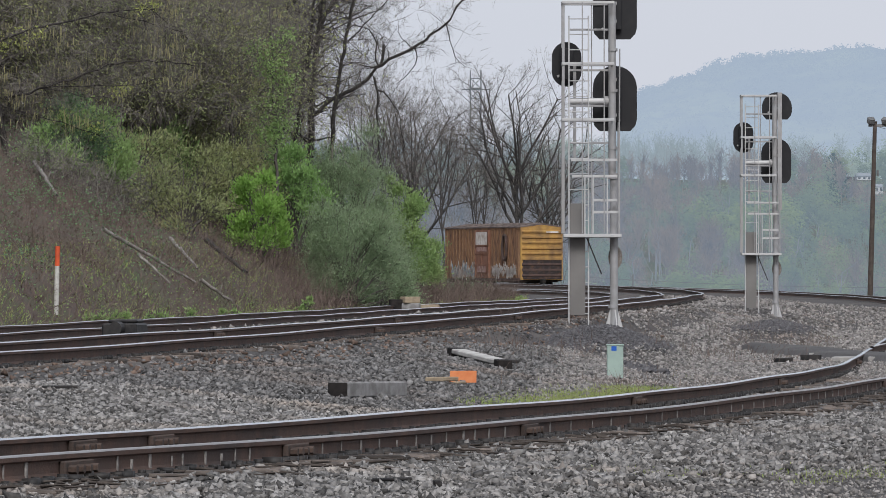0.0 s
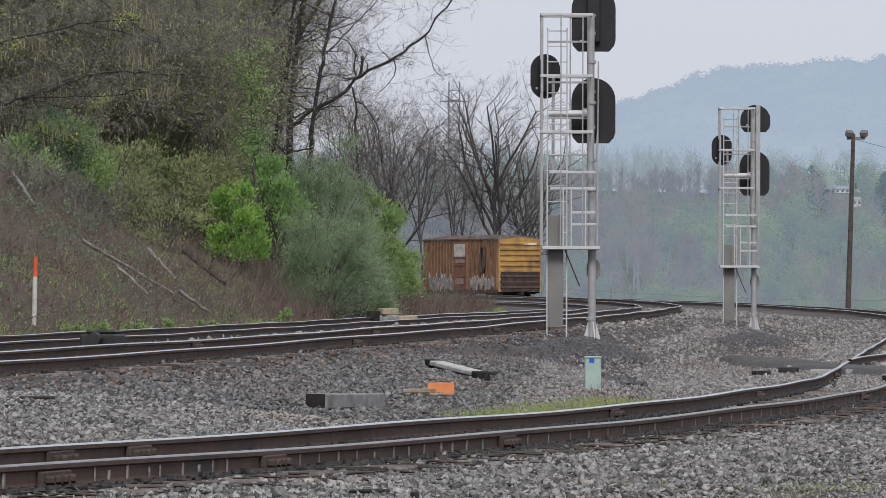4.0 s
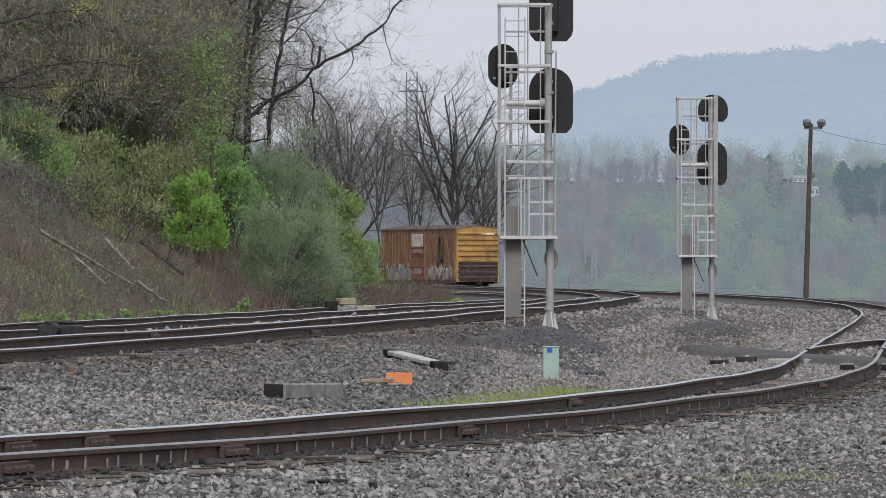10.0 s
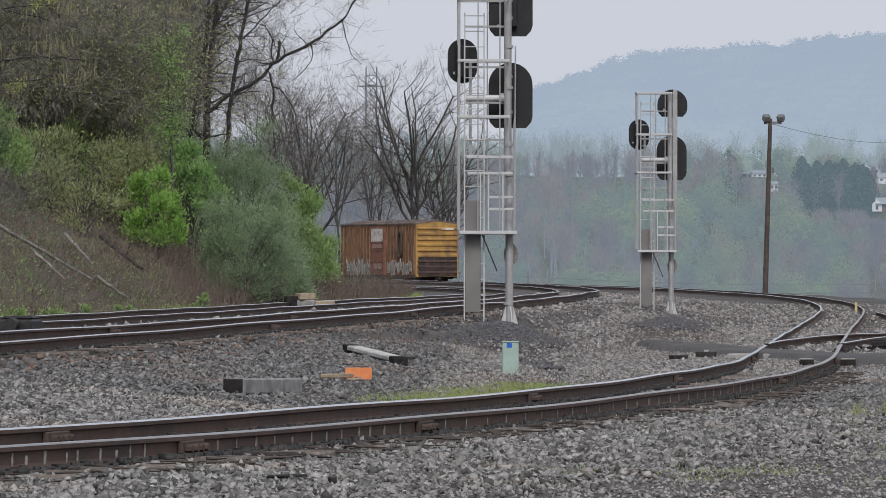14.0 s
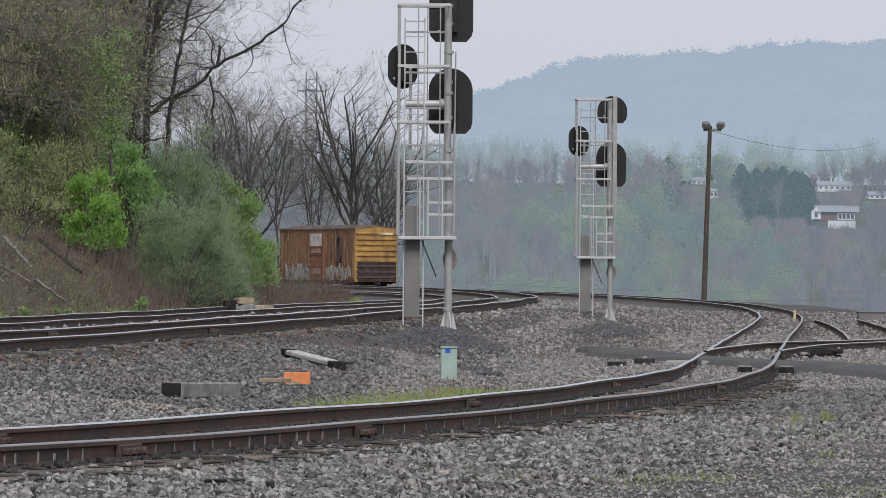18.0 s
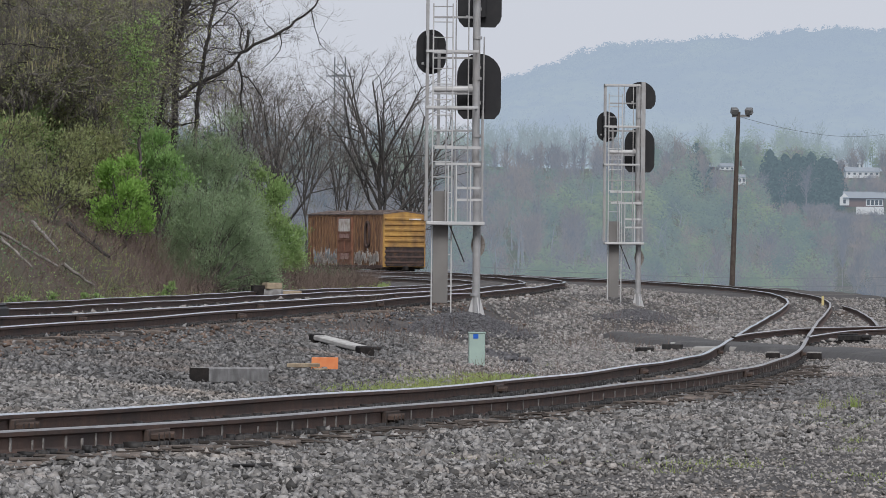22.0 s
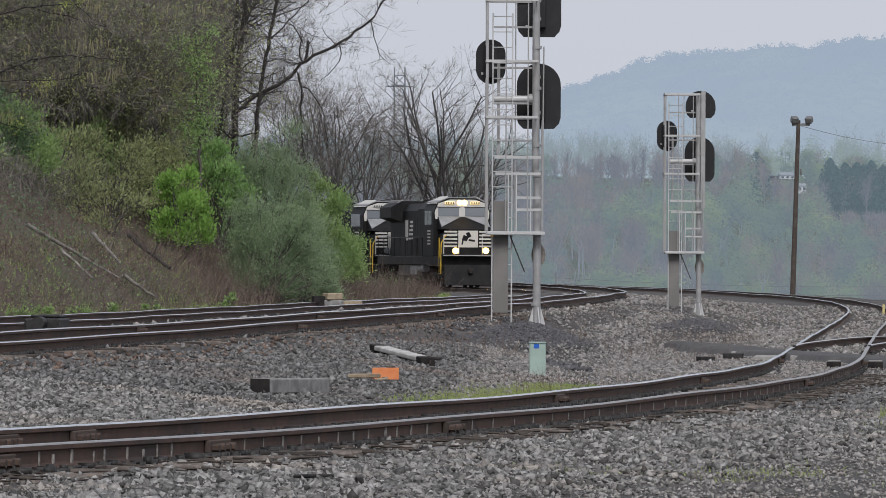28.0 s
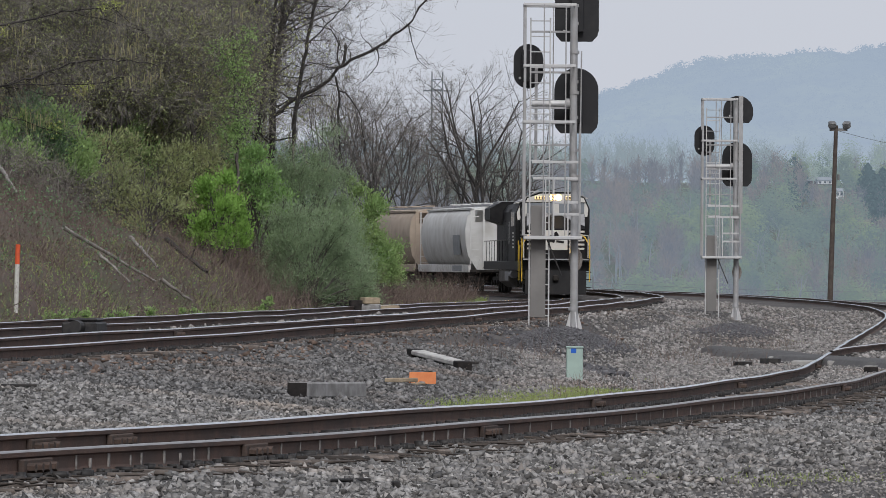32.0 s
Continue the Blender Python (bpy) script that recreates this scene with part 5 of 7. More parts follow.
def bush(seed, radius, height, count, label, leaf, leaf_size, slim=0.4, clumps=44, group="shrubs on the bank", lift=0.5, low=0.08):
    """A rounded shrub: arching stems that carry separate clumps of leaves, with dark gaps between the clumps."""
    rng = np.random.default_rng(seed)
    root = tagged(new("bush"), label, "bush", group)
    a = rng.uniform(0, 2 * np.pi, clumps)
    el = rng.uniform(low, 1.0, clumps)
    r = rng.uniform(0.6, 1.0, clumps) * (1 + 0.12 * np.sin(a * 3 + seed))
    centre = np.stack([np.cos(a) * np.sqrt(1 - (el * 0.9) ** 2) * radius * r, np.sin(a) * np.sqrt(1 - (el * 0.9) ** 2) * radius * r, height * el * rng.uniform(0.8, 1.0, clumps)], 1)
    size = rng.uniform(0.17, 0.36, clumps) * radius
    segs = []
    for c, s in zip(centre, size):
        p = np.array([rng.normal(0, 0.15), rng.normal(0, 0.15), -0.2])
        ctrl = np.array([c[0] * 0.3, c[1] * 0.3, c[2] * 0.7])
        prev = p
        for k in range(1, 7):
            t = k / 6
            q = p * (1 - t) ** 2 + 2 * t * (1 - t) * ctrl + t * t * c + rng.normal(0, 0.03, 3)
            segs.append((*prev, *q, 0.035 * (1.1 - t) + 0.006, 0.035 * (1.1 - t) + 0.002))
            prev = q
        for _ in range(9):
            d = rng.normal(0, 1, 3) + c / (np.linalg.norm(c) + 0.1) + np.array([0, 0, 0.5])
            segs.append((*c, *(c + d / np.linalg.norm(d) * s * rng.uniform(0.7, 1.15)), 0.009, 0.003))
    v, f = tubes(segs, 4)
    link_mesh("trunk", v, f, M["bark"], root)
    share = size ** 2 / np.sum(size ** 2)
    pick = rng.choice(clumps, count, p=share)
    way = rng.normal(0, 1, (count, 3)) + np.array([0, 0, 0.35])
    way /= np.linalg.norm(way, axis=1)[:, None]
    out = centre[pick] / (np.linalg.norm(centre[pick], axis=1)[:, None] + 0.1)
    c = centre[pick] + way * size[pick][:, None] * np.abs(rng.normal(0.55, 0.38, (count, 1))) * np.array([1.15, 1.15, 0.95])
    stray = rng.random(count) < 0.22
    c[stray] += rng.normal(0, 0.12 * radius, (int(stray.sum()), 3))
    v, f = leaves(c, leaf_size, rng, slim, 0.0, way * 0.7 + out * 0.5 + np.array([0, 0, lift]))
    link_mesh("crown", v, f, M[leaf], root)["kind"] = "stuff"
    return root


# shrubs along the foot of the bank
settle(bush(21, 1.75, 3.6, 42000, "large rounded grey-green leafing bush beside the tracks", "olive", 0.085, 0.3, 60), -3.19, 199.0, 0)
settle(bush(22, 1.95, 5.3, 44000, "tall grey-green bush on the lower bank", "olive", 0.085, 0.3, 64), -3.32, 211.0, 40)
settle(bush(36, 1.3, 3.0, 18000, "grey-green bush hanging over the bend", "olive", 0.085, 0.3, 36), -2.12, 204.0, 10)
settle(bush(23, 1.3, 4.5, 20000, "mid green bush beside the tracks", "green", 0.1, 0.45, 40), -1.64, 222.0, 80)
settle(bush(24, 1.1, 2.9, 9000, "mid green leafing bush at the bend", "green", 0.1, 0.5, 28), -1.04, 236.0, 10)
settle(bush(25, 1.12, 2.75, 8500, "bright fresh green shrub on the bank", "lime", 0.11, 0.55, 30, low=0.2), -5.95, 195.0, 0)
settle(bush(26, 1.2, 4.4, 10000, "fresh green sapling higher on the bank", "fresh", 0.11, 0.5, 28), -5.08, 206.0, 30)
settle(bush(37, 1.0, 2.2, 6500, "fresh green shrub above the bright one", "fresh", 0.11, 0.5, 20), -4.51, 216.0, 30)
settle(bush(27, 1.6, 2.4, 8000, "green shrub among the trees", "green", 0.11, 0.5, 26), -11.03, 186.0, 60)
settle(bush(38, 1.0, 1.7, 3000, "green shrub under the arching limbs", "green", 0.11, 0.5, 22), -11.88, 183.0, 20)
settle(bush(29, 2.0, 3.4, 7000, "dull green shrub under the trees", "olive_deep", 0.11, 0.5, 26), -7.68, 214.0, 20)
settle(bush(30, 1.3, 3.2, 9000, "grey-green bush above the bend", "olive", 0.09, 0.35, 26), -2.46, 222.0, 120)
settle(bush(31, 2.0, 4.0, 8000, "dark green bush behind the olive shrubs", "olive_deep", 0.11, 0.5, 28), -4.45, 234.0, 70)
settle(bush(32, 1.3, 2.6, 5000, "fresh green shrub behind the bushes", "green", 0.11, 0.5, 20), -1.85, 238.0, 15)
settle(bush(34, 1.2, 1.5, 2300, "dull green shrub on the upper bank", "shade_leaf", 0.1, 0.5, 30), -9.4, 190.0, 75)
settle(bush(35, 1.3, 1.6, 2300, "olive shrub among the brush", "shade_leaf", 0.1, 0.5, 26), -7.98, 188.0, 130)
settle(bush(39, 0.3, 0.45, 420, "small fresh green shrub at the bank's foot", "green", 0.08, 0.55, 6), -4.15, 186.0, 10)

settle(bush(43, 1.7, 2.5, 5600, "brown-olive brush at the edge of the wood", "shade_leaf", 0.1, 0.45, 34), -8.3, 196.5, 15)
settle(bush(44, 1.6, 2.3, 5000, "dull olive shrub beside a bare trunk", "shade_leaf", 0.1, 0.45, 32), -9.9, 194.5, 95)
settle(bush(45, 1.5, 3.4, 6500, "tall dull olive shrub behind the bright one", "shade_leaf", 0.1, 0.45, 34), -6.9, 199.0, 50)
settle(bush(46, 1.5, 2.5, 7500, "dark green shrub under the leaning trunk", "olive_deep", 0.1, 0.5, 34), -11.6, 186.0, 50)
for k, (x, y) in enumerate(((-8.25, 143.5), (-7.9, 147.0), (-6.6, 158.0), (-7.3, 152.5), (-5.9, 166.0))):
    settle(bush(50 + k, 0.35, 0.4, 420, "low tuft of green leaves at the bank's foot", "green", 0.075, 0.5, 7), x, y, 40 * k)
settle(bush(40, 2.1, 4.3, 10000, "tall olive shrub at the foot of the wood", "shade_leaf", 0.1, 0.5, 40), -8.52, 203.0, 20)
settle(bush(41, 1.9, 4.8, 8000, "tall dull green shrub at the foot of the wood", "shade_leaf", 0.1, 0.5, 36), -7.16, 206.0, 70)
settle(bush(42, 1.5, 2.6, 4500, "mid green shrub at the foot of the wood", "green", 0.1, 0.5, 26), -9.61, 200.0, 10)

# trees of the wooded bank
WOOD = [
    tree("tree", 41, 17, 0.26, 5, "bare grey-brown tree on the wooded bank", "tree", leaf="bud", leaf_size=0.06, per_tip=4, twigs=5, group="trees of the wooded bank"),
    tree("tree", 42, 15, 0.20, 5, "tree with hanging yellow-green catkins on the bank", "tree", leaf="twig_olive", leaf_size=0.11, per_tip=10, slim=0.2, droop=1.6, twigs=5, spread_tip=0.45, group="trees of the wooded bank"),
    tree("tree", 43, 13, 0.16, 5, "slim tree with sparse new leaves on the bank", "tree", leaf="pale_green", leaf_size=0.10, per_tip=5, twigs=5, wobble=0.26, group="trees of the wooded bank"),
    tree("tree", 44, 18, 0.30, 5, "tall dark bare tree on the wooded bank", "tree", bark="bark_dark", twigs=7, twig_length=0.7, group="trees of the wooded bank"),
    tree("tree", 45, 9, 0.09, 4, "thicket of brown saplings in sparse leaf on the bank", "tree", stems=6, twigs=10, twig_length=0.8, wobble=0.18, group="trees of the wooded bank", leaf="shade_leaf", leaf_size=0.09, per_tip=9),
    tree("tree", 46, 8, 0.07, 4, "thicket of olive leafing saplings on the bank", "tree", stems=6, twigs=9, twig_length=0.7, wobble=0.2, leaf="shade_leaf", leaf_size=0.10, per_tip=12, slim=0.35, droop=0.5, group="trees of the wooded bank"),
]
rng_wood = np.random.default_rng(77)
used = set()


def plant(kind, x, y, turn, size):
    ob = WOOD[kind]
    m = pose(x, y, at_ground(x, y) - 0.1, 0, 0, turn) @ Matrix.Scale(size, 4)
    if kind in used:
        made = copy_thing(ob, m)
        made.matrix_world = m
    else:
        used.add(kind)
        ob.matrix_world = m


for y in np.arange(146, 272, 3.6):
    for az0, az1 in ((-0.088, -0.066), (-0.066, -0.05), (-0.05, -0.0455)):
        yy = float(y + rng_wood.uniform(-2, 2))
        x = float(rng_wood.uniform(az0, az1)) * yy
        away = float(np.interp(yy, INNER.y, INNER.x)) - x
        if away < 8.0 or yy < 198:
            continue
        kind = int(rng_wood.choice((4, 5, 5, 4, 5) if away < 10.5 or yy < 216 else (0, 1, 2, 3, 1, 2, 5)))
        plant(kind, x, yy, float(rng_wood.uniform(0, 360)), float(rng_wood.uniform(0.8, 1.15)))
for x, y, kind, turn, size in ((-7.4, 228.0, 3, 100, 0.85), (-7.6, 246.0, 0, 70, 1.05), (-8.8, 232.0, 2, 170, 1.0)):
    plant(kind, x, y, turn, size)
# tangle of saplings and vines that closes the wood behind its edge
rng_t = np.random.default_rng(31)
ty = rng_t.uniform(196, 285, 34000)
tx = rng_t.uniform(-0.095, -0.034, len(ty)) * ty
away = np.interp(ty, INNER.y, INNER.x) - tx
tz = rng_t.uniform(0, 1, len(ty)) ** 1.4 * 15.0
keep = (away > 10.5) & (wave(tx * 0.5 + tz * 0.3, ty * 0.12 + tz * 0.25) > -0.35)
tx, ty, tz = tx[keep], ty[keep], tz[keep]
base = np.stack([tx, ty, ground_height(tx, ty) + tz], 1)
way = rng_t.normal(0, 0.6, (len(base), 3)) + np.array([0, 0, 0.7])
way /= np.linalg.norm(way, axis=1)[:, None]
v, f = strands(base, way, rng_t.uniform(0.7, 2.2, len(base)), rng_t.uniform(0.012, 0.03, len(base)), rng_t, 0.8)
tagged(link_mesh("thicket", v, f, M["twig"]), "brown tangle of saplings and vines in the wood", "thicket", kind="stuff")
fy = rng_t.uniform(178, 214, 10000)
fx = np.interp(fy, INNER.y, INNER.x) - rng_t.uniform(8.6, 11.5, len(fy))
fz = rng_t.uniform(0, 1, len(fy)) ** 1.6 * 1.1
keep = wave(fx * 0.8 + fz, fy * 0.3) > -0.3
foot = np.stack([fx, fy, ground_height(fx, fy) + fz], 1)[keep]
way = rng_t.normal(0, 0.7, (len(foot), 3)) + np.array([0, 0, 0.6])
way /= np.linalg.norm(way, axis=1)[:, None]
v, f = strands(foot, way, rng_t.uniform(0.3, 0.8, len(foot)), rng_t.uniform(0.010, 0.022, len(foot)), rng_t, 0.9)
tagged(link_mesh("thicket", v, f, M["twig"]), "pale brown brush at the foot of the wood", "thicket", kind="stuff")
some = foot[wave(foot[:, 0] * 0.9 + 3, foot[:, 1] * 0.3 + foot[:, 2]) > 0.15]
c = np.repeat(some, 3, 0) + rng_t.normal(0, 0.2, (len(some) * 3, 3))
v, f = leaves(c, 0.09, rng_t, 0.5, 0.2)
tagged(link_mesh("thicket_leaves", v, f, M["shade_leaf"]), "olive new leaves on the brush at the wood's foot", "thicket", kind="stuff")
ny = rng_t.uniform(226, 275, 9000)
nx = rng_t.uniform(-0.042, -0.0225, len(ny)) * ny
nz = rng_t.uniform(0, 1, len(ny)) ** 1.2 * 8.5
extra = np.stack([nx, ny, ground_height(nx, ny) + nz], 1)
way = rng_t.normal(0, 0.6, (len(extra), 3)) + np.array([0, 0, 0.7])
way /= np.linalg.norm(way, axis=1)[:, None]
v, f = strands(extra, way, rng_t.uniform(0.7, 2.0, len(extra)), rng_t.uniform(0.012, 0.03, len(extra)), rng_t, 0.8)
tagged(link_mesh("thicket", v, f, M["twig"]), "brown tangle of saplings at the wood's edge", "thicket", kind="stuff")
pick = np.concatenate([base, extra])
# new leaves in loose clumps, in patches of different green
patch = wave(pick[:, 0] * 0.7 + pick[:, 2] * 0.45, pick[:, 2] * 0.8 + pick[:, 1] * 0.05)
for mat, low, high, many, size, label in (("shade_leaf", -0.6, 0.25, 3, 0.10, "sparse dull olive leaves in the wood"), ("green", 0.33, 0.6, 3, 0.09, "patches of mid green new leaves in the wood"), ("pale_green", 0.55, 1.0, 4, 0.09, "patches of yellow-green new leaves in the wood")):
    some = pick[(patch > low) & (patch < high)]
    c = np.repeat(some, many, 0) + rng_t.normal(0, 0.22, (len(some) * many, 3))
    v, f = leaves(c, size, rng_t, 0.5, 0.3)
    tagged(link_mesh("thicket_leaves", v, f, M[mat]), label, "thicket", kind="stuff")


def limb_tree(seed, y, limbs, label, bark="bark_dark", every=0.45, twig=0.8, levels=2, leaf=None, per_metre=0, leaf_size=0.1, cluster=0.3, catkins=0, skip=1, tip_twigs=2):
    """A tree drawn by the ways of its limbs (radii, then places across and up), with side twigs, leaf clumps and hanging catkins grown along them."""
    rng = np.random.default_rng(seed)
    root = tagged(new("tree"), label, "tree", "trees of the wooded bank")
    root.matrix_world = pose(limbs[0][2][0][0], y, limbs[0][2][0][1])
    x0, z0 = limbs[0][2][0]
    segs, tips, along = [], [], []
    for i, (r0, r1, way) in enumerate(limbs):
        pts = np.array([(x - x0, 0.0, z - z0) for x, z in way])
        drift = np.cumsum(rng.normal(0, 0.18, len(pts)))
        pts[:, 1] = drift if i == 0 else drift - drift[0]
        if i == 0:
            pts = np.concatenate([pts[:1] + np.array([[-0.05, 0, -4.0]]), pts])
        reach = np.concatenate([[0], np.cumsum(np.linalg.norm(np.diff(pts, axis=0), axis=1))])
        n = max(3, int(reach[-1] / 0.3))
        s = np.linspace(0, reach[-1], n + 1)
        p = np.stack([np.interp(s, reach, pts[:, k]) for k in range(3)], 1)
        p[1:-1] += rng.normal(0, 0.025, (n - 1, 3))
        r = np.linspace(r0, r1, n + 1)
        for k in range(n):
            segs.append((*p[k], *p[k + 1], r[k], r[k + 1]))
        for at in np.arange(every * 0.6, reach[-1], every):
            if i == 0 and at < 4.5:
                continue
            k = min(n - 1, int(at / reach[-1] * n))
            for _ in range(1 if rng.random() < 0.65 else 2):
                d = p[k + 1] - p[k]
                d = d / np.linalg.norm(d) * 0.5 + rng.normal(0, 0.8, 3) + np.array([0, 0, 0.15])
                got, t = grow(rng, p[k], d / np.linalg.norm(d), twig * rng.uniform(0.5, 1.4), max(0.007, r[k] * 0.35), levels, wobble=0.28, lift=0.03)
                segs += got
                tips.append(t)
        if i >= skip:
            along.append(np.repeat(p, 3, 0))
    v, f = tubes(segs, 4)
    link_mesh("trunk", v, f, M[bark], root)
    tips = np.concatenate(tips)
    base = np.repeat(tips[:, :3], tip_twigs, 0)
    w = np.repeat(tips[:, 3:], tip_twigs, 0) + rng.normal(0, 0.6, (len(base), 3))
    w /= np.linalg.norm(w, axis=1)[:, None]
    v, f = strands(base, w, rng.uniform(0.2, 0.6, len(base)), np.full(len(base), 0.010), rng)
    link_mesh("twig", v, f, M["twig"], root)["kind"] = "stuff"
    along = np.concatenate(along)
    if catkins:
        # clusters of catkins that hang straight down from the twigs
        heads = tips[rng.integers(0, len(tips), catkins // 14), :3]
        base = np.repeat(heads, 14, 0) + rng.normal(0, 0.2, (len(heads) * 14, 3)) * np.array([1.2, 1, 0.5])
        w = rng.normal(0, 0.06, (len(base), 3)) + np.array([0, 0, -1.0])
        v, f = strands(base, w / np.linalg.norm(w, axis=1)[:, None], rng.uniform(0.14, 0.42, len(base)), rng.uniform(0.014, 0.026, len(base)), rng, 0.1)
        link_mesh("catkin", v, f, M["twig_olive"], root, "hanging yellow-green catkins")["kind"] = "stuff"
    if leaf:
        n = max(4, int(len(along) / 3 * 0.3 * per_metre / 60))
        heads = along[rng.integers(0, len(along), n)] + rng.normal(0, 0.16, (n, 3))
        c = np.repeat(heads, 60, 0) + rng.normal(0, 1, (n * 60, 3)) * np.repeat(rng.uniform(0.5, 1.1, n) * cluster, 60)[:, None] * np.array([1, 1, 0.7])
        v, f = leaves(c, leaf_size, rng, 0.55, 0.2)
        link_mesh("crown", v, f, M[leaf], root)["kind"] = "stuff"
    return root


limb_tree(5, 225.0, [(0.100, 0.050, [(-4.12, 6.19), (-4.04, 7.67), (-3.83, 8.94), (-3.52, 10.62), (-3.25, 11.89), (-2.94, 13.58)]),
             (0.085, 0.020, [(-4.80, 7.35), (-4.08, 8.03), (-3.35, 8.26), (-2.72, 8.77), (-2.36, 9.11), (-1.98, 9.47), (-1.03, 9.85), (-0.40, 10.32), (0.12, 10.74), (0.54, 11.37), (1.07, 12.01), (1.59, 12.75)]),
             (0.060, 0.050, [(-2.32, 9.19), (-2.21, 9.53), (-2.21, 9.99)]),
             (0.045, 0.020, [(-2.57, 8.77), (-2.44, 8.20), (-2.46, 6.83), (-2.35, 5.57), (-2.28, 4.83)]),
             (0.030, 0.012, [(-2.44, 8.27), (-1.98, 7.99), (-1.66, 7.36), (-1.51, 6.73), (-1.42, 6.10)]),
             (0.022, 0.010, [(-1.03, 9.85), (-0.95, 9.41), (-1.35, 8.77), (-1.72, 8.52)]),
             (0.024, 0.010, [(0.12, 10.74), (0.27, 10.11), (0.44, 9.48), (0.87, 9.12)]),
             (0.035, 0.015, [(-2.36, 9.11), (-2.57, 9.57), (-2.45, 10.10), (-2.72, 10.52), (-3.25, 10.73), (-3.54, 10.58)]),
             (0.030, 0.012, [(-3.63, 9.99), (-3.04, 10.62), (-2.20, 11.47), (-1.36, 12.32)]),
             (0.020, 0.010, [(-3.79, 9.15), (-3.24, 9.32), (-2.82, 9.19), (-2.44, 9.36)])],
          "dark bare tree with one long limb reaching over the tracks", every=0.32, twig=0.85, tip_twigs=1)
limb_tree(6, 226.5, [(0.120, 0.070, [(-6.48, 4.95), (-6.06, 7.49), (-5.39, 8.98), (-4.59, 10.68), (-3.91, 11.96), (-3.07, 13.66)]),
             (0.025, 0.012, [(-4.54, 10.68), (-5.18, 9.94), (-5.92, 9.30)]),
             (0.025, 0.012, [(-3.90, 8.77), (-4.43, 8.77), (-4.86, 8.98), (-5.39, 9.41)])],
          "dark leaning tree at the edge of the wood", every=0.4)
limb_tree(7, 228.0, [(0.150, 0.100, [(-5.03, 5.61), (-4.95, 7.96), (-4.78, 9.89), (-4.47, 12.02), (-4.26, 13.73)]),
             (0.030, 0.010, [(-4.47, 11.17), (-4.15, 11.81), (-3.51, 12.67)])],
          "thick dark tree at the edge of the wood", every=0.35, twig=1.1)
limb_tree(8, 227.0, [(0.090, 0.050, [(-5.60, 5.38), (-5.44, 7.30), (-5.08, 9.42), (-4.85, 11.13), (-4.77, 13.25)]),
             (0.020, 0.010, [(-4.98, 9.85), (-4.55, 10.70), (-4.13, 11.13)])],
          "slim dark tree at the edge of the wood", every=0.4)
limb_tree(9, 224.0, [(0.080, 0.050, [(-6.96, 6.37), (-6.59, 8.68), (-5.96, 10.58), (-5.34, 12.26)]),
             (0.020, 0.010, [(-6.27, 9.53), (-7.01, 10.36), (-7.43, 11.41)])],
          "slim leaning tree at the edge of the wood", every=0.4)
limb_tree(10, 184.0, [(0.130, 0.080, [(-12.98, 2.55), (-13.23, 4.79), (-13.68, 7.38), (-14.21, 9.96), (-14.39, 11.34)]),
             (0.035, 0.015, [(-13.86, 8.32), (-12.65, 8.93), (-11.71, 9.07), (-10.93, 9.25), (-10.24, 9.42), (-9.30, 9.51), (-8.35, 9.46)]),
             (0.020, 0.008, [(-10.07, 9.35), (-9.21, 9.15), (-8.52, 8.98), (-7.83, 8.81)]),
             (0.022, 0.010, [(-10.25, 10.49), (-9.56, 9.89), (-9.04, 9.55), (-8.35, 9.03)]),
             (0.042, 0.015, [(-13.85, 6.77), (-12.65, 6.95), (-12.13, 7.12), (-11.27, 7.38), (-10.32, 7.77), (-9.38, 7.94), (-8.34, 7.91), (-7.57, 7.77)]),
             (0.022, 0.010, [(-12.13, 7.12), (-11.10, 7.21), (-10.24, 7.15), (-9.20, 7.25), (-8.51, 7.39)]),
             (0.018, 0.008, [(-12.13, 7.09), (-11.27, 6.90), (-10.23, 6.82)]),
             (0.020, 0.008, [(-13.34, 6.52), (-12.47, 6.31), (-11.61, 6.04), (-10.92, 5.80), (-10.23, 5.58)])],
          "tree with long arching limbs and hanging yellow-green catkins", bark="bark_dark", every=0.22, twig=0.55, catkins=900, leaf="pale_green", per_metre=26, leaf_size=0.09, cluster=0.22)
limb_tree(11, 201.0, [(0.100, 0.060, [(-6.84, 2.86), (-6.94, 5.12), (-7.23, 7.38), (-7.38, 9.64), (-7.52, 11.90)]),
             (0.025, 0.010, [(-7.23, 7.38), (-7.79, 7.56), (-8.55, 7.94), (-8.92, 8.13)]),
             (0.028, 0.012, [(-7.33, 9.07), (-7.80, 9.64), (-8.08, 10.39), (-8.18, 11.14)]),
             (0.025, 0.010, [(-7.33, 9.64), (-6.86, 10.20), (-6.29, 10.58)]),
             (0.020, 0.010, [(-7.13, 7.00), (-7.51, 6.72), (-7.88, 6.25)]),
             (0.020, 0.010, [(-7.23, 7.94), (-6.66, 8.51), (-5.91, 8.89)])],
          "tree hung with pale yellow catkins on the bank", bark="bark", every=0.2, twig=0.65, catkins=1100, leaf="pale_green", per_metre=60, leaf_size=0.09, cluster=0.22)
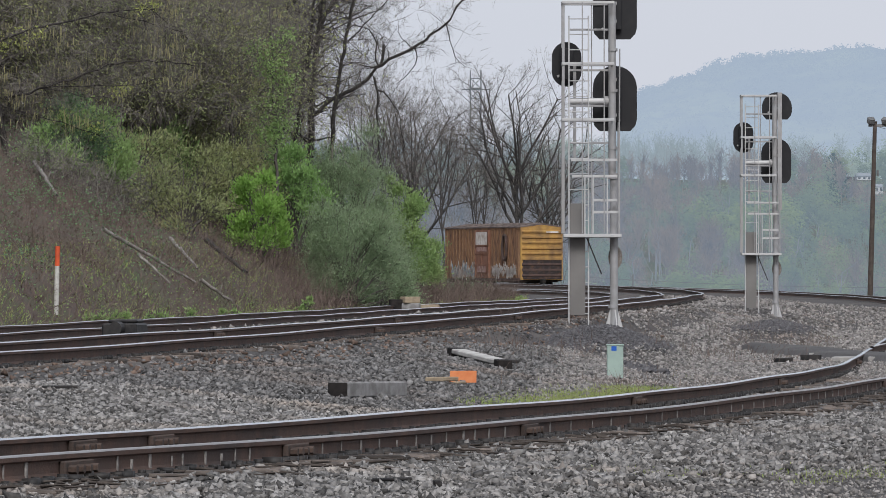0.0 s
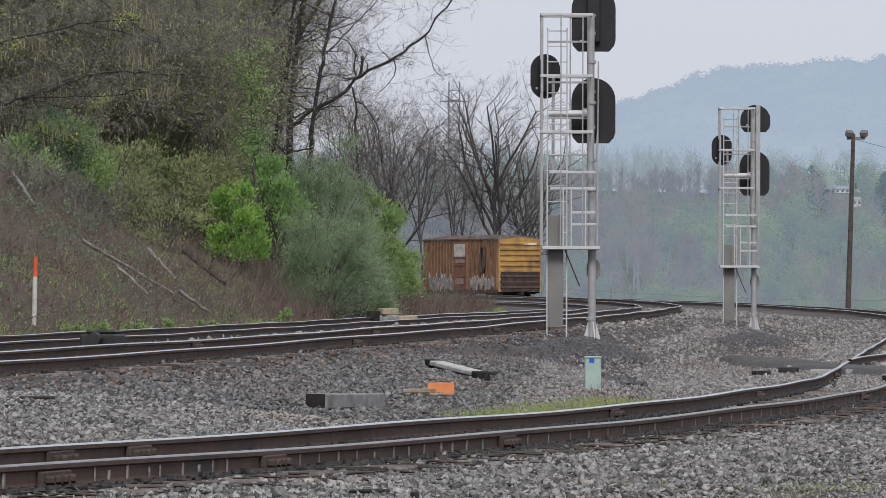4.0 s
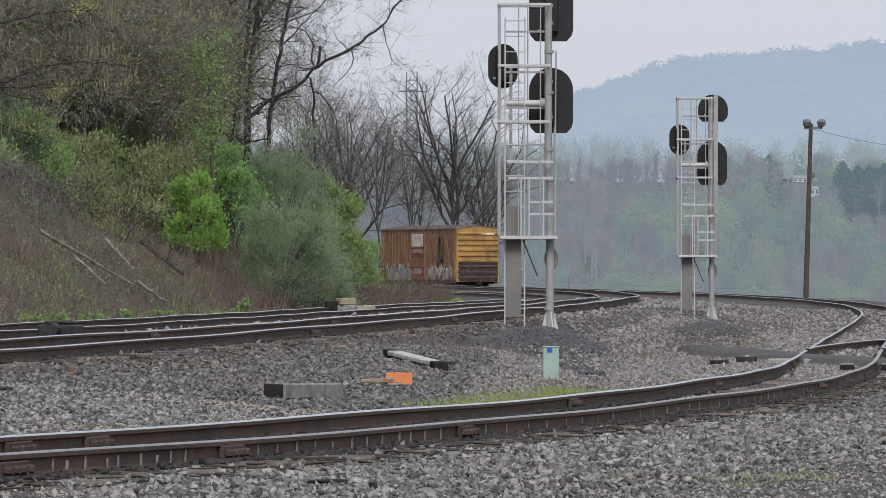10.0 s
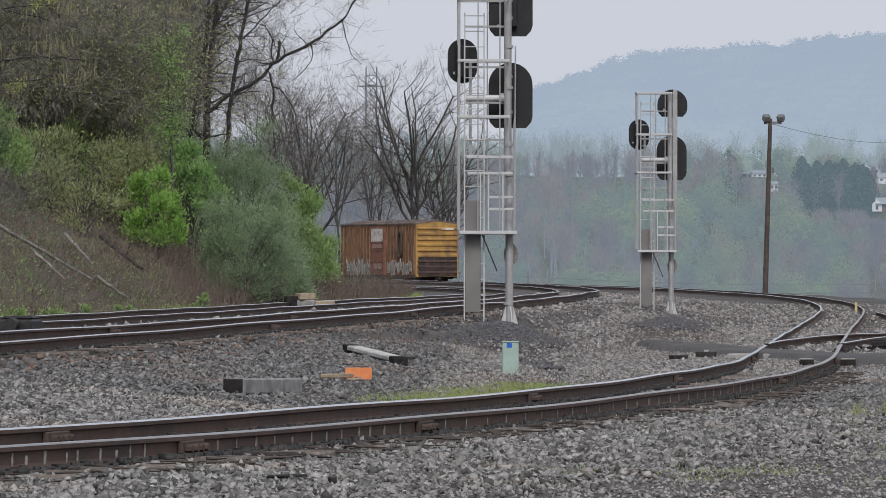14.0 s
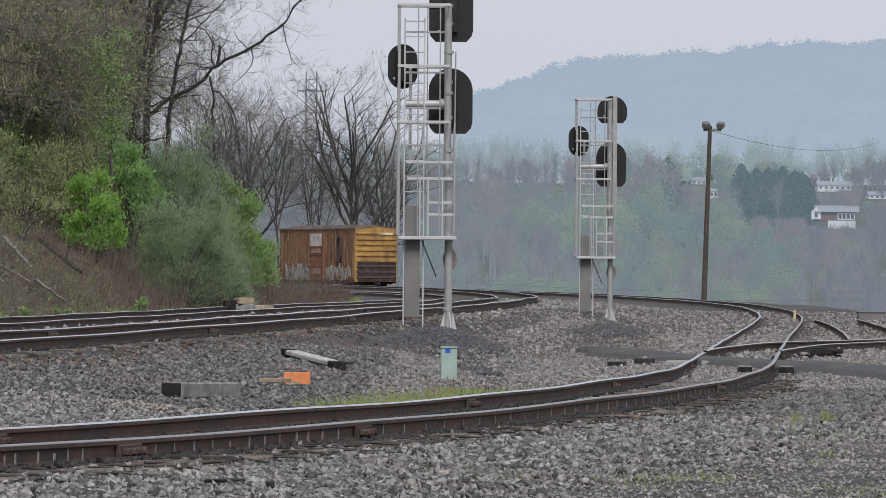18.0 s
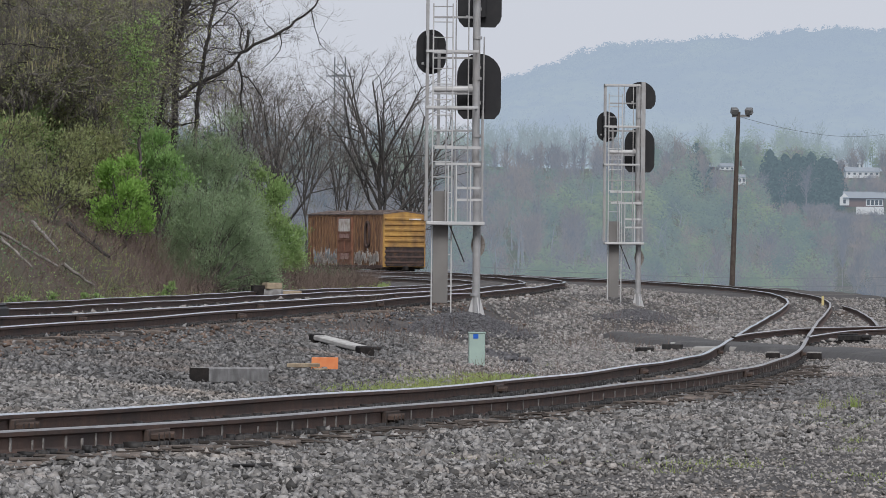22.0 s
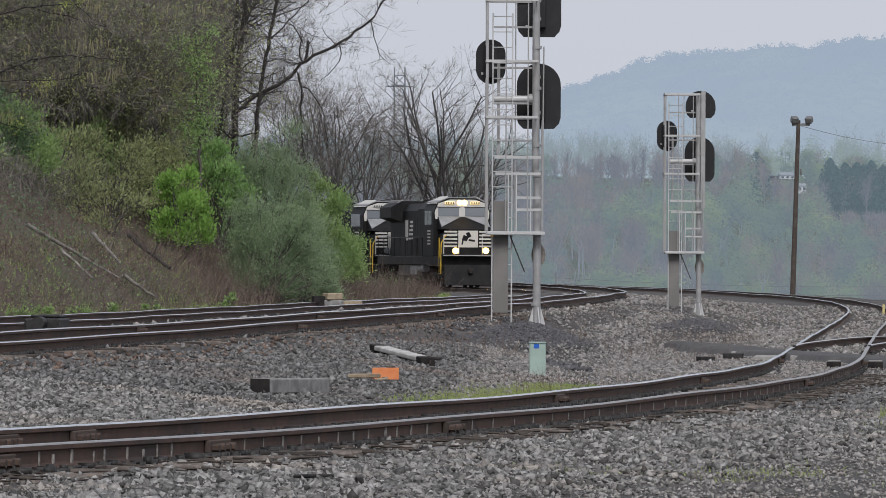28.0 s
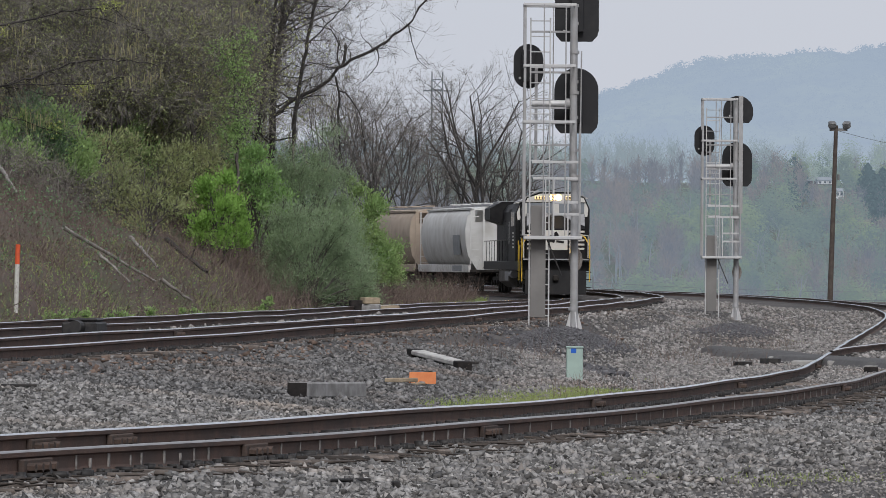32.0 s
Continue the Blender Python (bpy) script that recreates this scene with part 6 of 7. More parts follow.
limb_tree(12, 199.0, [(0.070, 0.030, [(-5.47, 4.53), (-5.51, 6.02), (-5.59, 7.51), (-5.67, 9.19), (-5.71, 10.31)]),
             (0.020, 0.010, [(-5.55, 6.95), (-5.29, 7.51), (-5.20, 7.88)]),
             (0.020, 0.010, [(-5.59, 7.88), (-5.95, 8.44), (-6.13, 8.81)]),
             (0.020, 0.010, [(-5.63, 8.44), (-5.29, 8.91), (-5.11, 9.28)]),
             (0.020, 0.010, [(-5.51, 6.02), (-5.85, 6.30), (-6.00, 6.48)]),
             (0.020, 0.010, [(-5.51, 6.21), (-5.10, 6.39), (-4.91, 6.49)])],
          "slender sapling in fresh green leaf at the wood's edge", bark="bark", leaf="green", per_metre=460, leaf_size=0.10, cluster=0.34)

# bare trees beyond the bend
def fan_tree(seed, height, spread, radius, limbs, label, split=0.3):
    """A bare tree whose limbs fan upwards from a short trunk."""
    rng = np.random.default_rng(seed)
    root = tagged(new("tree"), label, "tree", "bare trees beyond the bend")
    segs, tips = [], []
    p = np.array([0, 0, -0.4])
    n = 8
    axis = [p]
    for i in range(n):
        q = axis[-1] + np.array([rng.normal(0, 0.08), rng.normal(0, 0.08), height * 0.62 / n])
        segs.append((*axis[-1], *q, radius * (1 - 0.09 * i), radius * (1 - 0.09 * (i + 1))))
        axis.append(q)
    for i in range(limbs):
        a = 2.4 * i + rng.uniform(-0.3, 0.3)
        at = split + (0.58 - split) * i / max(1, limbs - 1)
        start = axis[int(at / 0.62 * n)]
        out = spread * rng.uniform(0.65, 1.05) * (1.0 - 0.25 * i / limbs)
        way = np.array([np.cos(a) * out, np.sin(a) * out, height * 0.52])
        ln = np.linalg.norm(way) * rng.uniform(0.85, 1.05)
        s, t = grow(rng, start, way / np.linalg.norm(way), ln, radius * 0.5, 3, wobble=0.085, lift=0.03, shrink=0.40, fork=0.62, bits=9)
        segs += s
        tips.append(t)
    s, t = grow(rng, axis[-1], (0, 0, 1), height * 0.40, radius * 0.36, 3, wobble=0.1, lift=0.05, shrink=0.5, fork=0.62, bits=7)
    segs += s
    tips.append(t)
    v, f = tubes(segs, 4)
    link_mesh("trunk", v, f, M["bark_far"], root)
    tips = np.concatenate(tips)
    base = np.repeat(tips[:, :3], 3, 0)
    w = np.repeat(tips[:, 3:], 3, 0) + rng.normal(0, 0.4, (len(base), 3))
    w /= np.linalg.norm(w, axis=1)[:, None]
    v, f = strands(base, w, rng.uniform(0.3, 0.8, len(base)), np.full(len(base), 0.015), rng)
    link_mesh("crown", v, f, M["twig"], root)["kind"] = "stuff"
    return root


FAR_TREE = fan_tree(61, 14.8, 5.6, 0.24, 10, "bare spreading tree beyond the parked boxcar")
THIN_TREE = fan_tree(62, 13.0, 2.2, 0.12, 5, "bare slender tree beyond the bend", 0.4)
for proto, x, y, turn, size in ((FAR_TREE, 7.8, 446.0, 80, 0.7), (THIN_TREE, -2.4, 415.0, 80, 0.95), (THIN_TREE, 2.2, 447.0, 200, 0.95),
                                (THIN_TREE, -4.0, 400.0, 40, 1.0), (FAR_TREE, -2.2, 432.0, 10, 0.92), (THIN_TREE, 3.4, 455.0, 350, 0.75), (THIN_TREE, -5.6, 420.0, 220, 1.1)):
    m = pose(x, y, at_ground(x, y) - 0.2, 0, 0, turn) @ Matrix.Scale(size, 4)
    copy_thing(proto, m).matrix_world = m
FAR_TREE.matrix_world = pose(5.4, 434.0, at_ground(5.4, 434.0) - 0.2, 0, 0, 20)
THIN_TREE.matrix_world = pose(0.2, 425.0, at_ground(0.2, 425.0) - 0.2, 0, 0, 10)
# grey haze of fine twigs low between those trees
rng_t = np.random.default_rng(32)
ty = rng_t.uniform(380, 470, 9000)
tx = rng_t.uniform(-0.02, 0.02, len(ty)) * ty
tz = rng_t.uniform(0, 1, len(ty)) ** 1.5 * 9.0
base = np.stack([tx, ty, ground_height(tx, ty) + tz], 1)
way = rng_t.normal(0, 0.4, (len(base), 3)) + np.array([0, 0, 1.0])
way /= np.linalg.norm(way, axis=1)[:, None]
base = base[(np.interp(ty, INNER.y, INNER.x) - tx > 6) | (ty > 440)]
v, f = strands(base, way[:len(base)], rng_t.uniform(0.8, 2.4, len(base)), rng_t.uniform(0.015, 0.03, len(base)), rng_t, 0.6)
tagged(link_mesh("thicket", v, f, M["twig"]), "grey tangle of bare saplings beyond the bend", "thicket", kind="stuff")


# brush, dead stems and grass on the bank
def scatter_bank(n, rng, s0, s1, off0, off1):
    s = rng.uniform(s0, s1, n)
    off = off0 + (off1 - off0) * rng.uniform(0, 1, n) ** 1.3
    x, y, _, _ = INNER.at(s, 0)
    h = np.interp(s, INNER.s, INNER.h)
    x, y = x - off * np.cos(h), y + off * np.sin(h)
    return np.stack([x, y, ground_height(x, y) - 0.03], 1)


def stuff(name, v, f, mat, label, category):
    ob = link_mesh(name, v, f, M[mat])
    return tagged(ob, label, category, kind="stuff")


rng_b = np.random.default_rng(8)
base = scatter_bank(42000, rng_b, 28, 230, 3.6, 15)
keep = wave(base[:, 0] * 0.8, base[:, 1] * 0.35) > -0.25
base = base[keep]
way = np.stack([rng_b.normal(0, 1.1, len(base)), rng_b.normal(0, 1.1, len(base)), np.full(len(base), 1.0)], 1)
way /= np.linalg.norm(way, axis=1)[:, None]
v, f = strands(base, way, rng_b.uniform(0.12, 0.75, len(base)), rng_b.uniform(0.008, 0.02, len(base)), rng_b, 0.9)
stuff("dead_brush", v, f, "brush", "brown tangle of dead brush on the bank", "brush")
base = scatter_bank(16000, rng_b, 28, 200, 3.1, 7)
keep = wave(base[:, 0] * 0.8 + 4, base[:, 1] * 0.3) > -0.2
base = base[keep]
way = np.stack([rng_b.normal(0, 0.5, len(base)), rng_b.normal(0, 0.5, len(base)), np.full(len(base), 1.0)], 1)
way /= np.linalg.norm(way, axis=1)[:, None]
v, f = strands(base, way, rng_b.uniform(0.08, 0.25, len(base)), rng_b.uniform(0.012, 0.028, len(base)), rng_b, 0.8)
stuff("bank_grass", v, f, "grass", "patches of new grass on the lower bank", "grass")
base = scatter_bank(8000, rng_b, 110, 184, 3.2, 6.0)
way = np.stack([rng_b.normal(0, 0.45, len(base)), rng_b.normal(0, 0.45, len(base)), np.full(len(base), 1.0)], 1)
way /= np.linalg.norm(way, axis=1)[:, None]
v, f = strands(base, way, rng_b.uniform(0.3, 1.2, len(base)), rng_b.uniform(0.008, 0.018, len(base)), rng_b, 0.9)
stuff("dead_brush", v, f, "brush", "tall brown dead stems at the foot of the bushes", "brush")
# thick tangles of tall dead stems in clumps
heads = scatter_bank(420, rng_b, 30, 215, 4.2, 15)
base = np.repeat(heads, 70, 0) + rng_b.normal(0, 0.45, (len(heads) * 70, 3)) * np.array([1, 1.6, 0])
base[:, 2] = ground_height(base[:, 0], base[:, 1]) - 0.03
way = rng_b.normal(0, 0.75, (len(base), 3)) + np.array([0, 0, 1.0])
way /= np.linalg.norm(way, axis=1)[:, None]
v, f = strands(base, way, rng_b.uniform(0.3, 0.95, len(base)), rng_b.uniform(0.006, 0.014, len(base)), rng_b, 0.9)
stuff("dead_brush", v, f, "brush", "clumps of tall brown dead stems on the bank", "brush")
# fallen leaves and small green leaves close to the soil
base = scatter_bank(30000, rng_b, 28, 225, 3.3, 11)
base = base + rng_b.uniform(0, 0.16, len(base))[:, None] * np.array([0, 0, 1.0])
green = wave(base[:, 0] * 0.7 + 2, base[:, 1] * 0.25) + rng_b.normal(0, 0.4, len(base)) + np.clip(1.6 - base[:, 2], -1.5, 1.5) * 0.85 > 0.2
v, f = leaves(base[~green], 0.085, rng_b, 0.6)
stuff("fallen_leaves", v, f, "litter_leaf", "brown fallen leaves on the bank", "leaf litter")
v, f = leaves(base[green], 0.07, rng_b, 0.6)
stuff("ground_leaves", v, f, "green", "small green leaves sprouting on the bank", "undergrowth")
# leaf sprays low on the bank
base = scatter_bank(9000, rng_b, 40, 220, 5.0, 16)
keep = wave(base[:, 0] * 0.5 + 9, base[:, 1] * 0.25 + 2) > 0.1
base = np.repeat(base[keep], 5, 0)
base = base + rng_b.normal(0, 0.35, base.shape) * np.array([1, 1, 0.6]) + np.array([0, 0, 0.55])
v, f = leaves(base, 0.075, rng_b, 0.5)
stuff("low_leaves", v, f, "olive_deep", "low green leaves among the brush", "undergrowth")


def fallen_log(a, b, r, mat, label):
    """A bare trunk or pole that lies from a to b on the bank."""
    a, b = (np.array((x, y, at_ground(x, y) + r + 0.26)) for x, y in (a, b))
    root = empty("fallen_log", pose(*a), label, "log", "fallen logs on the bank")
    rng = np.random.default_rng(int(abs(a[0]) * 100) % 97 + 3)
    d = (b - a) / np.linalg.norm(b - a)
    u = np.cross(d, (0, 0, 1))
    u /= np.linalg.norm(u)
    w = np.cross(u, d)
    k = np.arange(8) * np.pi / 4
    rings = [(b - a) * i / 8 + rng.normal(0, 0.012, 3) + (np.cos(k)[:, None] * u + np.sin(k)[:, None] * w) * r * (1 - 0.055 * i) for i in range(9)]
    i, n = np.meshgrid(np.arange(8), np.arange(8), indexing="ij")
    f = np.stack([i * 8 + n, i * 8 + (n + 1) % 8, i * 8 + 8 + (n + 1) % 8, i * 8 + 8 + n], 2).reshape(-1, 4)
    link_mesh("stem", np.concatenate(rings), f, M[mat], root, smooth=True)
    mid = (b - a) * 0.6
    v, f = tubes([(*mid, *(mid + np.array((0.12, -0.1, 0.3))), r * 0.4, r * 0.2)], 5)
    link_mesh("stub", v, f, M[mat], root)


fallen_log((-9.43, 167.4), (-7.0, 170.4), 0.065, "log", "pale bare pole lying down the bank")
fallen_log((-8.1, 178.6), (-7.07, 173.8), 0.065, "log", "grey fallen trunk lying down the bank")
fallen_log((-7.33, 186.6), (-6.0, 184.5), 0.085, "bark_dark", "dark fallen trunk lying down the bank")
fallen_log((-6.92, 172.2), (-6.06, 173.0), 0.06, "log", "short pale fallen limb on the bank")
fallen_log((-10.62, 185.2), (-9.99, 190.4), 0.075, "log", "pale log end lying among the brush")
fallen_log((-12.27, 181.0), (-10.98, 171.3), 0.07, "log", "thin grey trunk leaning down the bank")
fallen_log((-8.39, 166.1), (-7.49, 165.2), 0.045, "log", "grey broken branch on the bank")

# grass between the tracks
rng_g = np.random.default_rng(15)
gs = rng_g.uniform(27.0, 47.0, 17000)
go = -2.2 - np.abs(rng_g.normal(0, 0.4, len(gs)))
gx, gy, _, _ = NEAR.at(gs, 0)
gh = np.interp(gs, NEAR.s, NEAR.h)
gx, gy = gx + go * np.cos(gh), gy - go * np.sin(gh)
keep = wave(gx * 2.2, gy * 0.7) > 0.35 - 1.1 * np.exp(-((gs - 38) / 6.0) ** 2)
base = np.stack([gx, gy, ground_height(gx, gy) - 0.01], 1)[keep]
way = rng_g.normal(0, 0.4, (len(base), 3)) + np.array([0, 0, 1.0])
way /= np.linalg.norm(way, axis=1)[:, None]
v, f = strands(base, way, rng_g.uniform(0.03, 0.09, len(base)), np.full(len(base), 0.009), rng_g)
stuff("grass", v, f, "grass", "strip of new grass between the tracks", "grass")
tufts = np.array([(5.05, 57.5), (3.05, 44.0), (5.6, 62.0), (4.6, 50.0), (4.2, 47.0), (6.6, 70.0), (2.6, 42.5), (5.41, 62.4), (5.75, 63.5), (4.9, 58.5), (8.3, 132.0), (9.8, 150.0), (5.3, 140.0), (6.4, 100.0), (1.7, 79.0), (3.6, 92.0)])
c = np.repeat(tufts, 40, 0) + rng_g.normal(0, 0.1, (len(tufts) * 40, 2)) * np.array([1, 2])
base = np.stack([c[:, 0], c[:, 1], ground_height(c[:, 0], c[:, 1]) - 0.01], 1)
way = rng_g.normal(0, 0.45, (len(base), 3)) + np.array([0, 0, 1.0])
way /= np.linalg.norm(way, axis=1)[:, None]
v, f = strands(base, way, rng_g.uniform(0.02, 0.08, len(base)), np.full(len(base), 0.008), rng_g)
stuff("weeds", v, f, "grass", "small green weeds in the gravel", "weeds")
c = np.repeat(np.array([(5.30, 61.32), (5.65, 61.92)]), 60, 0) + rng_g.normal(0, 0.035, (120, 2))
base = np.stack([c[:, 0], c[:, 1], ground_height(c[:, 0], c[:, 1]) - 0.01], 1)
way = rng_g.normal(0, 0.3, (len(base), 3)) + np.array([0, 0, 1.0])
way /= np.linalg.norm(way, axis=1)[:, None]
v, f = strands(base, way, rng_g.uniform(0.06, 0.19, len(base)), np.full(len(base), 0.009), rng_g)
stuff("weeds", v, f, "grass", "taller green weed standing in the gravel", "weeds")
moss = np.array([(3.11, 44.1), (2.6, 43.6), (4.88, 55.2), (4.06, 41.5), (6.38, 65.6), (1.48, 43.2), (5.2, 57.0)])
c = np.repeat(moss, 160, 0) + rng_g.normal(0, 0.22, (len(moss) * 160, 2)) * np.array([1, 3.0])
base = np.stack([c[:, 0], c[:, 1], ground_height(c[:, 0], c[:, 1]) + 0.01], 1)
way = rng_g.normal(0, 0.7, (len(base), 3)) + np.array([0, 0, 1.0])
way /= np.linalg.norm(way, axis=1)[:, None]
v, f = strands(base, way, rng_g.uniform(0.01, 0.04, len(base)), np.full(len(base), 0.008), rng_g)
stuff("moss", v, f, "grass", "thin yellow-green moss and weeds on the yard gravel", "weeds")
c = np.stack([rng_g.uniform(0.5, 9.5, 5000), rng_g.uniform(72, 150, 5000)], 1)
_, off, _, dist = line_distance(NEAR, c[:, 0], c[:, 1])
c = c[(off < -1.8) & (wave(c[:, 0] * 1.1, c[:, 1] * 0.3) > 0.0)]
base = np.stack([c[:, 0], c[:, 1], ground_height(c[:, 0], c[:, 1]) - 0.01], 1)
way = rng_g.normal(0, 0.4, (len(base), 3)) + np.array([0, 0, 1.0])
way /= np.linalg.norm(way, axis=1)[:, None]
v, f = strands(base, way, rng_g.uniform(0.08, 0.4, len(base)), np.full(len(base), 0.008), rng_g)
stuff("dry_weeds", v, f, "brush", "thin dry weed stalks between the tracks", "weeds")

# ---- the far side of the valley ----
# far woods and ridge: haze is put into each colour as emission
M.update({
    "far_bare": haze_painted("far_bare_woods", (0.27, 0.205, 0.17), (0.205, 0.16, 0.14), 0.02, HAZE_GLOW, 0.58, 0.05, (0.085, 0.075, 0.07)),
    "far_green": haze_painted("far_new_leaf_woods", (0.17, 0.225, 0.08), (0.13, 0.19, 0.07), 0.03, HAZE_GLOW, 0.61, 0.04, (0.07, 0.105, 0.05)),
    "far_lime": haze_painted("far_yellow_green_woods", (0.25, 0.315, 0.10), (0.20, 0.26, 0.09), 0.05, HAZE_GLOW, 0.55, 0.03, (0.155, 0.20, 0.08)),
    "far_bud": haze_painted("far_budding_woods", (0.34, 0.225, 0.15), (0.28, 0.205, 0.13), 0.04, HAZE_GLOW, 0.57, 0.06, (0.12, 0.10, 0.075)),
    "far_stem": haze_painted("far_pale_limbs", (0.30, 0.28, 0.26), (0.22, 0.20, 0.19), 0.05, HAZE_GLOW, 0.62, 0.06),
    "far_blue_green": haze_painted("hazy_far_green_woods", (0.16, 0.21, 0.10), (0.13, 0.17, 0.09), 0.02, (0.36, 0.44, 0.48), 0.62, 0.05),
    "far_dark": haze_painted("far_evergreens", (0.045, 0.07, 0.065), (0.035, 0.055, 0.05), 0.05, (0.24, 0.32, 0.38), 0.42, 0.1),
    "far_blue": haze_painted("hazy_far_woods", (0.15, 0.16, 0.13), (0.11, 0.13, 0.11), 0.02, (0.36, 0.44, 0.50), 0.68, 0.08),
    "ridge": haze_painted("hazy_blue_ridge", (0.30, 0.33, 0.14), (0.03, 0.05, 0.09), 0.009, (0.40, 0.482, 0.60), 0.86, 0.0, (0.08, 0.10, 0.10), 0.06),
    # siding, roofs, panes and steel glow evenly too, as painted haze
    "far_white": haze_painted("far_white_siding", (0.75, 0.75, 0.74), (0.7, 0.7, 0.69), 0.2, HAZE_GLOW, 0.42),
    "far_roof": haze_painted("far_grey_roof", (0.34, 0.36, 0.38), (0.30, 0.32, 0.34), 0.3, HAZE_GLOW, 0.4),
    "far_brown": haze_painted("far_brown_siding", (0.18, 0.11, 0.09), (0.15, 0.1, 0.08), 0.3, HAZE_GLOW, 0.35),
    "far_pane": haze_painted("far_dark_window", (0.08, 0.09, 0.10), (0.06, 0.07, 0.08), 0.3, HAZE_GLOW, 0.3),
    "far_steel": haze_painted("far_lattice_steel", (0.12, 0.125, 0.13), (0.1, 0.1, 0.1), 0.3, (0.30, 0.34, 0.38), 0.35),
})


def sheets(centres, facing, size, rng, slim, rise=0.0):
    """Small leaf sheets that face given ways."""
    n = len(centres)
    facing = facing / (np.linalg.norm(facing, axis=1)[:, None] + 1e-9)
    a = np.cross(facing, rng.normal(0, 1, (n, 3)))
    a /= np.linalg.norm(a, axis=1)[:, None] + 1e-9
    a = a + rise * (facing * 0.5 + np.array([0, 0, 0.9]))
    a /= np.linalg.norm(a, axis=1)[:, None] + 1e-9
    b = np.cross(facing + 1e-4, a)
    b /= np.linalg.norm(b, axis=1)[:, None] + 1e-9
    s = (size * rng.uniform(0.6, 1.3, n))[:, None] / 2
    v = np.stack([centres - a * s, centres + b * s * slim, centres + a * s, centres - b * s * slim], 1).reshape(-1, 3)
    return v, np.arange(4 * n).reshape(-1, 4)


# gaps in the far woods through which houses show: azimuths, the height of the view, the house's distance
GAPS = [(0.0872, 0.0990, 0.0076, 1885), (0.0880, 0.0955, 0.0138, 2620), (0.067, 0.0715, 0.0150, 2820), (0.0708, 0.0737, 0.0125, 2420), (0.0975, 0.104, 0.0126, 2450), (0.0762, 0.0885, 0.0090, 1865)]


def far_woods(name, seed, count, y0, y1, kinds, height, quads, leaf, slim=0.8, az0=-0.03, az1=0.125, pointed=False):
    """Distant trees, each a crown of lobes covered in small leaf sheets, on a stem; kinds are (material, share, label)."""
    rng = np.random.default_rng(seed)
    y = np.sqrt(rng.uniform(y0 ** 2, y1 ** 2, count))
    x = rng.uniform(az0, az1, count) * y
    z = ground_height(x, y)
    h = height * rng.uniform(0.45, 1.35, count)
    for a0, a1, el, far in GAPS:
        inside = (x / y > a0) & (x / y < a1) & (y < far)
        h = np.where(inside, np.minimum(h, 1.5 + el * y - z), h)
    patch = wave(x * 0.045 + seed, y * 0.005 + seed) * 0.5 + 0.5 + rng.normal(0, 0.05, count)
    order = np.argsort(np.argsort(patch)) / count
    edge = 0.0
    for mat, share, label in kinds:
        m = (order >= edge) & (order < edge + share) & (h > 1.5)
        edge += share
        bx, by, bz, bh = x[m], y[m], z[m], h[m]
        k = len(bx)
        stem = np.stack([bx, by, bz - 1, bx + rng.normal(0, 0.5, k), by, bz + bh * 0.75, 0.00010 * by, 0.00004 * by], 1)
        sv, sf = tubes(stem, 3)
        if mat in ("far_bare", "far_bud", "far_blue"):
            # bare crowns: limbs that fan upwards, and a mist of fine twigs at their ends
            n = quads // 3
            at = rng.uniform(0.25, 0.7, (k, n))
            a = rng.uniform(0, 6.283, (k, n))
            out = rng.uniform(0.1, 0.75, (k, n))
            base = np.stack([bx[:, None] + 0 * a, by[:, None] + 0 * a, bz[:, None] + bh[:, None] * at], 2).reshape(-1, 3)
            way = np.stack([np.cos(a) * out, np.sin(a) * out, np.ones(a.shape)], 2).reshape(-1, 3)
            way /= np.linalg.norm(way, axis=1)[:, None]
            ln = (bh[:, None] * rng.uniform(0.2, 0.42, (k, n))).ravel()
            v1, f1 = strands(base, way, ln, np.repeat(by, n) * 0.00009, rng, 0.25)
            pick = rng.integers(0, len(base), k * quads)
            c = base[pick] + way[pick] * (ln[pick] * rng.uniform(0.5, 1.15, len(pick)))[:, None] + rng.normal(0, 0.5, (len(pick), 3))
            w = rng.normal(0, 0.5, c.shape) + way[pick]
            v2, f2 = strands(c, w / np.linalg.norm(w, axis=1)[:, None], rng.uniform(0.7, 1.8, len(c)) * leaf * 1.6, c[:, 1] * 0.00007, rng, 0.5)
            v, f = np.concatenate([v1, v2]), np.concatenate([f1, f2 + len(v1)])
        elif pointed:
            t = rng.uniform(0, 1, (k, quads))
            a = rng.uniform(0, 6.283, (k, quads))
            r = bh[:, None] * 0.42 * (1 - t) ** 0.6 * rng.uniform(0.5, 1.05, (k, quads))
            c = np.stack([bx[:, None] + np.cos(a) * r, by[:, None] + np.sin(a) * r, bz[:, None] + bh[:, None] * (0.05 + t)], 2).reshape(-1, 3)
            w = np.stack([np.cos(a), np.sin(a), np.full(a.shape, 0.5)], 2).reshape(-1, 3)
            v, f = sheets(c, w + rng.normal(0, 0.5, w.shape), leaf, rng, slim)
        else:
            # crowns in new leaf: many small loose sprays
            lobes = 14
            n = quads * 4 // lobes
            u = rng.normal(0, 1, (k, lobes, 3))
            u /= np.linalg.norm(u, axis=2)[:, :, None]
            lc = np.stack([bx, by, bz + bh * 0.58], 1)[:, None] + u * (bh * 0.27)[:, None, None] * rng.uniform(0.5, 1.0, (k, lobes, 1)) * np.array([0.9, 0.9, 1.25])
            lr = (bh * 0.075)[:, None] * rng.uniform(0.7, 1.3, (k, lobes))
            w = rng.normal(0, 1, (k, lobes, n, 3))
            c = (lc[:, :, None] + w * lr[:, :, None, None]).reshape(-1, 3)
            w = w.reshape(-1, 3)
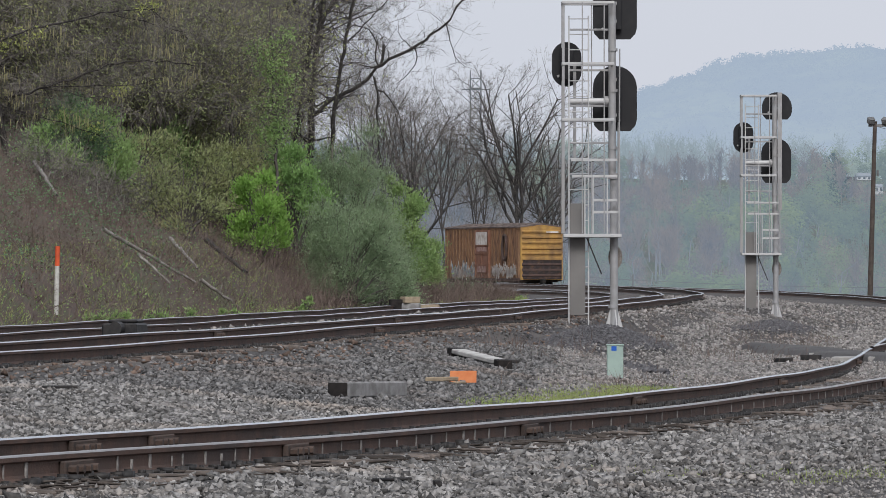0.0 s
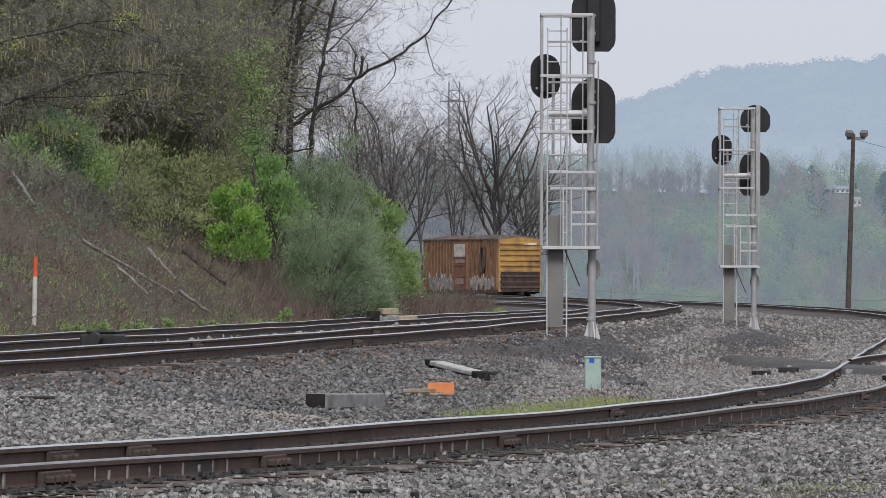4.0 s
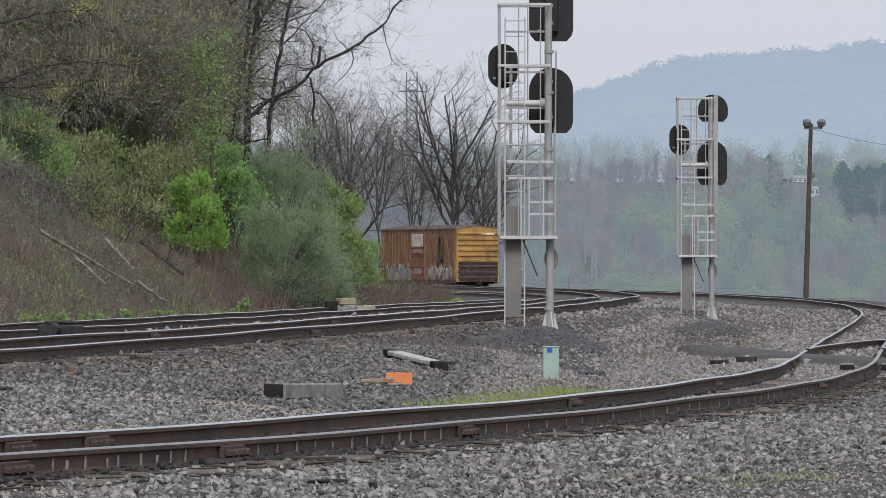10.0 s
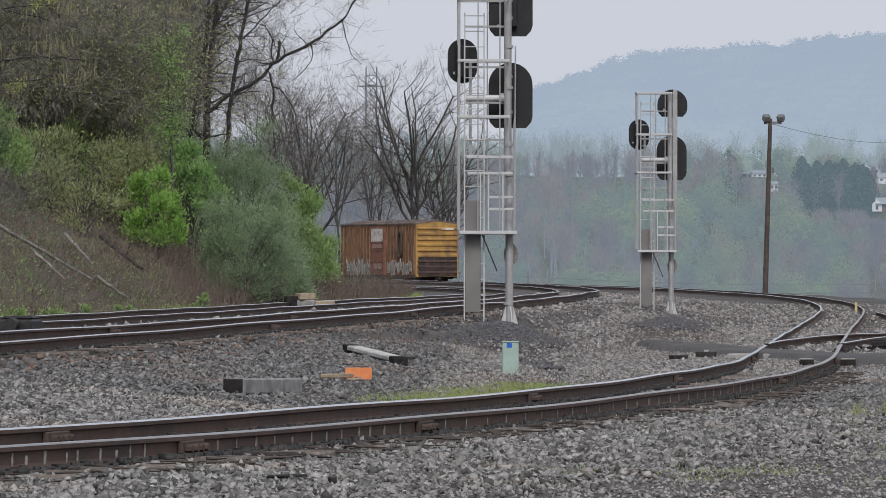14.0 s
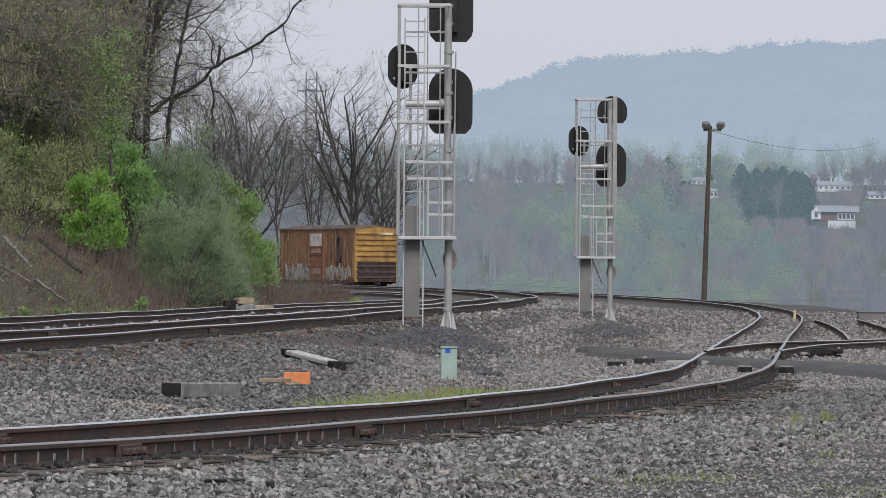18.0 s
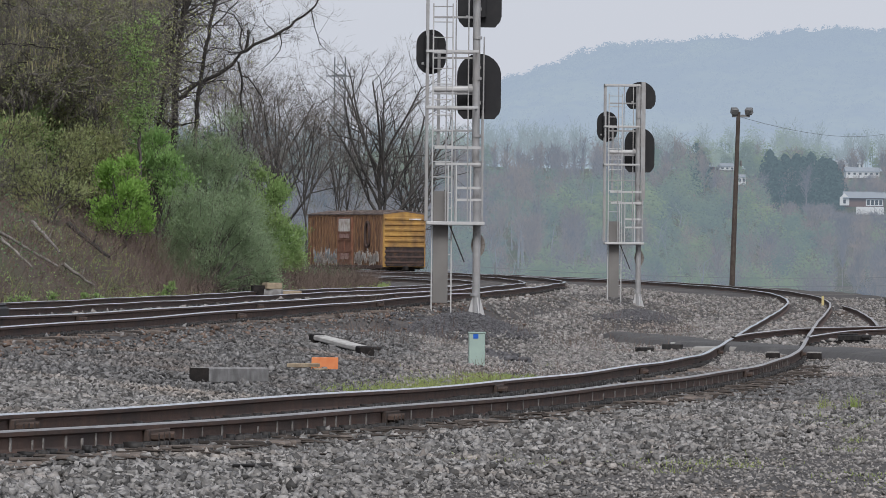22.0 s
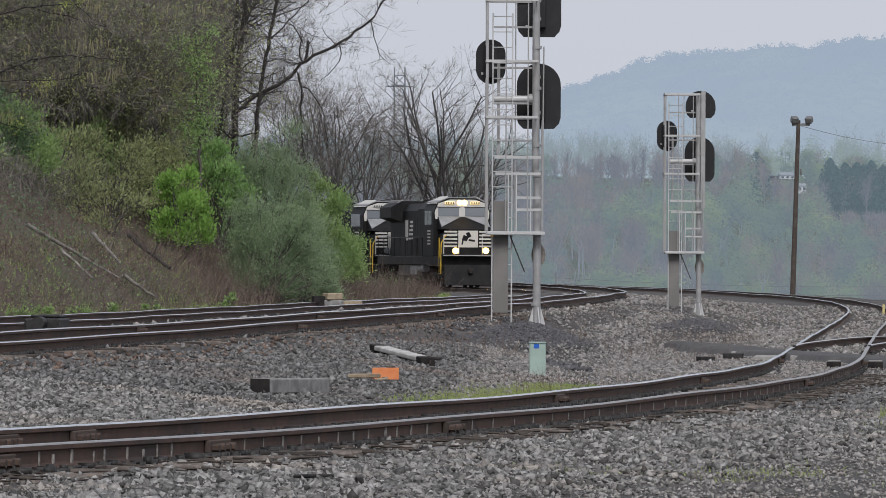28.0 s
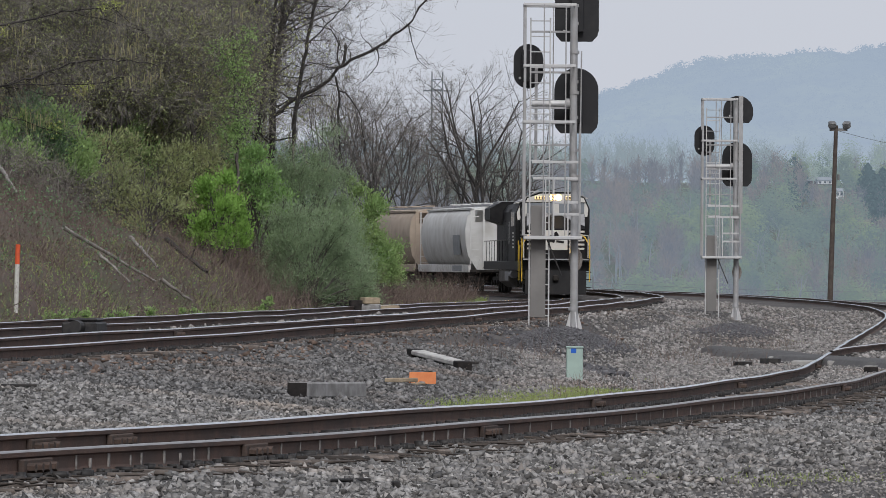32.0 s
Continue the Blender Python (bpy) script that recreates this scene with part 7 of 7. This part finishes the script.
            v, f = sheets(c, w * 0.35 + rng.normal(0, 0.12, w.shape) + np.array([0, -0.35, 0.7]), leaf * 0.85, rng, slim)
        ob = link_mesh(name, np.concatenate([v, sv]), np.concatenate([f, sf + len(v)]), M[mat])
        tagged(ob, label, "woodland", kind="stuff")


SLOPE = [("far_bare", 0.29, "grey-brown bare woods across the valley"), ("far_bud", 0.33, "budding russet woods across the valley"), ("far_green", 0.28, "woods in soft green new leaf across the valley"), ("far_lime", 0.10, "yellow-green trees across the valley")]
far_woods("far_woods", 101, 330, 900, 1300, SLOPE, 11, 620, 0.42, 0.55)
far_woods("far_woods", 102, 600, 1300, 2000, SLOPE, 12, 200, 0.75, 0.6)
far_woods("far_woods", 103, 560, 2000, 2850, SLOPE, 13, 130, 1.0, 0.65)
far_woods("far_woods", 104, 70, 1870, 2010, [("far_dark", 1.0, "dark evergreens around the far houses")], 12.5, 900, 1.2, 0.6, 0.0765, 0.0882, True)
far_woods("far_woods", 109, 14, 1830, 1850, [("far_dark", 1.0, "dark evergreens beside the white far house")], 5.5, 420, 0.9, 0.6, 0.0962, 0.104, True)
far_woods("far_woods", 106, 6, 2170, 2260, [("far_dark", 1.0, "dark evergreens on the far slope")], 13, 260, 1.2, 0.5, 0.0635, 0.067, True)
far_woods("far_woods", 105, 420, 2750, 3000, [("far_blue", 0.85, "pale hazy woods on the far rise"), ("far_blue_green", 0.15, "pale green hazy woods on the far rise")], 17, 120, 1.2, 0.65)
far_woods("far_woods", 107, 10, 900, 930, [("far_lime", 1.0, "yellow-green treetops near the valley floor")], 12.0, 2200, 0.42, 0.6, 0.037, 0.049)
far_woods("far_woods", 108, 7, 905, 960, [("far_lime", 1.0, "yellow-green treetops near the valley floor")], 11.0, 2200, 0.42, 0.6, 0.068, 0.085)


def far_stems():
    """Pale bare limbs that stand out of the far woods."""
    rng = np.random.default_rng(19)
    segs = []
    for i in range(150):
        y = rng.uniform(920, 2000)
        x = rng.uniform(-0.01, 0.115) * y
        z = at_ground(x, y)
        if any(a0 < x / y < a1 for a0, a1, _, _ in GAPS):
            continue
        s, _ = grow(rng, (x, y, z), (rng.normal(0, 0.1), 0, 1), rng.uniform(8, 11), 0.2, 2, wobble=0.1, lift=0.08, shrink=0.5, fork=0.6, bits=5)
        segs += s
    v, f = tubes(segs, 3)
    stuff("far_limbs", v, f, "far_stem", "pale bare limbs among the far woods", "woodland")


far_stems()


def ridge():
    """The long wooded hill on the horizon."""
    xs = np.linspace(-300, 900, 260)
    ys = np.linspace(3000, 3900, 46)
    gx, gy = np.meshgrid(xs, ys)
    line_x = np.array([-300, 60, 90, 104, 120, 148, 178, 225, 262, 300, 345, 420, 560, 900])
    line_z = np.array([6, 18, 58, 95, 111, 121, 127, 132, 136, 139, 141, 140, 134, 126])
    top = np.interp(gx * 3600 / gy, line_x, line_z)
    t = np.clip((gy - 3000) / 600, 0, 1)
    gz = 20 + (top - 20) * (0.25 * t + 0.75 * t ** 1.4) + 5 * wave(gx * 0.035, gy * 0.03) + 3.5 * wave(gx * 0.11, gy * 0.07) - 200 * np.clip(gy - 3620, 0, None) / 300
    nx, ny = len(xs), len(ys)
    i, j = np.meshgrid(np.arange(nx - 1), np.arange(ny - 1))
    a = (j * nx + i).ravel()
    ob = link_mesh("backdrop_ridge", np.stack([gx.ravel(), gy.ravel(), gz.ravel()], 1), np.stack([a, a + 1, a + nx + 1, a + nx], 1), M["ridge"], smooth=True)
    tagged(ob, "hazy blue wooded ridge on the horizon", "hill", kind="structure")
    rng = np.random.default_rng(9)
    k = 5200
    x = rng.uniform(40, 480, k)
    y = np.sqrt(rng.uniform(3150 ** 2, 3600 ** 2, k))
    y[:1600] = rng.uniform(3560, 3608, 1600)
    tp = np.interp(x * 3600 / y, line_x, line_z)
    t = np.clip((y - 3000) / 600, 0, 1)
    z = 20 + (tp - 20) * (0.25 * t + 0.75 * t ** 1.4) + 5 * wave(x * 0.035, y * 0.03) + 3.5 * wave(x * 0.11, y * 0.07)
    w = rng.normal(0, 1, (k * 14, 3))
    w /= np.linalg.norm(w, axis=1)[:, None]
    c = np.repeat(np.stack([x, y, z], 1), 14, 0) + w * np.repeat(rng.uniform(1.2, 3.0, k), 14)[:, None] * np.array([0.8, 0.8, 1.0]) + np.array([0, 0, 0.6])
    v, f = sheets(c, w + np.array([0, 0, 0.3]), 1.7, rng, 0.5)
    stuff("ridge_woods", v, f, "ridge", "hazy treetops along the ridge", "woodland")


ridge()


def far_house(x, y, w, d, h, wall, turn, label, lift=0.0):
    z = at_ground(x, y) + lift
    root = empty("house", pose(x, y, z, 0, 0, turn), label, "house", "far houses across the valley")
    part("wall", box(-w / 2, w / 2, -d / 2, d / 2, -6, h), M[wall], root)
    part("roof", prism([(-d / 2 - 0.5, h + 0.02), (d / 2 + 0.5, h + 0.02), (0, h + d * 0.28)], -w / 2 - 0.4, w / 2 + 0.4, "x"), M["far_roof"], root)
    n = max(2, int(w / 2.2))
    for i in range(n):
        cx = -w / 2 + (i + 0.5) * w / n
        win = part("window", box(cx - 0.55, cx + 0.55, -d / 2 - 0.06, -d / 2 - 0.01, h * 0.42, h * 0.8), M["far_pane"], root)
    return root


def split_house(x, y, turn):
    """A house on a slope: a white lower wall, a brick storey with a band of windows, and a low grey roof."""
    root = empty("house", pose(x, y, 16.9, 0, 0, turn), "brick far house with white lower wall and grey roof", "house", "far houses across the valley")
    part("lower_wall", box(-4.4, 4.2, -3.2, 3.0, -6, 2.2), M["far_white"], root, "white lower wall")
    part("wall", box(-8.0, 4.2, -3.0, 3.2, 2.21, 4.9), M["far_brown"], root)
    band = part("window_band", box(-1.4, 4.0, -3.30, -3.01, 2.5, 4.6), M["far_white"], root, "white framed band of windows")
    for i in range(4):
        part("pane", box(-1.1 + i * 1.28, -0.15 + i * 1.28, -3.36, -3.305, 2.8, 4.3), M["far_pane"], band)
    part("roof", prism([(-4.2, 4.92), (4.2, 4.92), (0.4, 7.0)], -8.6, 5.4, "x"), M["far_roof"], root)
    gable = part("gable_wall", prism([(-9.6, 2.6), (-6.6, 2.6), (-6.6, 5.0), (-8.1, 6.4), (-9.6, 5.0)], -3.5, -3.05, "y"), M["far_white"], root, "white gable end")
    part("pane", box(-8.5, -7.7, -3.56, -3.505, 3.2, 4.4), M["far_pane"], gable)


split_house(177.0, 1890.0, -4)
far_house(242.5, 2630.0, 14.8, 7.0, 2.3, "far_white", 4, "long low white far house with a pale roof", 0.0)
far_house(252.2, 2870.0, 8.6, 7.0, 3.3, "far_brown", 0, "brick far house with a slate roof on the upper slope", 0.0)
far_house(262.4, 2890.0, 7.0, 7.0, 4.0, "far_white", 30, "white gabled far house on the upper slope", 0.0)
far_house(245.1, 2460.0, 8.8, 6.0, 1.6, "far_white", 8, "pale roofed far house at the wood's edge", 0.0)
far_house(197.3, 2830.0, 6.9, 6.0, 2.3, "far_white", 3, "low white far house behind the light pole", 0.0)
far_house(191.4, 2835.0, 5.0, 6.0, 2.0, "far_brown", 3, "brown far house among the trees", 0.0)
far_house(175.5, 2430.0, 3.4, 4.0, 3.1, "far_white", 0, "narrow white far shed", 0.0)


def pylon(x, y, z0, z1, w):
    root = empty("pylon", pose(x, y, 0), "grey lattice power pylon above the treetops", "pylon")
    legs = [(-w / 2, -w / 2), (w / 2, -w / 2), (w / 2, w / 2), (-w / 2, w / 2)]
    for a, b in legs:
        part("leg", tube((a, b, z0), (a, b, z1), 0.15, None, 6), M["far_steel"], root)
    step = w * 0.95
    for i in range(int((z1 - z0) / step)):
        za, zb = z0 + i * step, z0 + (i + 1) * step
        bm = bmesh.new()
        for (a, b), (c, d) in zip(legs, legs[1:] + legs[:1]):
            add_tube(bm, (a, b, za), (c, d, zb), 0.07, None, 5)
            add_tube(bm, (c, d, za), (a, b, zb), 0.07, None, 5)
            add_tube(bm, (a, b, zb), (c, d, zb), 0.07, None, 5)
        part("brace", bm, M["far_steel"], root)
    for z in (z1 - 3.9,):
        part("crossarm", box(-2.8, 2.8, -0.12, 0.12, z, z + 0.25), M["far_steel"], root)


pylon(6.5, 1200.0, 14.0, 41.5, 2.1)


def cable(name, a, b, sag, r, mat, label):
    pts = [Vector(a).lerp(Vector(b), t) - Vector((0, 0, sag * 4 * t * (1 - t))) for t in np.linspace(0, 1, 13)]
    v, f = tubes([(*p, *q, r, r) for p, q in zip(pts, pts[1:])], 4)
    tagged(link_mesh(name, v, f, M[mat]), label, "cable", "overhead cables")


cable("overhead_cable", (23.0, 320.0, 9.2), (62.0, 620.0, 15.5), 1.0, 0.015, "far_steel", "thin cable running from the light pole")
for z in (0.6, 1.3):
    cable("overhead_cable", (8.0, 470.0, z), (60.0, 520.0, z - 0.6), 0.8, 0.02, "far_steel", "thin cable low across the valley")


def far_pole(x, y, top):
    z = at_ground(x, y)
    root = empty("utility_pole", pose(x, y, z), "slim far utility pole beyond the tracks", "utility pole")
    part("pole", tube((0, 0, -0.3), (0, 0, top - z), 0.09, 0.07, 8), M["far_steel"], root)
    part("crossarm", box(-0.32, 0.32, -0.05, 0.05, top - z - 0.5, top - z - 0.42), M["far_steel"], root)


far_pole(14.8, 470.0, 1.3)

# ---- ballast: the stones themselves ----
def rocks(n, seed, y0, y1, az0, az1, r0, r1, accept):
    """Angular stones scattered on the ground: eight-sided, flattened and turned at random."""
    rng = np.random.default_rng(seed)
    y = np.sqrt(rng.uniform(y0 ** 2, y1 ** 2, n))
    x = rng.uniform(az0, az1, n) * y
    keep = accept(x, y)
    x, y = x[keep], y[keep]
    n = len(x)
    r = rng.uniform(r0, r1, n) * rng.choice((0.7, 1.0, 1.0, 1.25), n)
    z = ground_height(x, y) + r * rng.uniform(0.05, 0.7, n)
    base = np.array([(1, 0, 0), (-1, 0, 0), (0, 1, 0), (0, -1, 0), (0, 0, 1), (0, 0, -1)], float)
    v = base[None] * (0.7 + 0.6 * rng.random((n, 6, 1))) + rng.normal(0, 0.28, (n, 6, 3))
    v = v * rng.uniform(0.42, 1.5, (n, 1, 3))
    q = rng.normal(0, 1, (n, 4))
    q /= np.linalg.norm(q, axis=1)[:, None]
    w, a, b, c = q.T
    rot = np.stack([np.stack([1 - 2 * (b * b + c * c), 2 * (a * b - c * w), 2 * (a * c + b * w)], 1),
                    np.stack([2 * (a * b + c * w), 1 - 2 * (a * a + c * c), 2 * (b * c - a * w)], 1),
                    np.stack([2 * (a * c - b * w), 2 * (b * c + a * w), 1 - 2 * (a * a + b * b)], 1)], 1)
    v = np.einsum("nij,nkj->nki", rot, v) * np.array([1, 1, 0.8]) * r[:, None, None]
    v = v + np.stack([x, y, z], 1)[:, None, :]
    f = np.array([(0, 2, 4), (2, 1, 4), (1, 3, 4), (3, 0, 4), (2, 0, 5), (1, 2, 5), (3, 1, 5), (0, 3, 5)])
    return v.reshape(-1, 3), (f[None] + (np.arange(n) * 6)[:, None, None]).reshape(-1, 3)


def hashed(x, y):
    """An even spread of values from 0 to 1 by place."""
    return np.abs(np.sin(x * 127.1 + y * 311.7) * 43758.5) % 1.0


def bare(x, y):
    """Where stones may lie: off the rails and the bank."""
    ok = np.ones(x.shape, dtype=bool)
    for line in (NEAR, OUTER, INNER, BRANCH, YARD):
        _, off, _, dist = line_distance(line, x, y)
        a = np.abs(np.abs(off) - 0.755)
        ok &= ~((dist < 3) & (a < 0.10))
        if line is INNER:
            ok &= off > -3.6
        if line is NEAR:
            ok &= ~((np.abs(off) < 1.42) & (off > 0.80) & (hashed(x, y) < 0.72))
            ok &= ~((off > -0.70) & (off < -0.35) & (hashed(x, y) < 0.6))
    return ok


def near_rust(x, y):
    _, off, _, dist = line_distance(OUTER, x, y)
    return bare(x, y) & (dist < 1.9 + 1.1 * hashed(x, y)) & (off > 0.85) & (y < 128)


def on_mound(x, y):
    ok = np.zeros(x.shape, dtype=bool)
    for mx, my, rx, ry, h, foot in MOUNDS:
        ok |= (((x - mx * y / my) / (rx * 1.2)) ** 2 + ((y - my) / (ry * 1.2)) ** 2) < 1 + 0.3 * wave(x * 3, y) - 0.5 * hashed(x, y) ** 2
    return ok & bare(x, y)


def open_ballast(x, y):
    return bare(x, y) & ~on_mound(x, y) & ~(near_rust(x, y) & (hashed(y, x) < 0.8))


def trodden(x, y):
    """Where the ballast is dusty: towards the signals and the crossing."""
    _, off, _, _ = line_distance(NEAR, x, y)
    return (x / y + 0.006 * wave(x * 0.8, y * 0.25) > 0.0165) & ((off < -1.7) | (y > 88))


def clean_ballast(x, y):
    return open_ballast(x, y) & ~(trodden(x, y) & (hashed(x, y) < 0.85))


def dusty_ballast(x, y):
    return open_ballast(x, y) & trodden(x, y)


def cinder_heap(x, y):
    return bare(x, y) & (((x - 3.2) / 0.35) ** 2 + ((y - 95.0) / 2.2) ** 2 < 1)


def by_track(x, y):
    _, off, _, _ = line_distance(NEAR, x, y)
    return bare(x, y) & (off < 2.9 + 1.6 * hashed(x, y))


def in_yard(x, y):
    _, off, _, _ = line_distance(NEAR, x, y)
    return off > 2.9


def stones(seed, n, y0, y1, r0, r1, label, mat="stone", accept=bare, az0=-0.080, az1=0.108):
    v, f = rocks(n, seed, y0, y1, az0, az1, r0, r1, accept)
    stuff("ballast_stones", v, f, mat, label, "ballast")


stones(1, 130000, 33.5, 64, 0.013, 0.033, "loose grey ballast stones close to the near track", accept=by_track)
stones(8, 80000, 33.5, 75, 0.007, 0.02, "fine grey gravel of the yard before the track", "stone_dusty", accept=in_yard)
stones(2, 150000, 64, 122, 0.015, 0.034, "grey ballast stones between the tracks", "stone_mid", clean_ballast)
stones(10, 130000, 64, 122, 0.013, 0.032, "dusty paler stones on the trodden ground between the tracks", "stone_dusty", dusty_ballast)
stones(3, 36000, 122, 260, 0.03, 0.06, "ballast stones around the far curve", "stone_dusty", open_ballast)
stones(9, 42000, 95, 170, 0.018, 0.036, "dusty ballast stones around the signals", "stone_dusty", dusty_ballast, 0.0, 0.1)
stones(11, 600, 91, 99, 0.035, 0.075, "heap of black broken cinder lumps", "cinder", cinder_heap, 0.028, 0.038)
stones(4, 26000, 60, 190, 0.022, 0.045, "rust-stained stones beside the outer track", "stone_rust", near_rust)
for k, (mx, my, rx, ry, mh, foot) in enumerate(MOUNDS):
    stones(5 + k, 34000, my - ry * 1.6, my + ry * 1.6, 0.010, 0.026, "dark cinders heaped in a low mound before a signal", "cinder", on_mound, (mx - rx * 1.6) / my, (mx + rx * 1.6) / my)


def splinters():
    """Grey splinters of old ties and dark bits along the near rail."""
    rng = np.random.default_rng(44)
    n = 420
    s = rng.uniform(-2, 60, n)
    side = 0.85 + np.abs(rng.normal(0, 0.35, n))
    x, y, z, h = NEAR.at(s, 0)
    x, y = x + side * np.cos(h), y - side * np.sin(h)
    base = np.stack([x, y, ground_height(x, y) + 0.035], 1)
    a = h + rng.normal(0, 0.5, n)
    way = np.stack([np.cos(a), -np.sin(a), rng.normal(0, 0.04, n)], 1)
    v, f = tubes(np.concatenate([base, base + way * rng.uniform(0.06, 0.24, n)[:, None], rng.uniform(0.006, 0.016, (n, 1)), np.full((n, 1), 0.004)], 1), 4)
    stuff("tie_splinters", v, f, "tie", "grey splinters of old ties along the rail", "debris")


splinters()

HEAD_AT_END, SPEED = 191.0, 12.0  # metres along the inner track of the leader's nose at the end, metres a second
motions()
